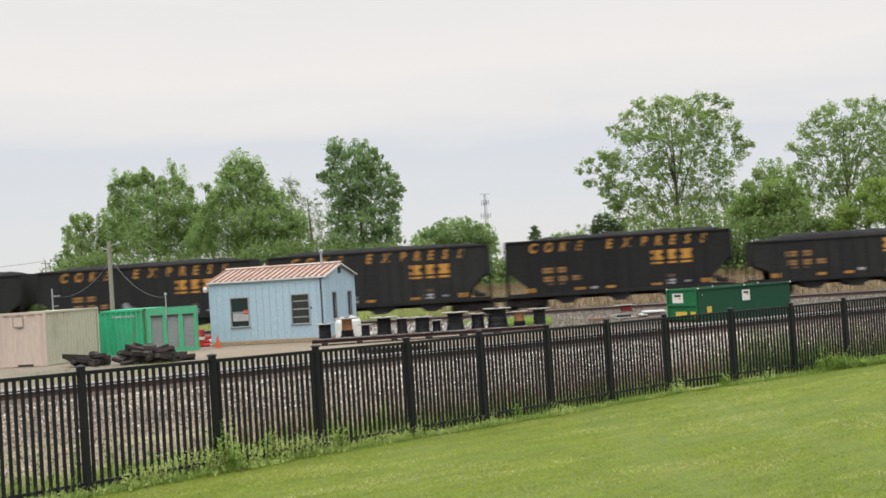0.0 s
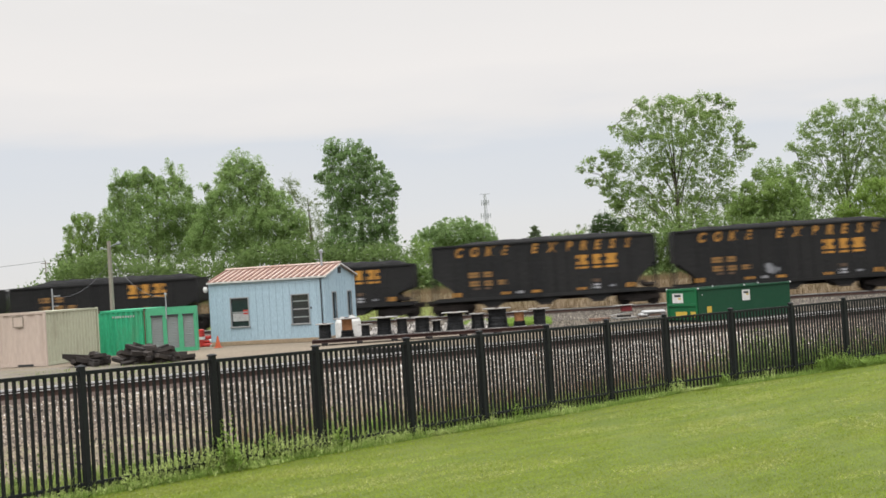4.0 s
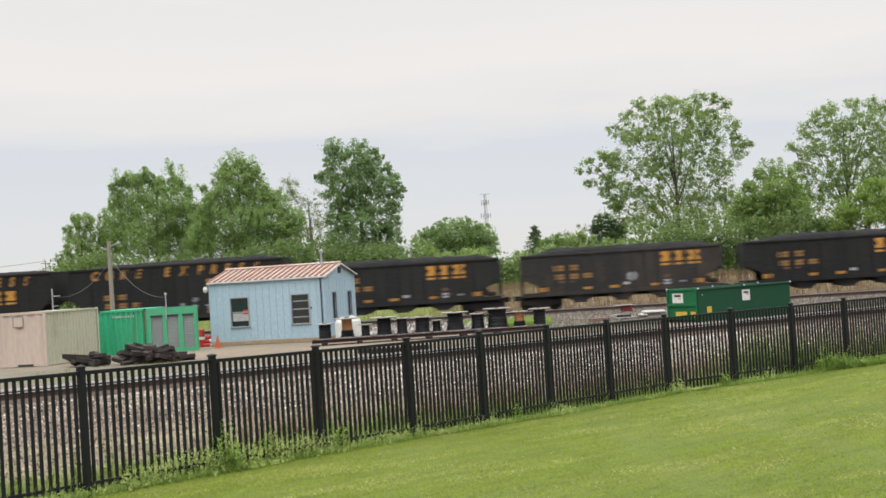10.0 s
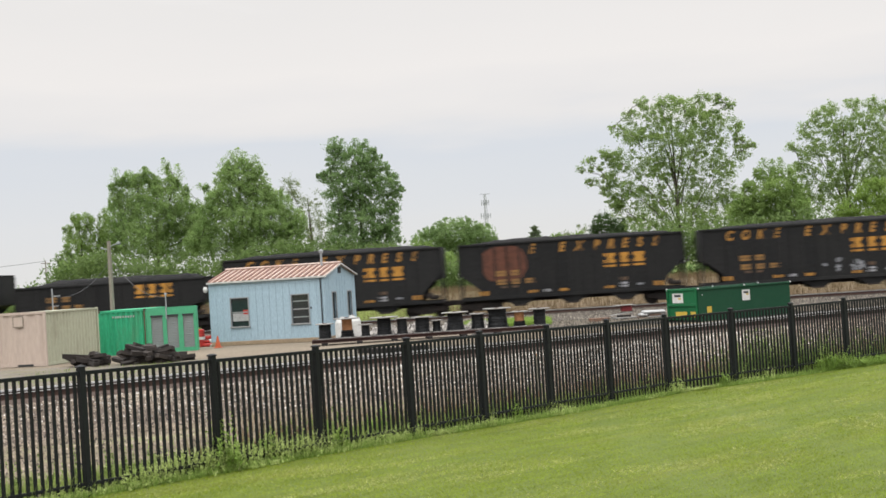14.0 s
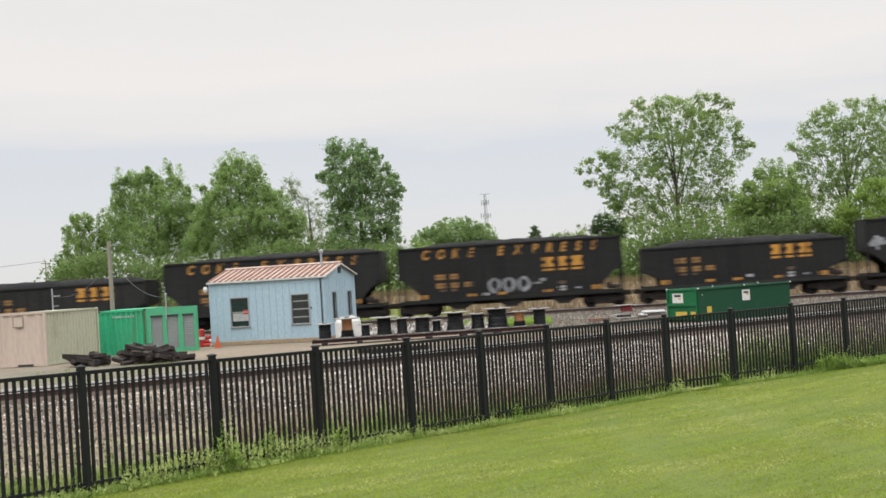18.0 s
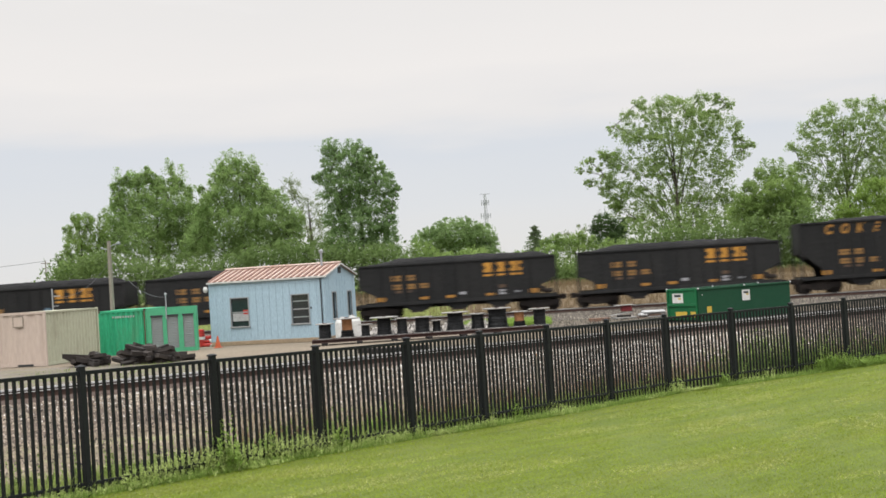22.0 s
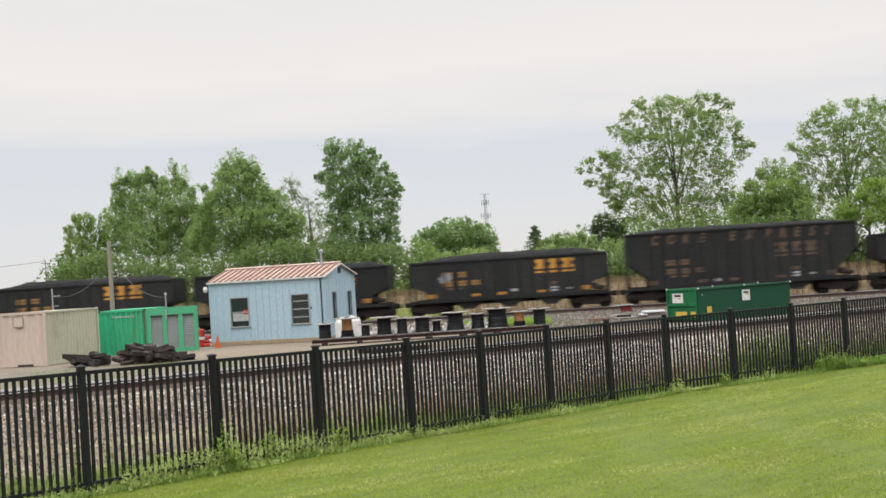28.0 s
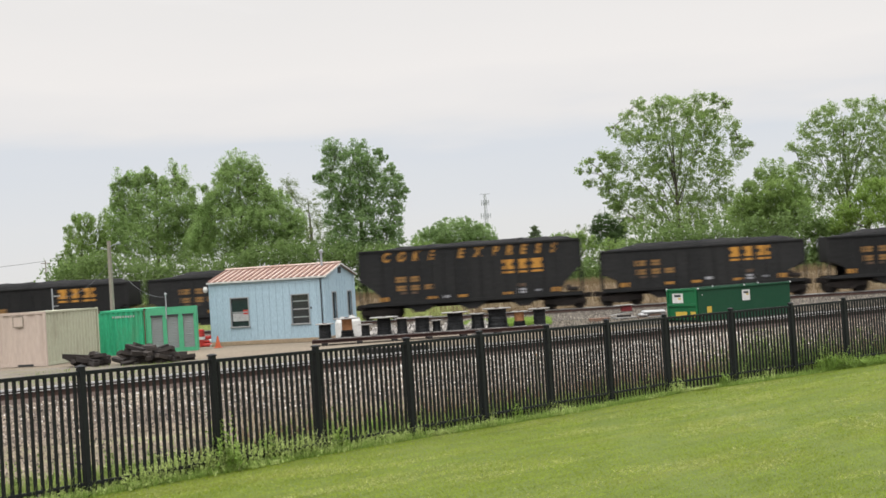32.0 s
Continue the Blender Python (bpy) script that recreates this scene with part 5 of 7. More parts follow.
    flue = part("flue_pipe", Mesh().tube((-0.75, D / 2 - 0.5, ridge - 0.2), (-0.75, D / 2 - 0.5, ridge + 0.62), 0.06, n=10), STEEL, house, "galvanised flue pipe")
    part("cowl", Mesh().turned([(0.06, 0.0), (0.12, 0.03), (0.13, 0.16), (0.04, 0.22)], 10, (-0.75, D / 2 - 0.5, ridge + 0.62)), STEEL, flue)


build_house()


# ---- containers ----
def corrugated(m, x0, x1, y, z0, z1, pitch=0.28, depth=0.036, axis="x"):
    """A ribbed sheet from x0 to x1 that faces -y (or -x), z0 to z1."""
    pts = []
    x = x0
    while x < x1 - 0.01:
        for dx, d in ((0.0, 0.0), (0.25 * pitch, 0.0), (0.5 * pitch, depth), (0.75 * pitch, depth)):
            if x + dx < x1:
                pts.append((x + dx, y + d))
        x += pitch
    pts.append((x1, y))
    back = [(x1, y + depth * 1.8), (x0, y + depth * 1.8)]
    poly = pts + back
    if axis == "y":
        poly = [(q, p) for p, q in poly]
    return m.prism(poly, z0, z1, "z")


def build_cream():
    c = thing("shipping_container", pose(-18.6, 62.75, YARD_Z, 0, 0, -13.0), "cream and sage painted shipping container, weathered", "container")
    L, Wd, H = 5.25, 2.44, 2.55
    part("end_wall", corrugated(Mesh(), -Wd + 0.1, -0.1, 0.03, 0.18, H - 0.1, 0.62, 0.045), PINK, c, "pinkish cream end wall")
    part("side_wall", corrugated(Mesh(), 0.1, L - 0.1, -0.03, 0.16, H - 0.08, 0.3, -0.055, "y"), SAGE, c, "grey-sage ribbed side wall")
    part("side_wall", Mesh().box(-Wd, -Wd + 0.05, 0.1, L - 0.1, 0.16, H - 0.08), SAGE, c)
    part("end_wall", Mesh().box(-Wd + 0.1, -0.1, L - 0.06, L, 0.16, H - 0.08), SAGE, c)
    part("roof", Mesh().box(-Wd + 0.03, -0.03, 0.03, L - 0.03, H - 0.06, H - 0.02), SAGE, c)
    for x in (-Wd, -0.12):
        for y in (0.0, L - 0.12):
            part("corner_post", Mesh().box(x, x + 0.12, y, y + 0.12, 0, H, 0.01), PINK if y == 0 else SAGE, c)
    part("bottom_rail", Mesh().box(-0.06, -0.004, 0.12, L - 0.12, 0.02, 0.16), SAGE, c)
    part("top_rail", Mesh().box(-0.06, -0.004, 0.12, L - 0.12, H - 0.1, H - 0.02), SAGE, c)
    part("end_sill", Mesh().box(-Wd + 0.12, -0.12, 0.004, 0.1, 0.02, 0.18), PINK, c)
    part("end_header", Mesh().box(-Wd + 0.12, -0.12, 0.004, 0.1, H - 0.12, H), PINK, c)
    hatch = part("hatch", Mesh().box(-1.62, -1.13, -0.004, 0.04, H - 0.66, H - 0.2), PINK, c, "small framed hatch")
    for b in ((-1.64, -1.615, H - 0.68, H - 0.18), (-1.135, -1.11, H - 0.68, H - 0.18), (-1.614, -1.136, H - 0.68, H - 0.655), (-1.614, -1.136, H - 0.205, H - 0.18)):
        part("hatch_edge", Mesh().box(b[0], b[1], -0.02, -0.005, b[2], b[3]), WOOD, hatch)
    # no recess here: a flat dark plate stands for the shade in the fork pocket
    part("lower_slot", Mesh().box(-1.5, -0.7, -0.005, 0.004, 0.03, 0.12), DARKTRIM, c, "dark plate for the shaded fork pocket")


build_cream()


def build_green():
    c = thing("shipping_container", pose(-17.82, 69.3, YARD_Z, 0, 0, 2), "bright green ribbed shipping container seen end on", "container")
    L, Wd, H = 6.06, 2.42, 2.3
    part("end_wall", corrugated(Mesh(), 0.08, Wd - 0.08, 0.02, 0.14, H - 0.1, 0.26, 0.055), GREEN, c)
    part("side_wall", Mesh().box(0, 0.05, 0.08, L, 0.14, H - 0.06).box(Wd - 0.05, Wd, 0.08, L, 0.14, H - 0.06), GREEN, c)
    part("roof", Mesh().box(0.02, Wd - 0.02, 0.02, L, H - 0.05, H - 0.01), GREEN, c)
    for x in (0, Wd - 0.1):
        part("corner_post", Mesh().box(x, x + 0.1, 0, 0.1, 0, H, 0.01), GREEN, c)
    for x in (-0.005, Wd - 0.105):
        part("corner_casting", Mesh().box(x, x + 0.11, -0.006, 0.1, H - 0.11, H + 0.006, 0.008), RUSTBEAM, c, "rusted corner casting")
    part("rust_streak", Mesh().box(Wd - 0.1, Wd - 0.04, -0.004, 0.0, 0.1, H - 0.12), RUST_PATCH, c, "rusty streak down the corner post")
    part("end_header", Mesh().box(0.1, Wd - 0.1, 0.004, 0.09, H - 0.12, H), GREEN, c)
    part("end_sill", Mesh().box(0.1, Wd - 0.1, 0.004, 0.09, 0, 0.14), GREEN, c)
    part("number_bars", bars([(0.72 + 0.13 * k, 0.72 + 0.13 * k + 0.08, 0.3, 0.1) for k in range(9)], 0, H, 0.018, GREYW), GREYW, c, "row of pale stencilled characters")
    for x in (0.7, 1.75):
        part("door_rod", Mesh().tube((x, -0.02, 0.15), (x, -0.02, H - 0.13), 0.016, n=6), GREEN, c)
    u = thing("equipment_cabinet", pose(-15.39, 69.42, YARD_Z, 0, 0, 2), "light green steel cabinet with three grey roller shutters", "cabinet")
    W2, H2 = 2.55, 2.3
    sh = [(0.24, 0.82), (1.03, 1.61), (1.86, 2.4)]
    m = Mesh()
    for a, b in ((0, sh[0][0]), (sh[0][1], sh[1][0]), (sh[1][1], sh[2][0]), (sh[2][1], W2)):
        m.box(a, b, 0, 0.06, 0.0, H2)
    for a, b in sh:
        m.box(a, b, 0, 0.06, 0, 0.2).box(a, b, 0, 0.06, H2 - 0.42, H2)
    part("front_panel", m, GREEN2, u)
    part("cabinet_body", Mesh().box(0.0, W2, 0.12, 0.6, 0, H2 - 0.01, 0.02), GREEN2, u)
    for a, b in sh:
        s = part("shutter", Mesh().box(a, b, 0.07, 0.115, 0.2, H2 - 0.42), SHUTTER, u, "grey-green roller shutter")
        n = 19
        for k in range(n):
            z = 0.2 + (H2 - 0.62) * k / n
            part("slat", Mesh().prism([(0.07, z + 0.004), (0.042, z + 0.014), (0.042, z + 0.062), (0.07, z + 0.08)], a, b, "x"), SHUTTER, s)
        part("shutter_hood", Mesh().box(a - 0.03, b + 0.03, -0.04, 0.0, H2 - 0.46, H2 - 0.38, 0.01), DARKTRIM, s)
    mast = part("service_mast", Mesh().tube((1.04, 0.06, H2 - 0.02), (1.04, 0.06, H2 + 0.62), 0.03, n=8).tube((1.04, -0.03, 1.7), (1.04, -0.03, H2), 0.03, n=8), STEEL, u, "galvanised conduit mast")
    part("weatherhead", Mesh().turned([(0.03, 0), (0.07, 0.03), (0.06, 0.12), (0.02, 0.15)], 8, (1.04, 0.06, H2 + 0.6)), STEEL, mast)


build_green()


# ---- yard pole ----
def build_pole():
    x, y = -18.45, 75.0
    p = thing("light_pole", pose(x, y, YARD_Z), "weathered wooden pole with a small lamp arm", "pole")
    part("shaft", Mesh().tube((0, 0, 0), (0, 0, 6.1), 0.135, 0.105, 10), WOOD, p)
    arm = part("lamp_arm", Mesh().tube((0, 0, 5.75), (0.5, -0.1, 5.95), 0.025, n=6).tube((0, 0, 5.6), (-0.35, 0, 5.7), 0.025, n=6), STEEL, p)
    part("lamp_head", Mesh().turned([(0.04, 0.09), (0.11, 0.05), (0.13, -0.05), (0.07, -0.1)], 10, (0.55, -0.1, 5.95)), SHUTTER, arm)
    part("lamp_head", Mesh().turned([(0.03, 0.07), (0.07, 0.04), (0.08, -0.04), (0.04, -0.07)], 10, (-0.38, 0, 5.72)), SHUTTER, arm)
    wire("service_cable", (-18.35, 75.0, 4.45), (-14.36, 69.5, 2.24), 0.56, 0.012, "sagging service cable from the pole to the cabinet")
    wire("service_cable", (-18.5, 75.0, 4.35), (-19.95, 69.0, 2.62), 0.6, 0.009, "sagging service cable from the pole to a stub mast")
    s = thing("stub_mast", pose(-20.0, 69.0, YARD_Z), "thin grey steel stub mast with wires", "mast")
    part("shaft", Mesh().tube((0, 0, 0), (0, 0, 3.6), 0.045, 0.035, 8), STEEL, s)
    part("bracket", Mesh().box(-0.02, 0.4, -0.02, 0.02, 3.2, 3.25).box(-0.02, 0.3, -0.02, 0.02, 2.7, 2.74), STEEL, s)


build_pole()


# ---- the roll-off bin ----
def build_bin():
    b = thing("roll_off_bin", pose(12.16, 65.6, YARD_Z, 0, 0, 33), "dark green steel roll-off bin with white and yellow stickers", "dumpster")
    L, Wd, H, z0 = 6.35, 2.2, 1.54, 0.12
    t = 0.07
    # long side faces the lawn (y = 0, x from 0); the end faces -x
    part("side_wall", Mesh().box(0, L, 0, t, z0, H), DUMP, b)
    part("side_wall", Mesh().box(0, L, Wd - t, Wd, z0, H), DUMP, b)
    part("end_wall", Mesh().box(0, t, t, Wd - t, z0, H), DUMP2, b, "hinged end in a lighter green than the sides")
    part("end_wall", Mesh().box(L - t, L, t, Wd - t, z0, H), DUMP, b)
    part("floor_plate", Mesh().box(t, L - t, t, Wd - t, z0, z0 + 0.08), DUMP, b)
    for y in (0, Wd):
        part("top_rail", Mesh().box(-0.03, L + 0.03, y - 0.06, y + 0.06, H, H + 0.1, 0.015), DUMP, b)
        part("bottom_rail", Mesh().box(-0.01, L + 0.01, y - 0.04, y + 0.04, 0.02, z0, 0.01), DUMP, b)
    part("end_rib", Mesh().box(-0.07, 0, 0.05, Wd - 0.05, 0.78, 0.9, 0.01), DUMP2, b)
    part("end_rib", Mesh().box(-0.07, 0, 0.05, Wd - 0.05, z0, z0 + 0.1, 0.01), DUMP2, b)
    part("end_rail", Mesh().box(-0.05, 0.06, 0.06, Wd - 0.06, H, H + 0.1, 0.01), DUMP2, b)
    for y in (0.06, Wd - 0.12):
        part("end_post", Mesh().box(-0.06, 0, y, y + 0.1, z0, H, 0.01), DUMP2, b)
    for y in (-0.01, Wd + 0.01):
        for x in (-0.02, 3.1, L):
            part("lug", Mesh().turned([(0.04, -0.03), (0.05, 0.0), (0.03, 0.05)], 8, (x, y - 0.05, H + 0.08)), GREYW, b)
    m = part("end_sticker", Mesh().box(-0.006, 0, 0.95, 1.7, 0.95, 1.42), WHITE, b, "white notice with a coloured mark")
    m.matrix_basis = pose(-0.002, 0.1, 0)
    part("notice_mark", Mesh().box(-0.012, -0.008, 1.2, 1.65, 1.24, 1.36), DARKTRIM, b)
    part("notice_mark", Mesh().box(-0.012, -0.008, 1.2, 1.4, 1.12, 1.2), YELLOW, b)
    part("end_sticker", Mesh().box(-0.078, -0.071, 0.75, 1.55, 0.25, 0.52), YELLOW, b, "yellow warning sticker")
    part("end_sticker", Mesh().box(-0.078, -0.071, 0.15, 0.5, 0.25, 0.52), YELLOW, b, "yellow warning sticker")
    part("side_sticker", Mesh().box(2.97, 3.5, -0.008, -0.001, 0.87, 1.4), WHITE, b, "white notice with a coloured mark")
    part("notice_mark", Mesh().box(3.07, 3.4, -0.013, -0.009, 1.22, 1.32), DARKTRIM, b)
    part("notice_mark", Mesh().box(3.24, 3.4, -0.013, -0.009, 1.13, 1.21), YELLOW, b)
    part("side_sticker", Mesh().box(0.55, 0.85, -0.008, -0.001, 0.42, 0.72), YELLOW, b, "yellow warning sticker")
    for k in (0, 4):
        part("bolt", Mesh().turned([(0.03, -0.03), (0.03, 0.0)], 6, (0.2 + 0.02 * k, 0, 0.3 + 0.25 * k), "y"), GREYW, b)


build_bin()


# ---- cable reels on a rusty rack ----
def build_reels():
    rack = thing("steel_rack", pose(-6.55, 65.6, YARD_Z, 0, 0, 4.2), "long low rack of red-rusted steel beams", "rack")
    for y in (0.0, 1.1):
        part("beam", Mesh().box(0, 11.4, y - 0.02, y + 0.02, 0.15, 0.26).box(0, 11.4, y - 0.09, y + 0.09, 0.26, 0.285).box(0, 11.4, y - 0.09, y + 0.09, 0.125, 0.15), RUSTBEAM, rack)
    for k in range(7):
        x = 0.55 + 1.7 * k
        part("support_block", Mesh().box(x - 0.14, x + 0.14, -0.15, 1.25, 0.0, 0.123, 0.01), TIE, rack, "timber block under the beams")
    part("end_beam", Mesh().box(-0.05, 0, -0.1, 1.2, 0.13, 0.28), RUSTBEAM, rack)
    part("floor_sheet", Mesh().box(0.1, 11.2, 0.1, 1.0, 0.26, 0.283), RUSTBEAM, rack, "rusty sheet between the beams")
    # along the rack, flange radius, core radius, height, kind
    rows = [(0.59, 0.42, 0.3, 0.7, "c"), (1.68, 0.6, 0.3, 0.9, "w"), (2.57, 0.33, 0.19, 0.56, "c"), (3.49, 0.65, 0.35, 0.84, "c"), (4.36, 0.36, 0.24, 0.75, "c"), (5.36, 0.51, 0.35, 0.74, "c"),
            (6.06, 0.33, 0.19, 0.53, "c"), (6.98, 0.62, 0.37, 0.86, "c"), (8.1, 0.4, 0.3, 0.72, "c"), (9.08, 0.65, 0.45, 0.92, "c"), (10.14, 0.42, 0.28, 0.7, "w"), (11.15, 0.5, 0.3, 0.78, "c")]
    place = rack.matrix_basis
    rng = random.Random(8)
    for i, (x, rf, rc, h, kind) in enumerate(rows):
        h += 0.07
        rf *= 1.08
        yy = 0.55 + rng.uniform(-0.15, 0.15)
        lab = "cable reel with black cable and a weathered grey flange" if kind == "c" else "cable reel with an orange-brown bare drum, half full of black cable"
        r = thing("cable_reel", place @ pose(x, yy, 0.287, rng.uniform(-0.3, 0.3), rng.uniform(-0.3, 0.3), rng.uniform(0, 180)), lab, "cable reel", "cable reels on the rack")
        part("flange", Mesh().turned([(rf * 0.8, 0.0), (rf * 0.8, 0.045)], 20), FLANGE, r)
        part("flange", Mesh().turned([(rf - 0.01, h - 0.05), (rf, h - 0.04), (rf, h - 0.01), (rf - 0.01, h), (0.1, h + 0.002)], 24), FLANGE, r)
        drum = h * (0.45 if kind == "w" else 1.0)
        slack = rng.uniform(1.02, 1.22)
        prof = [(rc * slack, 0.046)]
        n = 9
        for k in range(n):
            z = 0.046 + (drum - 0.1) * k / n
            q = 1 + (slack - 1) * (1 - k / n) ** 2
            prof += [(rc * q * rng.uniform(0.95, 1.08), z + 0.01), (rc * q * rng.uniform(0.9, 0.98), z + (drum - 0.1) / n)]
        part("cable", Mesh().turned(prof, 18), CABLE, r, "wound black cable")
        if kind == "w":
            part("drum", Mesh().turned([(rc * 0.86, drum * 0.8), (rc * 0.86, h - 0.051)], 18), REELWOOD, r, "bare orange-brown drum")
        part("hub", Mesh().turned([(0.1, h + 0.003), (0.1, h + 0.03)], 10), RUSTBEAM, r)


build_reels()


# ---- stacked ties, cone and clutter ----
def build_tie_pile():
    rng = random.Random(21)
    lab = "old creosoted timber tie, split and dark, in a pile"
    shapes = [Mesh().box(-l, l, -0.12, 0.12, -0.09, 0.09, 0.014).data("timber_tie", OLDTIE) for l in (0.55, 0.75, 1.05)]
    # courses of each heap: number of ties, height, and the stretch that they cover
    heaps = ((60.9, ((8, 0.09, -16.75, -15.6), (6, 0.25, -16.55, -15.75), (4, 0.38, -16.2, -15.8))),
             (60.2, ((16, 0.09, -14.3, -12.1), (12, 0.25, -14.2, -12.6), (9, 0.4, -14.1, -12.8), (6, 0.54, -13.95, -13.0), (3, 0.66, -13.9, -13.45))))
    for y, courses in heaps:
        for n, z, x0, x1 in courses:
            for k in range(n):
                x = x0 + (x1 - x0) * (k + 0.5) / n
                ob = new("timber_tie", rng.choice(shapes))
                ob.matrix_basis = pose(x + rng.uniform(-0.1, 0.1), y + rng.uniform(-0.35, 0.35), YARD_Z + z + 0.02, rng.uniform(-16, 16), rng.uniform(-20, 20), rng.choice((15, -20, 30, 40, -50, -35, 60, 75, 110, 150)) + rng.uniform(-18, 18))
                tagged(ob, lab, "railway tie", "pile of old ties")


build_tie_pile()
# ties added in place of an unidentified low dark object
for tx, ty, tr in ((-2.35, 56.2, 8), (-2.9, 56.9, -14), (-1.75, 56.6, 24)):
    old = new("timber_tie", Mesh().box(-0.95, 0.95, -0.12, 0.12, 0, 0.19, 0.014).data("timber_tie", TIE))
    old.matrix_basis = pose(tx, ty, YARD_Z - 0.01, 0, 0, tr)
    tagged(old, "dark timber tie standing in for an unidentified low dark object on the gravel", "railway tie")


def build_clutter():
    c = thing("traffic_cone", pose(-12.05, 70.9, YARD_Z), "orange plastic traffic cone beside the building", "cone")
    part("cone_body", Mesh().turned([(0.17, 0.03), (0.15, 0.1), (0.035, 0.62), (0.02, 0.63)], 14), CONE, c)
    part("foot", Mesh().box(-0.22, 0.22, -0.22, 0.22, 0, 0.035, 0.01), CONE, c)
    b = thing("plastic_drum", pose(-13.45, 73.4, YARD_Z), "red plastic drum with a pale band behind the cabinet", "drum")
    part("shell", Mesh().turned([(0.27, 0), (0.3, 0.04), (0.29, 0.3), (0.31, 0.33), (0.29, 0.36), (0.29, 0.62), (0.31, 0.65), (0.29, 0.68), (0.28, 0.92), (0.2, 0.95)], 16), RED, b)
    part("band", Mesh().turned([(0.312, 0.4), (0.312, 0.55)], 16), WHITE, b)
    rng = random.Random(5)
    for i in range(7):
        m = Mesh()
        w, h = rng.uniform(0.25, 0.42), rng.uniform(0.14, 0.2)
        rings = []
        for k, q in ((0, 0.75), (0.25, 1), (0.7, 1), (1, 0.7)):
            rings.append([((w * q) * math.cos(a * 0.628) * rng.uniform(0.92, 1.08), 0.24 * q * math.sin(a * 0.628), h * k) for a in range(10)])
        m.loft(rings)
        ob = new("sand_bag", m.data("sand_bag", RED if i % 3 == 0 else WHITE))
        ob.matrix_basis = pose(-13.0 + 0.25 * (i % 3), 73.3 + 0.2 * (i // 3), YARD_Z + 0.19 * (i // 3), 0, 0, rng.uniform(-20, 20))
        tagged(ob, "slumped white or red sack in a heap", "sack", "heap of sacks")
    # white tote and tank beside the house
    t = thing("water_tank", pose(-5.42, 70.4, YARD_Z), "white plastic tank with a capped top", "tank")
    part("shell", Mesh().turned([(0.38, 0), (0.42, 0.08), (0.42, 0.92), (0.36, 1.06), (0.14, 1.14), (0.14, 1.22), (0.02, 1.23)], 20), WHITE, t)
    t2 = thing("water_tank", pose(-4.98, 71.0, YARD_Z), "white plastic tank with a capped top", "tank")
    part("shell", Mesh().turned([(0.4, 0), (0.45, 0.08), (0.45, 0.95), (0.38, 1.1), (0.14, 1.18), (0.14, 1.26), (0.02, 1.27)], 20), WHITE, t2)
    # low stacks by the bin
    d = thing("pallet_stack", pose(9.72, 72.5, YARD_Z, 0, 0, 4), "low stack of pale plates with a dark red box on top", "pallet stack")
    for k, (x, w, z) in enumerate(((-0.5, 1.5, 0.0), (-0.3, 1.2, 0.16), (0.7, 0.9, 0.0), (1.35, 0.9, 0.12))):
        part("plate", Mesh().box(x - w / 2, x + w / 2, -0.5, 0.5, z, z + 0.07, 0.01), WOOD if k == 0 else FLANGE, d)
        part("spacer", Mesh().box(x - 0.3, x + 0.3, -0.4, 0.4, z + 0.072, z + 0.158), UNDER if k < 2 else OLDBOARD, d)
    part("cover_sheet", Mesh().prism([(-1.0, 0.32), (-0.6, 0.36), (0.1, 0.44), (0.1, 0.48), (-0.6, 0.4), (-1.0, 0.35)], -0.3, 0.3), FLANGE, d, "bent pale sheet over the stack")
    part("box", Mesh().box(-0.42, 0.12, -0.25, 0.25, 0.52, 0.83, 0.03), REDBOX, d, "dark red box")
    part("box_lid", Mesh().box(-0.75, 0.22, -0.35, 0.35, 0.834, 0.87, 0.01), FLANGE, d)
    for x, z, w in ((1.0, 0.3, 0.32), (1.5, 0.29, 0.42), (0.75, 0.17, 0.25)):
        part("sack", Mesh().box(x - w, x + w, -0.3, 0.3, z, z + 0.19, 0.07), GREYW, d, "white wrapped bundle")
    e = thing("timber_stack", pose(8.05, 72.0, YARD_Z, 0, 0, 4), "few reddish boards stacked in the yard", "boards")
    for k in range(8):
        y, z = -0.4 + 0.2 * (k % 4), 0.1 + 0.09 * (k // 4)
        part("board", Mesh().box(-0.55 + 0.06 * (k % 3), 0.45 + 0.07 * (k % 2), y, y + 0.16, z, z + 0.08, 0.008), OLDBOARD, e)
    part("bearer", Mesh().box(-0.5, -0.38, -0.45, 0.45, 0, 0.098).box(0.38, 0.5, -0.45, 0.45, 0, 0.098), WOOD, e)


build_clutter()


def build_stake():
    x, y = 1.76, 28.0
    st = thing("wooden_stake", pose(x, y, land(x, y), 0, 2, 10), "thin weathered wooden stake behind the fence", "stake")
    part("shaft", Mesh().box(-0.022, 0.022, -0.022, 0.022, -0.05, 0.95, 0.004), WOOD, st)
    part("tip", Mesh().loft([[(-0.022, -0.022, 0.951), (0.022, -0.022, 0.951), (0.022, 0.022, 0.951), (-0.022, 0.022, 0.951)], [(-0.006, -0.006, 1.0), (0.006, -0.006, 1.0), (0.006, 0.006, 1.0), (-0.006, 0.006, 1.0)]]), REELWOOD, st)


build_stake()


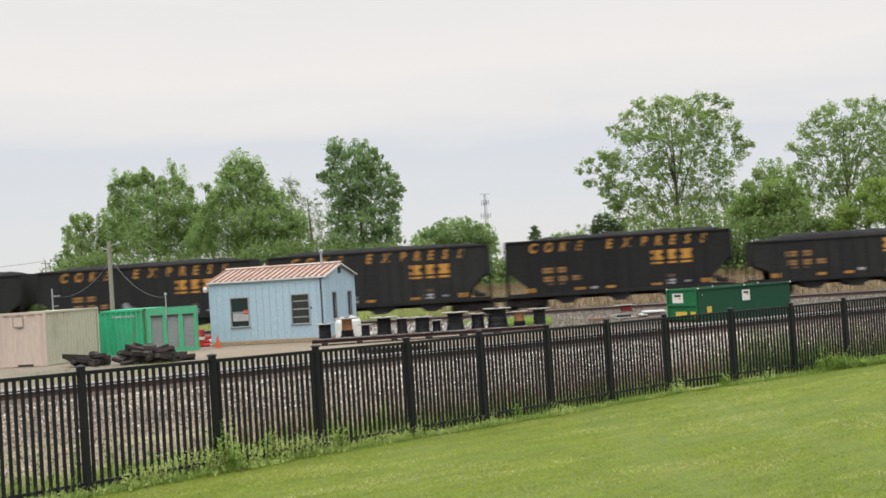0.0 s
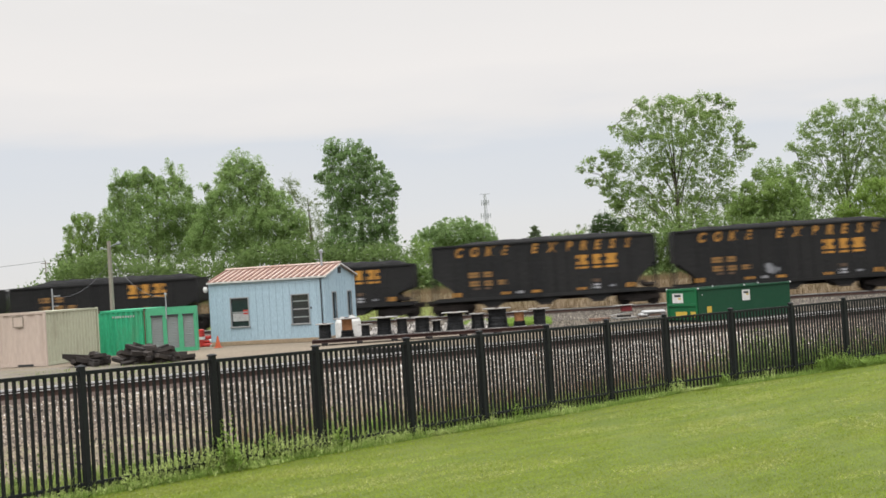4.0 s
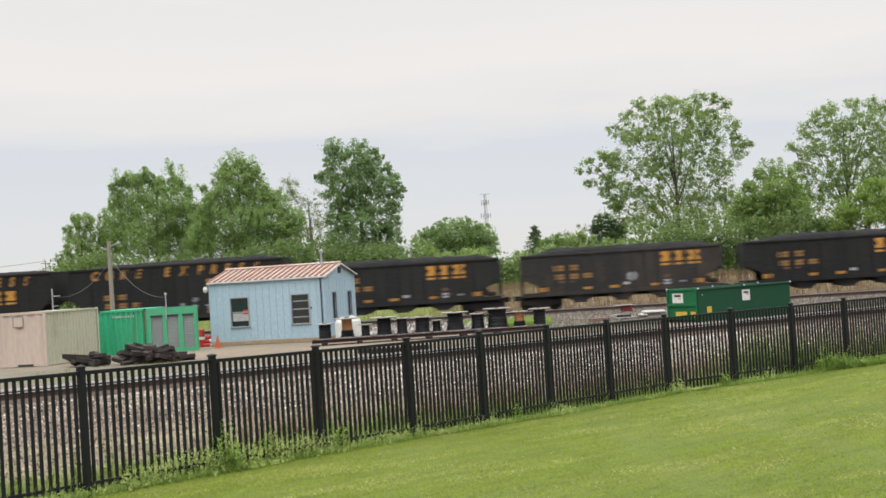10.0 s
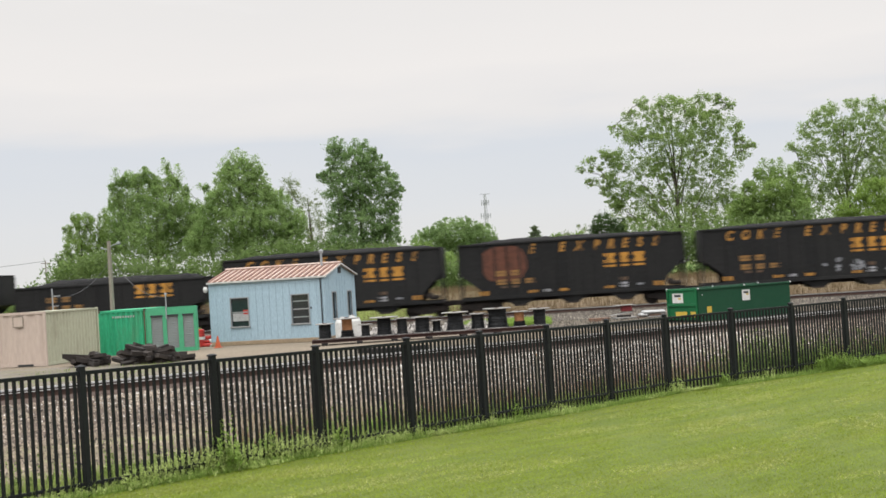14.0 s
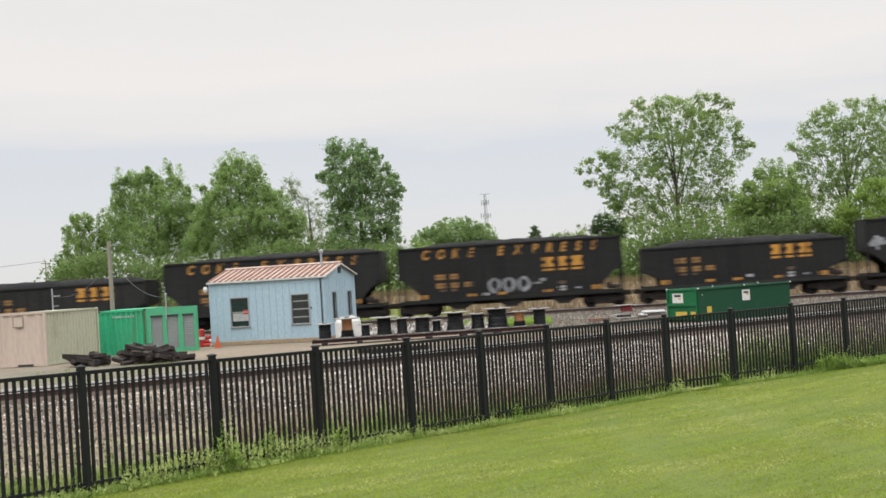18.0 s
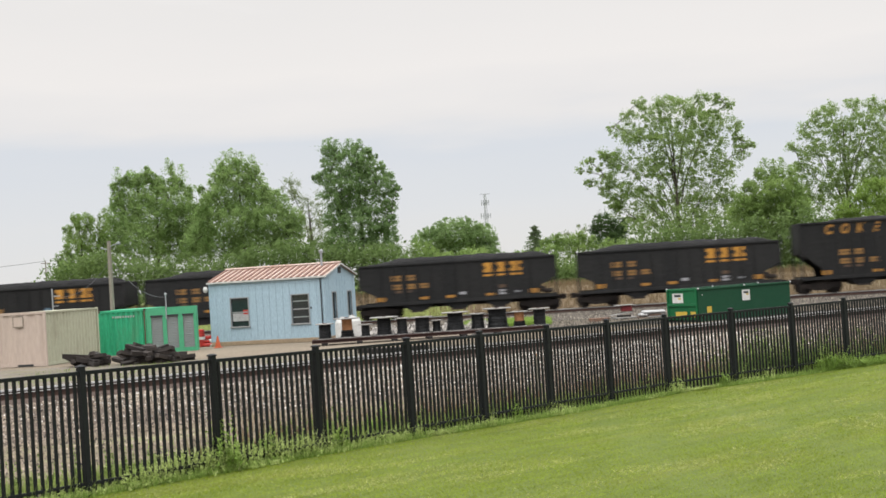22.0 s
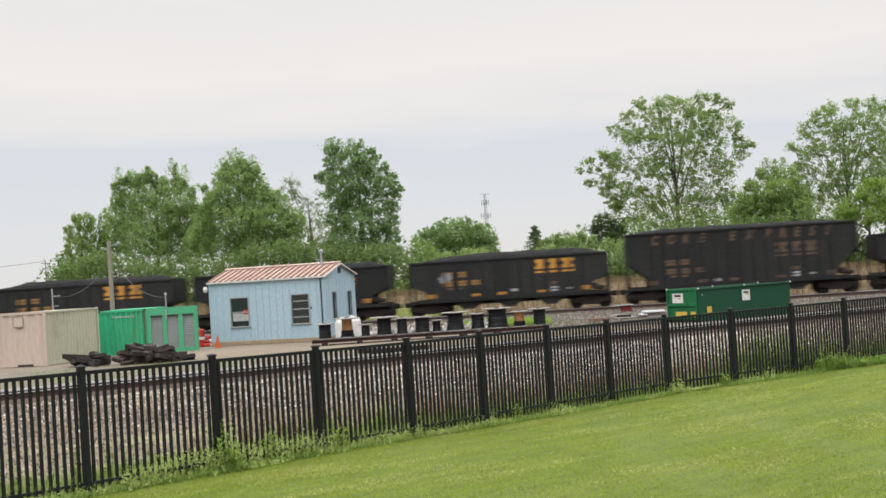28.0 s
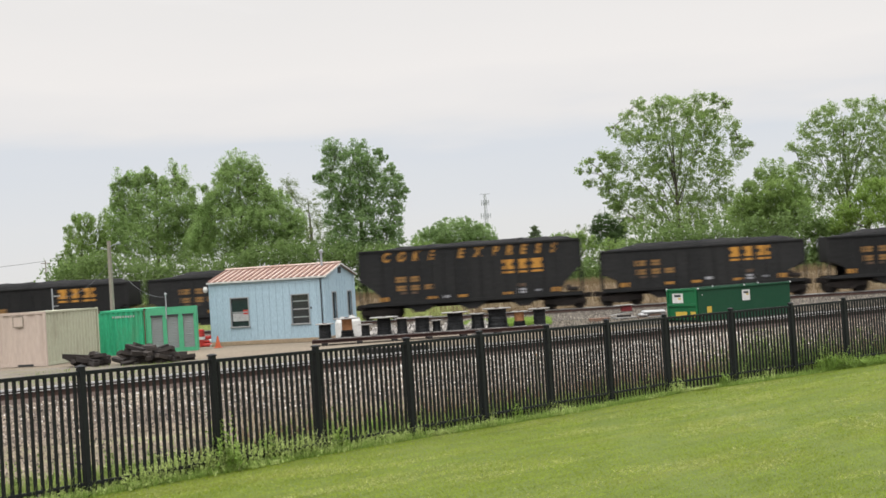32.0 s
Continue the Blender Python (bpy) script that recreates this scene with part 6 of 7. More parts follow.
# ---- grass, weeds, reeds and stones ----
def blades(n, xy, z_at, h, w, lean, seed):
    rng = np.random.default_rng(seed)
    a = rng.uniform(0, 6.283, n)
    hh = h * rng.uniform(0.5, 1.2, n)
    z = z_at
    bx, by = np.cos(a) * w, np.sin(a) * w
    lx, ly = rng.normal(0, lean, n) * hh, rng.normal(0, lean, n) * hh
    v = np.empty((n, 3, 3))
    v[:, 0] = np.stack([xy[:, 0] - bx, xy[:, 1] - by, z - 0.01], 1)
    v[:, 1] = np.stack([xy[:, 0] + bx, xy[:, 1] + by, z - 0.01], 1)
    v[:, 2] = np.stack([xy[:, 0] + lx, xy[:, 1] + ly, z + hh], 1)
    return v.reshape(-1, 3)


def build_lawn_blades():
    rng = np.random.default_rng(31)
    n = 560000
    y = rng.uniform(10.5, 37.0, n)
    x = rng.uniform(-0.33, 0.36, n) * y
    fy = np.where(x < 4.47, 21.44 + 1.3 * x, 27.25 + 0.8 * (x - 4.47))
    keep = y < fy + 0.1
    x, y = x[keep], y[keep]
    z = np.array([land(a, b) for a, b in zip(x, y)])
    ob = new("lawn_grass", scatter_mesh("lawn_grass", blades(len(x), np.stack([x, y], 1), z, 0.024, 0.0045, 2.2, 32), 3, GRASS))
    tagged(ob, "short mown bright green grass blades", "grass", kind="stuff")


def build_clippings():
    """Dry mown clippings, left in loose drifts on the lawn."""
    rng = np.random.default_rng(35)
    n = 200000
    y = rng.uniform(10.5, 36.0, n)
    x = rng.uniform(-0.33, 0.36, n) * y
    fy = np.where(x < 4.47, 21.44 + 1.3 * x, 27.25 + 0.8 * (x - 4.47))
    drift = np.array([noise.noise(((0.64 * a + 0.77 * b) * 0.3, (0.64 * b - 0.77 * a) * 1.1, 2.0)) + 0.5 * noise.noise(((0.64 * a + 0.77 * b) * 0.8, (0.64 * b - 0.77 * a) * 2.4, 7.0)) for a, b in zip(x, y)])
    keep = (y < fy - 0.4) & (drift + rng.normal(0, 0.16, n) > 0.3)
    x, y = x[keep], y[keep]
    z = np.array([land(a, b) for a, b in zip(x, y)]) + 0.012
    ob = new("grass_clippings", scatter_mesh("grass_clippings", blades(len(x), np.stack([x, y], 1), z, 0.016, 0.004, 3.0, 36), 3, CLIPPING))
    tagged(ob, "pale dry clippings lying on the mown lawn", "grass", kind="stuff")


def leaf_clumps(name, centres, per, spread, size, material, seed, label, category):
    rng = np.random.default_rng(seed)
    c = np.repeat(np.array(centres), per, axis=0)
    m = len(c)
    p = c + rng.normal(size=(m, 3)) * np.array(spread)
    n = rng.normal(size=(m, 3)) + np.array([0, -0.3, 0.6])
    n /= np.linalg.norm(n, axis=1)[:, None]
    u = np.cross(n, rng.normal(size=(m, 3)))
    u /= np.linalg.norm(u, axis=1)[:, None]
    v = np.cross(n, u)
    s = size * rng.uniform(0.5, 1.2, m)[:, None]
    q = np.stack([p - u * s * 0.5, p + v * s * 0.28, p + u * s * 0.5, p - v * s * 0.28], axis=1).reshape(-1, 3)
    return tagged(new(name, scatter_mesh(name, q, 4, material)), label, category, kind="stuff")


def shoot_mesh(name, plants, per, leaf_len, leaf_wide, material, seed, label, category):
    """Leafy upright shoots, one at each place: (x, y, z of the foot, height). Narrow leaves stand off the stem, smaller towards the tip."""
    rng = np.random.default_rng(seed)
    c = np.repeat(np.array(plants), per, axis=0)
    m = len(c)
    lean = np.repeat(rng.normal(0, 0.22, (len(plants), 2)), per, axis=0)
    u = rng.uniform(0.08, 1.0, m) ** 0.8
    az = rng.uniform(0, 6.283, m)
    up = rng.uniform(0.25, 1.3, m)
    d = np.stack([np.cos(az), np.sin(az), up], 1)
    d /= np.linalg.norm(d, axis=1)[:, None]
    side = np.stack([-np.sin(az), np.cos(az), rng.normal(0, 0.3, m)], 1)
    ln = (leaf_len * (1.15 - 0.6 * u) * rng.uniform(0.6, 1.3, m))[:, None]
    wd = (leaf_wide * (1.15 - 0.5 * u) * rng.uniform(0.6, 1.3, m))[:, None]
    p = np.stack([c[:, 0] + lean[:, 0] * u * c[:, 3], c[:, 1] + lean[:, 1] * u * c[:, 3], c[:, 2] + u * c[:, 3]], 1)
    q = np.stack([p, p + d * ln * 0.55 + side * wd, p + d * ln, p + d * ln * 0.55 - side * wd], axis=1).reshape(-1, 3)
    return tagged(new(name, scatter_mesh(name, q, 4, material)), label, category, kind="stuff")


def build_weeds():
    rng = random.Random(41)
    pale, tall, bright = [], [], []
    # mounds of pale shoots on both sides of the pickets
    x = -6.0
    while x < 13:
        lump = 0.5 + 0.5 * noise.noise((x * 1.9, 4.0, 0.0))
        if x < -4.0:
            dens, h = 8, 0.2
        elif x < -1.75:
            dens, h = 22, 0.42
        elif x < -0.5:
            dens, h = 15, 0.29
        elif x < 0.7:
            dens, h = 8, 0.15
        else:
            dens, h = (3 if lump > 0.5 else 1), 0.1
        for k in range(dens):
            off = rng.gauss(0.08 - 0.4 * max(0.0, noise.noise((x * 1.7, 2.0, 0.0))), 0.14 if x < 0.7 else 0.1)
            px, py = x + rng.uniform(-0.04, 0.04), fence_y(x) + off
            away = max(0.25, 1 - abs(off) / 0.5)
            pale.append((px, py, land(px, py) - 0.01, h * (0.35 + 0.9 * lump) * away * rng.uniform(0.6, 1.25)))
        x += 0.05
    for k in range(1500):
        px = rng.uniform(-6.0, 5.5)
        reach = 0.05 + 0.5 * max(0.0, 0.2 + noise.noise((px * 1.4, 9.0, 0.0)))
        py = fence_y(px) - reach * rng.uniform(-0.4, 1.0) * (1.4 if px < 0.7 else 0.8)
        pale.append((px, py, land(px, py) - 0.01, rng.uniform(0.03, 0.1)))
    for cx, n, h in ((1.74, 30, 0.2), (2.0, 24, 0.16), (4.4, 40, 0.28), (4.55, 30, 0.2), (6.75, 26, 0.24), (0.55, 26, 0.2), (6.3, 20, 0.16)):
        for k in range(n):
            px, py = cx + rng.gauss(0, 0.12), fence_y(cx) + rng.gauss(-0.12, 0.08)
            pale.append((px, py, land(px, py) - 0.01, h * rng.uniform(0.4, 1.2)))
    shoot_mesh("fence_weeds", pale, 14, 0.05, 0.010, WEED, 42, "pale green leafy weeds along the fence foot", "weeds")
    # taller stems behind the pickets
    x = -7.0
    while x < 16:
        near_end = x > 6.0
        for k in range(3 if near_end else (2 if x < -0.5 else 1)):
            d = rng.uniform(0.15, 2.6)
            px, py = x + rng.uniform(-0.3, 0.3), fence_y(x) + d
            tall.append((px, py, land(px, py), rng.choice((0.25, 0.4, 0.6)) * (1.4 if near_end else 0.8)))
        x += 0.06
    for cx, cd, hm in ((6.7, 1.0, 1.2), (7.1, 1.4, 1.1), (-2.0, 1.5, 0.6), (8.6, 0.8, 0.9), (8.2, 0.3, 0.7), (6.9, 0.7, 0.9), (6.3, 1.2, 0.8), (7.7, 1.2, 1.0), (9.9, 0.4, 0.5), (0.75, 0.5, 0.6)):
        for k in range(60 if cx > 6 else 14):
            px, py = cx + rng.gauss(0, 0.3 if cx > 6 else 0.1), fence_y(cx) + cd + rng.gauss(0, 0.2)
            tall.append((px, py, land(px, py), hm * rng.uniform(0.4, 1.05)))
    shoot_mesh("tall_weeds", tall, 34, 0.066, 0.015, WEED_DARK, 43, "green weeds and saplings between fence and track", "weeds")
    # bright tufts that grow through the fence
    for cx, cd, hm, n in ((7.95, 0.2, 0.42, 90), (8.3, 0.15, 0.5, 110), (8.7, 0.1, 0.42, 100), (9.2, 0.0, 0.3, 80), (9.7, 0.0, 0.28, 70), (10.4, 0.0, 0.26, 70), (11.2, 0.0, 0.26, 60), (7.6, 0.9, 0.6, 60),
                          (-3.02, -0.06, 0.72, 16), (-2.93, -0.1, 0.5, 18), (-2.6, 0.2, 0.4, 14), (-1.1, 0.9, 0.55, 18), (-1.7, 0.05, 0.4, 24), (1.0, 0.1, 0.3, 20), (5.6, 0.0, 0.24, 24)):
        for k in range(n):
            px, py = cx + rng.gauss(0, 0.24 if n > 30 else 0.06), fence_y(cx) + cd + rng.gauss(0, 0.15 if n > 30 else 0.06)
            bright.append((px, py, land(px, py), (0.72 if n > 30 else 1.0) * hm * rng.uniform(0.45, 1.1)))
    shoot_mesh("bright_weeds", bright, 30, 0.085, 0.013, WEED_BRIGHT, 48, "bright green weeds growing through the fence", "weeds")
    # last year's brown stalks on the verge
    r = np.random.default_rng(49)
    n = 5200
    xx = r.uniform(-3.5, 13, n)
    fy = np.where(xx < 4.47, 21.44 + 1.3 * xx, 27.25 + 0.8 * (xx - 4.47))
    yy = fy + r.uniform(0.3, 5.0, n)
    patch = np.array([noise.noise((a * 0.8, b * 0.8, 5.0)) for a, b in zip(xx, yy)])
    keep = (patch > -0.1) & (yy < NEAR_Y + NEAR_SLOPE * xx - 5.5)
    xx, yy = xx[keep], yy[keep]
    z = np.array([land(a, b) for a, b in zip(xx, yy)])
    tagged(new("dry_stalks", scatter_mesh("dry_stalks", blades(len(xx), np.stack([xx, yy], 1), z, 0.55, 0.009, 0.15, 50), 3, STALK)), "thin brown dead stalks standing on the verge", "weeds", kind="stuff")
    # rough grass behind the fence, and an unmown fringe under it
    for name, n, d0, d1, h, w, material, seed, label in (
            ("rough_grass", 46000, 0.0, 3.2, 0.27, 0.008, WEED_MID, 44, "unmown rough grass between fence and track"),
            ("fringe_grass", 26000, -0.3, 0.9, 0.13, 0.005, WEED_BRIGHT, 46, "longer bright grass that the mower left along the fence")):
        r = np.random.default_rng(seed)
        xx = r.uniform(-7, 16, n)
        d = d0 + (d1 - d0) * r.uniform(0, 1, n) * r.uniform(0.15, 1.0, n)
        patch = np.array([noise.noise((a * 0.9, b * 0.9, 3.0)) for a, b in zip(xx, d)])
        yy = np.where(xx < 4.47, 21.44 + 1.3 * xx, 27.25 + 0.8 * (xx - 4.47)) + d
        keep = (yy < NEAR_Y + NEAR_SLOPE * xx - 6.5) & (patch > -0.25)
        xx, yy = xx[keep], yy[keep]
        z = np.array([land(a, b) for a, b in zip(xx, yy)])
        tagged(new(name, scatter_mesh(name, blades(len(xx), np.stack([xx, yy], 1), z, h, w, 0.35, seed + 1), 3, material)), label, "grass", kind="stuff")


def build_reeds():
    r = np.random.default_rng(51)
    n = 65000
    x = r.uniform(-45, 48, n)
    o = r.uniform(6.0, 16.0, n)
    y = TRACK_Y + TRACK_SLOPE * x + o
    z = np.interp(o, (5, 7, 10, 13, 16, 24), (-0.8, -0.35, 0.5, 1.15, 1.2, -0.8))
    ob = new("dry_reeds", scatter_mesh("dry_reeds", blades(n, np.stack([x, y], 1), z, 0.55, 0.014, 0.13, 52), 3, STRAW))
    tagged(ob, "tan dry grass standing on the bank behind the train", "dry grass", kind="stuff")
    n = 40000
    x = r.uniform(-45, 10, n)
    o = r.uniform(5.6, 9.0, n)
    y = TRACK_Y + TRACK_SLOPE * x + o
    keep = r.uniform(0, 1, n) < np.clip((2.0 - x) / 8.0, 0.0, 1.0)
    x, y, o = x[keep], y[keep], o[keep]
    z = np.interp(o, (5, 7, 10), (-0.8, -0.35, 0.5))
    ob = new("trackside_grass", scatter_mesh("trackside_grass", blades(len(x), np.stack([x, y], 1), z, 0.6, 0.02, 0.3, 53), 3, WEED))
    tagged(ob, "yellow-green grass beside the far track", "grass", kind="stuff")
    n = 9000
    x = r.uniform(-24, -5, n)
    y = NEAR_Y + NEAR_SLOPE * x + r.uniform(9.5, 30, n)
    thin = np.array([noise.noise((a * 0.35, b * 0.2, 3.0)) for a, b in zip(x, y)]) + 0.2 - np.clip((x + 12) / 12, 0, 1)
    keep = (thin > r.uniform(-0.3, 0.5, n)) & (y < 59.5)
    x, y = x[keep], y[keep]
    ob = new("apron_grass", scatter_mesh("apron_grass", blades(len(x), np.stack([x, y], 1), np.full(len(x), -0.61), 0.1, 0.016, 0.3, 55), 3, WEED_DARK))
    tagged(ob, "sparse short grass in grey gravel beyond the near track", "grass", kind="stuff")
    n = 16000
    x, y = r.uniform(1.0, 5.5, n), r.uniform(72, 76, n)
    ob = new("yard_grass", scatter_mesh("yard_grass", blades(n, np.stack([x, y], 1), np.full(n, YARD_Z), 0.45, 0.02, 0.3, 54), 3, WEED_BRIGHT))
    tagged(ob, "patch of green grass behind the reels", "grass", kind="stuff")


def stone_mesh(name, x, y, z, lo, hi, seed):
    """Small three-sided stones, one at each place."""
    r = np.random.default_rng(seed)
    n = len(x)
    s = r.uniform(lo, hi, n)
    base = np.array([(1, 0, -0.4), (-0.5, 0.87, -0.4), (-0.5, -0.87, -0.4), (0.1, 0.05, 0.75)])
    jit = base[None] * r.uniform(0.6, 1.3, (n, 4, 1)) + r.normal(0, 0.15, (n, 4, 3))
    a = r.uniform(0, 6.283, n)
    c, q = np.cos(a)[:, None], np.sin(a)[:, None]
    rot = np.stack([jit[:, :, 0] * c - jit[:, :, 1] * q, jit[:, :, 0] * q + jit[:, :, 1] * c, jit[:, :, 2]], 2)
    v = rot * s[:, None, None] + np.stack([x, y, z], 1)[:, None]
    faces = np.array([(0, 1, 3), (1, 2, 3), (2, 0, 3)])
    me = bpy.data.meshes.new(name)
    me.vertices.add(n * 4)
    me.vertices.foreach_set("co", v.astype(np.float32).ravel())
    idx = (faces[None] + np.arange(n)[:, None, None] * 4).astype(np.int32).ravel()
    me.loops.add(len(idx))
    me.loops.foreach_set("vertex_index", idx)
    me.polygons.add(n * 3)
    me.polygons.foreach_set("loop_start", np.arange(0, len(idx), 3, dtype=np.int32))
    me.update(calc_edges=True)
    me.materials.append(STONES)
    return me


def build_stones():
    r = np.random.default_rng(61)
    n = 90000
    t = r.uniform(-16, 24, n)
    o = np.where(r.uniform(0, 1, n) < 0.72, r.uniform(-8.0, -0.1, n), r.uniform(0.1, 4.0, n))
    z = np.interp(o, (-8.5, -6, -2, 0.8, 3.4, 6.5), (-0.75, -0.42, 0.02, 0.03, 0.02, -0.75)) + 0.01
    turn = math.atan(NEAR_SLOPE)
    x = t - o * math.sin(turn)
    y = NEAR_Y + NEAR_SLOPE * t + o * math.cos(turn)
    tagged(new("ballast_stones", stone_mesh("ballast_stones", x, y, z, 0.015, 0.048, 62)), "loose crushed stones lying on the near ballast", "ballast", kind="stuff")
    n = 44000
    t, o = r.uniform(-16, 24, n), np.clip(r.normal(-2.5, 1.8, n), -7.0, 3.5)
    keep = r.uniform(0, 1, n) < np.clip(np.minimum((t + 12) / 17, (13 - t) / 11), 0.1, 0.85)
    t, o = t[keep], o[keep]
    z = np.interp(o, (-8.5, -6, -2, 0.8, 3.4, 6.5), (-0.75, -0.42, 0.02, 0.03, 0.02, -0.75)) + 0.02
    me = stone_mesh("pale_stones", t - o * math.sin(turn), NEAR_Y + NEAR_SLOPE * t + o * math.cos(turn), z, 0.014, 0.034, 64)
    me.materials.clear()
    me.materials.append(PALESTONE)
    tagged(new("pale_stones", me), "paler stones strewn in the near ballast", "ballast", kind="stuff")
    n = 30000
    x = r.uniform(-11, 16, n)
    y0 = np.where(x < 4.47, 21.44 + 1.3 * x, 27.25 + 0.8 * (x - 4.47)) + 0.8
    y1 = NEAR_Y + NEAR_SLOPE * x - 5.5
    f = 1 - r.uniform(0, 1, n) ** 1.6
    y = y0 + np.maximum(y1 - y0, 1) * f
    z = np.array([land(a, b) for a, b in zip(x, y)]) + 0.03
    tagged(new("verge_stones", stone_mesh("verge_stones", x, y, z, 0.014, 0.04, 63)), "scattered stones on the brown verge", "gravel", kind="stuff")


def stone_heaps(name, heaps, n, size, material, seed, label, category):
    """Loose stones in low heaps: (x, y, half length, half width, height)."""
    r = np.random.default_rng(seed)
    out = []
    for x, y, a, b, h in heaps:
        u, v = r.uniform(-1, 1, n), r.uniform(-1, 1, n)
        z = YARD_Z + 0.03 + h * np.clip(1 - np.sqrt(u * u + v * v), 0, 1) ** 0.7 * r.uniform(0.6, 1.1, n)
        s = size * r.uniform(0.5, 1.3, n)
        base = np.array([(1, 0, -0.5), (-0.5, 0.87, -0.5), (-0.5, -0.87, -0.5), (0, 0, 0.8)])
        q = base[None] * r.uniform(0.6, 1.3, (n, 4, 1)) + r.normal(0, 0.2, (n, 4, 3))
        q = q * s[:, None, None] + np.stack([x + a * u, y + b * v, z], 1)[:, None]
        out.append(q[:, [0, 1, 3, 1, 2, 3, 2, 0, 3]].reshape(-1, 3))
    return tagged(new(name, scatter_mesh(name, np.concatenate(out), 3, material)), label, category, kind="stuff")


stone_heaps("loose_stones", [(16.0, 74.0, 14.0, 3.0, 0.05), (8.0, 73.0, 5.0, 3.0, 0.05), (30.0, 73.0, 12.0, 3.0, 0.05)], 5000, 0.1, FARLIGHT, 72, "loose crushed stone beside the far track", "ballast")
def build_far_stones():
    r = np.random.default_rng(73)
    for material, n, lo, hi in ((FARLIGHT, 14000, 0.04, 0.08), (FARDARK, 20000, 0.045, 0.1)):
        x, o = r.uniform(-20, 46, n), r.uniform(-9.0, -0.9, n)
        z = np.interp(o, (-8.5, -2.6, 0.8), (YARD_Z + 0.08, -0.36, -0.35)) + 0.02
        me = stone_mesh("far_stones", x - o * TRACK_SLOPE, TRACK_Y + TRACK_SLOPE * x + o, z, lo, hi, n)
        me.materials.clear()
        me.materials.append(material)
        tagged(new("far_stones", me), "loose crushed stones on the far track bed", "ballast", kind="stuff")


build_far_stones()
# these heaps stand in for white pipe or plastic clutter behind the reels
stone_heaps("stone_heaps", [(-3.3, 71.5, 1.0, 0.8, 0.7), (-1.6, 72.0, 1.1, 0.8, 0.6), (0.2, 72.0, 0.9, 0.8, 0.55), (1.7, 72.3, 1.0, 0.8, 0.6)], 500, 0.13, FARWHITE, 71,
            "pale broken stone standing in for white clutter behind the cable reels", "stone heap")


def build_hedge():
    r = np.random.default_rng(81)
    rr = random.Random(82)
    x = -48.0
    c = []
    while x < 50:
        h = 2.2 + 0.9 * noise.noise((x * 0.13, 3.0, 0.0)) + 0.4 * noise.noise((x * 0.7, 9.0, 0.0))
        h += 1.9 * max(0.0, min(1.0, (x + 33) / 3, (-2.0 - x) / 2)) + 1.9 * max(0.0, min(1.0, (x - 12) / 3, (31 - x) / 3))
        for k in range(8):
            y = 103.5 + TRACK_SLOPE * x + rr.uniform(-1.2, 1.2)
            c.append((x + rr.uniform(-0.3, 0.3), y, 0.2 + (h + 0.8) * rr.random()))
        x += 0.22
    leaf_clumps("hedge", c, 21, (0.34, 0.34, 0.32), 0.34, LEAF_HEDGE, 83, "rough green scrub along the far side of the track", "scrub")


build_hedge()


def build_far_woods():
    rr = random.Random(91)
    c = []
    x = -190.0
    while x < 190:
        h = 3.2 + 1.4 * noise.noise((x * 0.05, 1.0, 0.0)) + 0.8 * noise.noise((x * 0.3, 5.0, 0.0))
        for k in range(4):
            c.append((x + rr.uniform(-1, 1), 290 + rr.uniform(-3, 3), -0.5 + (h + 0.5) * rr.random()))
        x += 0.9
    leaf_clumps("far_woods", c, 12, (0.8, 0.8, 0.6), 0.8, LEAF_DARK, 92, "low line of green woods on the horizon", "woods")


build_far_woods()
build_lawn_blades()
build_clippings()
build_weeds()
build_reeds()
build_stones()


# ---- what moves ----
def run(t):
    """Metres that the train has gone by at t seconds."""
    return 10.20857 * t - 0.0042045 * t * t


def sway(bough, lean):
    """The wind's lean of a bough, in hundredths of a degree, second by second."""
    walk(bough, [(float(t), pose(0, 0, 0, 0, a / 100, 0)) for t, a in enumerate(lean)])


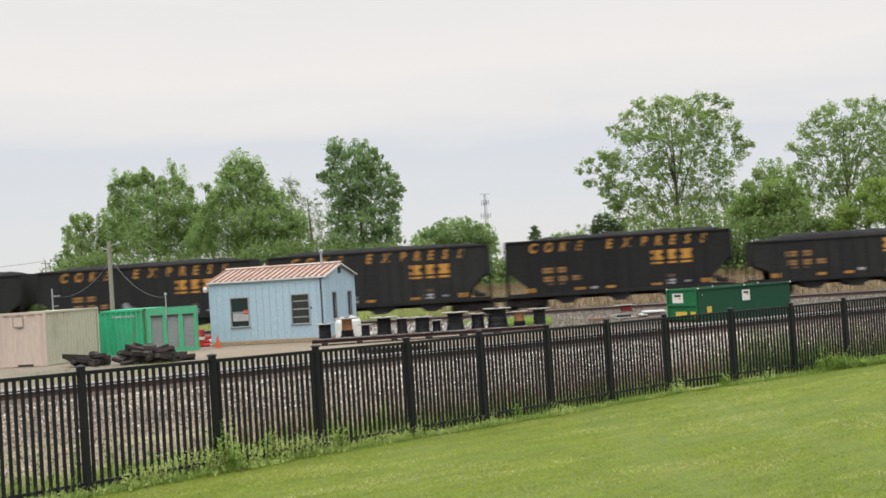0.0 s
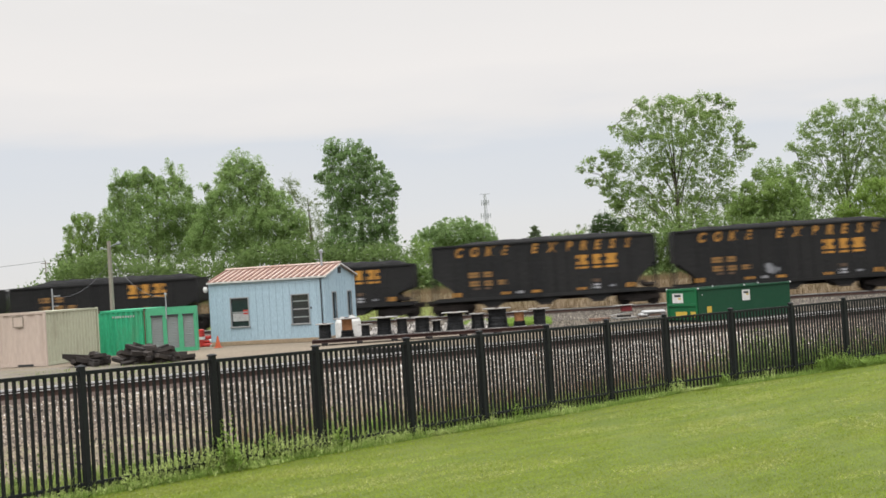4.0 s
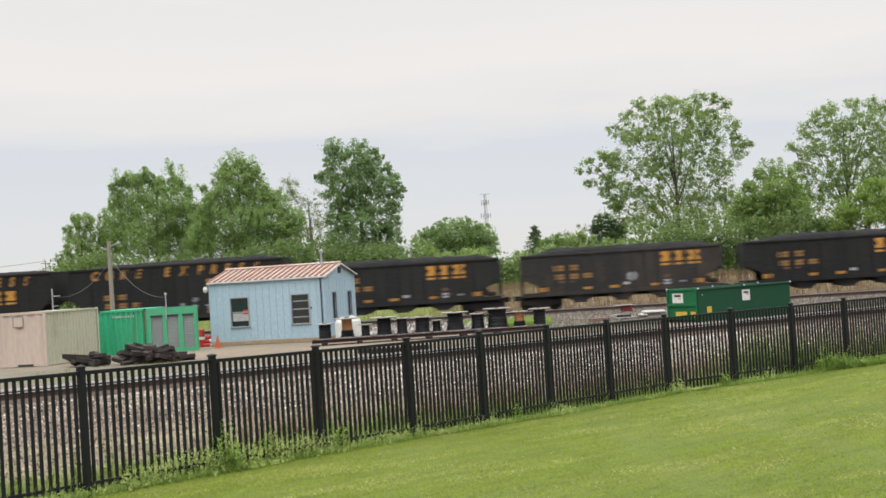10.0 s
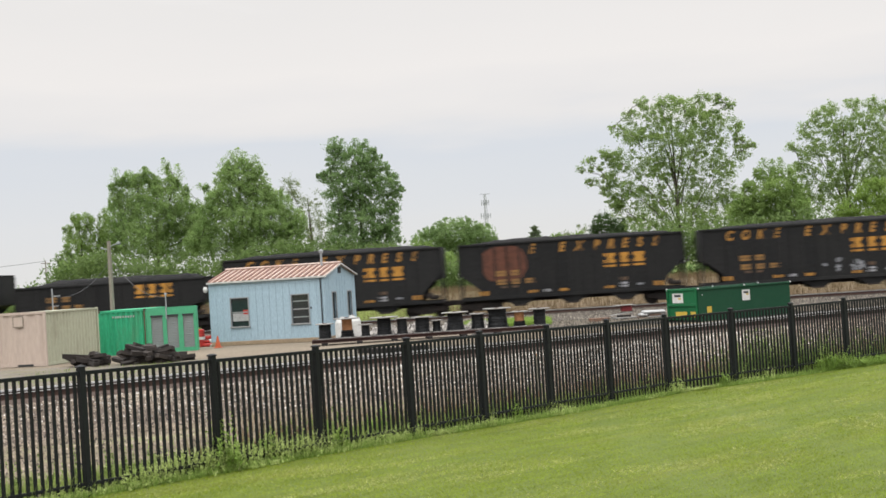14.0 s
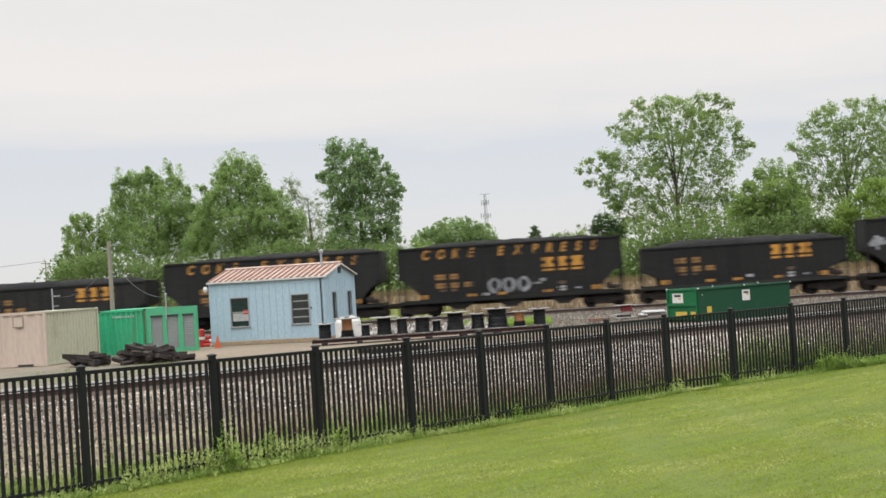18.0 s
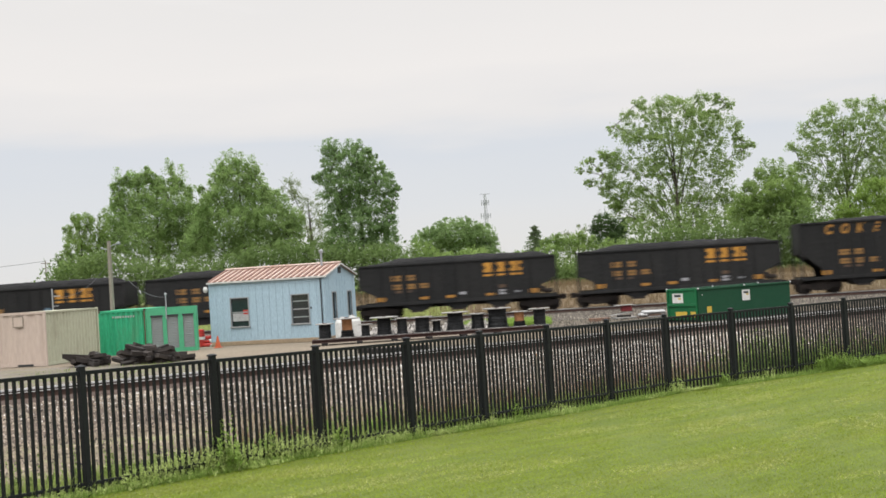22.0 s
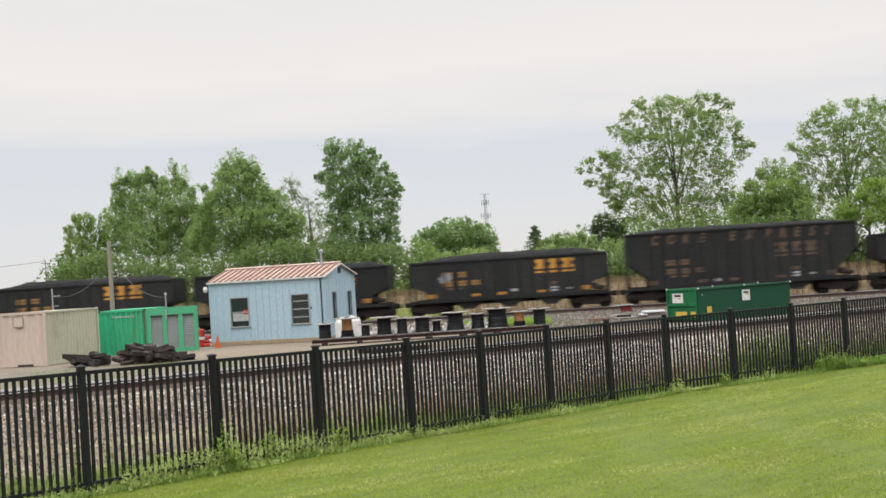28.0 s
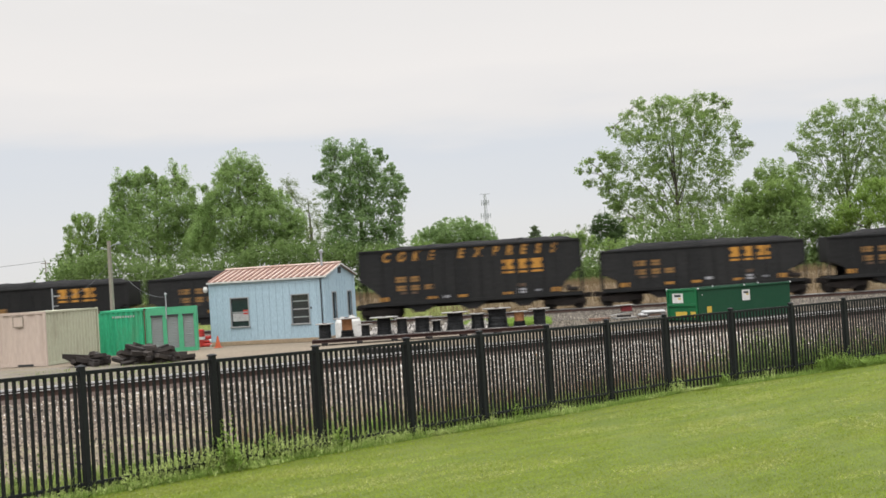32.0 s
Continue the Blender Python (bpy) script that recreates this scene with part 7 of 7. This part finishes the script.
def motions():
    sway(BOUGHS[1][0], [-48, -48, 0, 45, 33, 11, 0, 0, 0, 0, 0, -48, -48, -48, 0, 0, 0, 0, -48, 45, 0, 0, 0, 45, 45, 45, 78, 56, 45, 45, 45, 45, 45])
    sway(BOUGHS[2][0], [-34, -34, -68, -34, 0, 0, 0, 70, 36, 0, 0, -34, -138, -104, 0, -26, -9, 70, 104, 0, 0, 70, 70, 104, 141, 104, 104, 104, 104, 104, 104, 104, 70])
    sway(BOUGHS[2][1], [68, 33, 33, 0, 0, 0, 0, 0, 0, 0, 0, 0, 0, -100, -133, -100, -100, -100, -68, -68, -33, -33, 0, 100, 133, 100, 108, 125, 133, 133, 133, 133, 133])
    sway(BOUGHS[3][0], [125, 63, 32, 93, 93, 93, 93, 63, 0, 0, -30, 0, 32, 63, 63, 47, 16, -61, -61, -123, 0, 32, -154, -61, -61, -123, -69, -85, 0, 32, 0, -30, 0])
    sway(BOUGHS[3][1], [128, 128, 128, 162, 153, 137, 97, 0, -97, -128, -32, -32, 65, 34, 65, 73, 24, 0, 34, -32, -32, -63, -63, -128, -128, -128, -112, -79, -32, -128, -63, 0, 65])
    sway(BOUGHS[4][0], [0, 0, -40, 0, 0, 0, 37, 0, 0, -40, -40, -77, -40, 0, 0, -10, -30, 0, 37, 37, 37, 37, 37, 37, 37, 37, 37, 37, 37, 0, 0, -40, -77])
    sway(BOUGHS[5][0], [62, 91, 0, -62, -38, -54, -62, 0, 62, 0, -30, 0, 30, 30, 62, 39, -7, -62, 30, 30, 0, -62, -121, -30, 0, 0, 7, 22, -30, -62, 0, 0, -91])
    sway(BOUGHS[5][1], [68, 98, -53, -84, -114, -114, -84, 68, 130, 68, 39, 39, 39, 68, 68, 46, 0, -23, 7, 7, -53, -176, -144, -84, -23, -23, -8, -38, -84, -84, 7, 68, 7])
    sway(BOUGHS[5][2], [70, -34, -34, -173, -155, -121, -34, 70, 70, 103, 103, 70, 0, 0, 34, 0, 0, 0, 70, 0, -173, -206, -137, -34, 34, 0, -25, -8, 0, 34, 171, 206, 240])
    sway(BOUGHS[7][0], [-27, -27, 0, 55, 55, 55, 55, 0, -27, -27, -27, -54, -54, 27, 55, 35, -6, 0, -27, 0, 0, 0, 0, 27, 27, 0, 20, 7, 0, 0, 27, 0, -27])
    sway(BOUGHS[7][1], [0, 26, 52, 79, 60, 20, 0, -54, -28, -54, -54, -79, -54, 0, 52, 45, 32, 26, 26, 26, 0, 0, 26, 26, 0, 0, 6, 19, 26, -54, -28, -28, -54])
    sway(BOUGHS[8][0], [-44, -44, -44, -44, -64, -21, 0, 41, 41, -44, 0, 0, 0, 0, 0, 0, 0, 0, 0, 41, 83, 0, 41, 83, 41, 83, 83, 83, 127, 83, 41, 41, 41])
    turn = math.radians(TRACK_TURN)
    times = [i * 2.0 for i in range(17)]
    for car, mid in CARS:
        rows = []
        for t in times:
            d = mid + run(t)
            rows.append((t, pose(d * math.cos(turn), TRACK_Y + 1.5 + d * math.sin(turn), RAIL_Z, 0, 0, TRACK_TURN) @ pose(0, 0, 0)))
        walk(car, rows)
    # wheels that sit alike under alike cars roll alike
    rolled = {}
    for car, mid in CARS:
        for ob in car.children:
            key = ob.get("axle")
            if not key:
                continue
            if key not in rolled:
                place = ob.location.copy()
                walk(ob, [(k / 15, Matrix.Translation(place) @ pose(0, 0, 0, 0, math.degrees(run(k / 15) / R_WHEEL), 0)) for k in range(481)])
                rolled[key] = ob
            else:
                src = rolled[key].animation_data
                ob.rotation_mode = "QUATERNION"
                ob.animation_data_create()
                ob.animation_data.action = src.action
                ob.animation_data.action_slot = src.action_slot


motions()
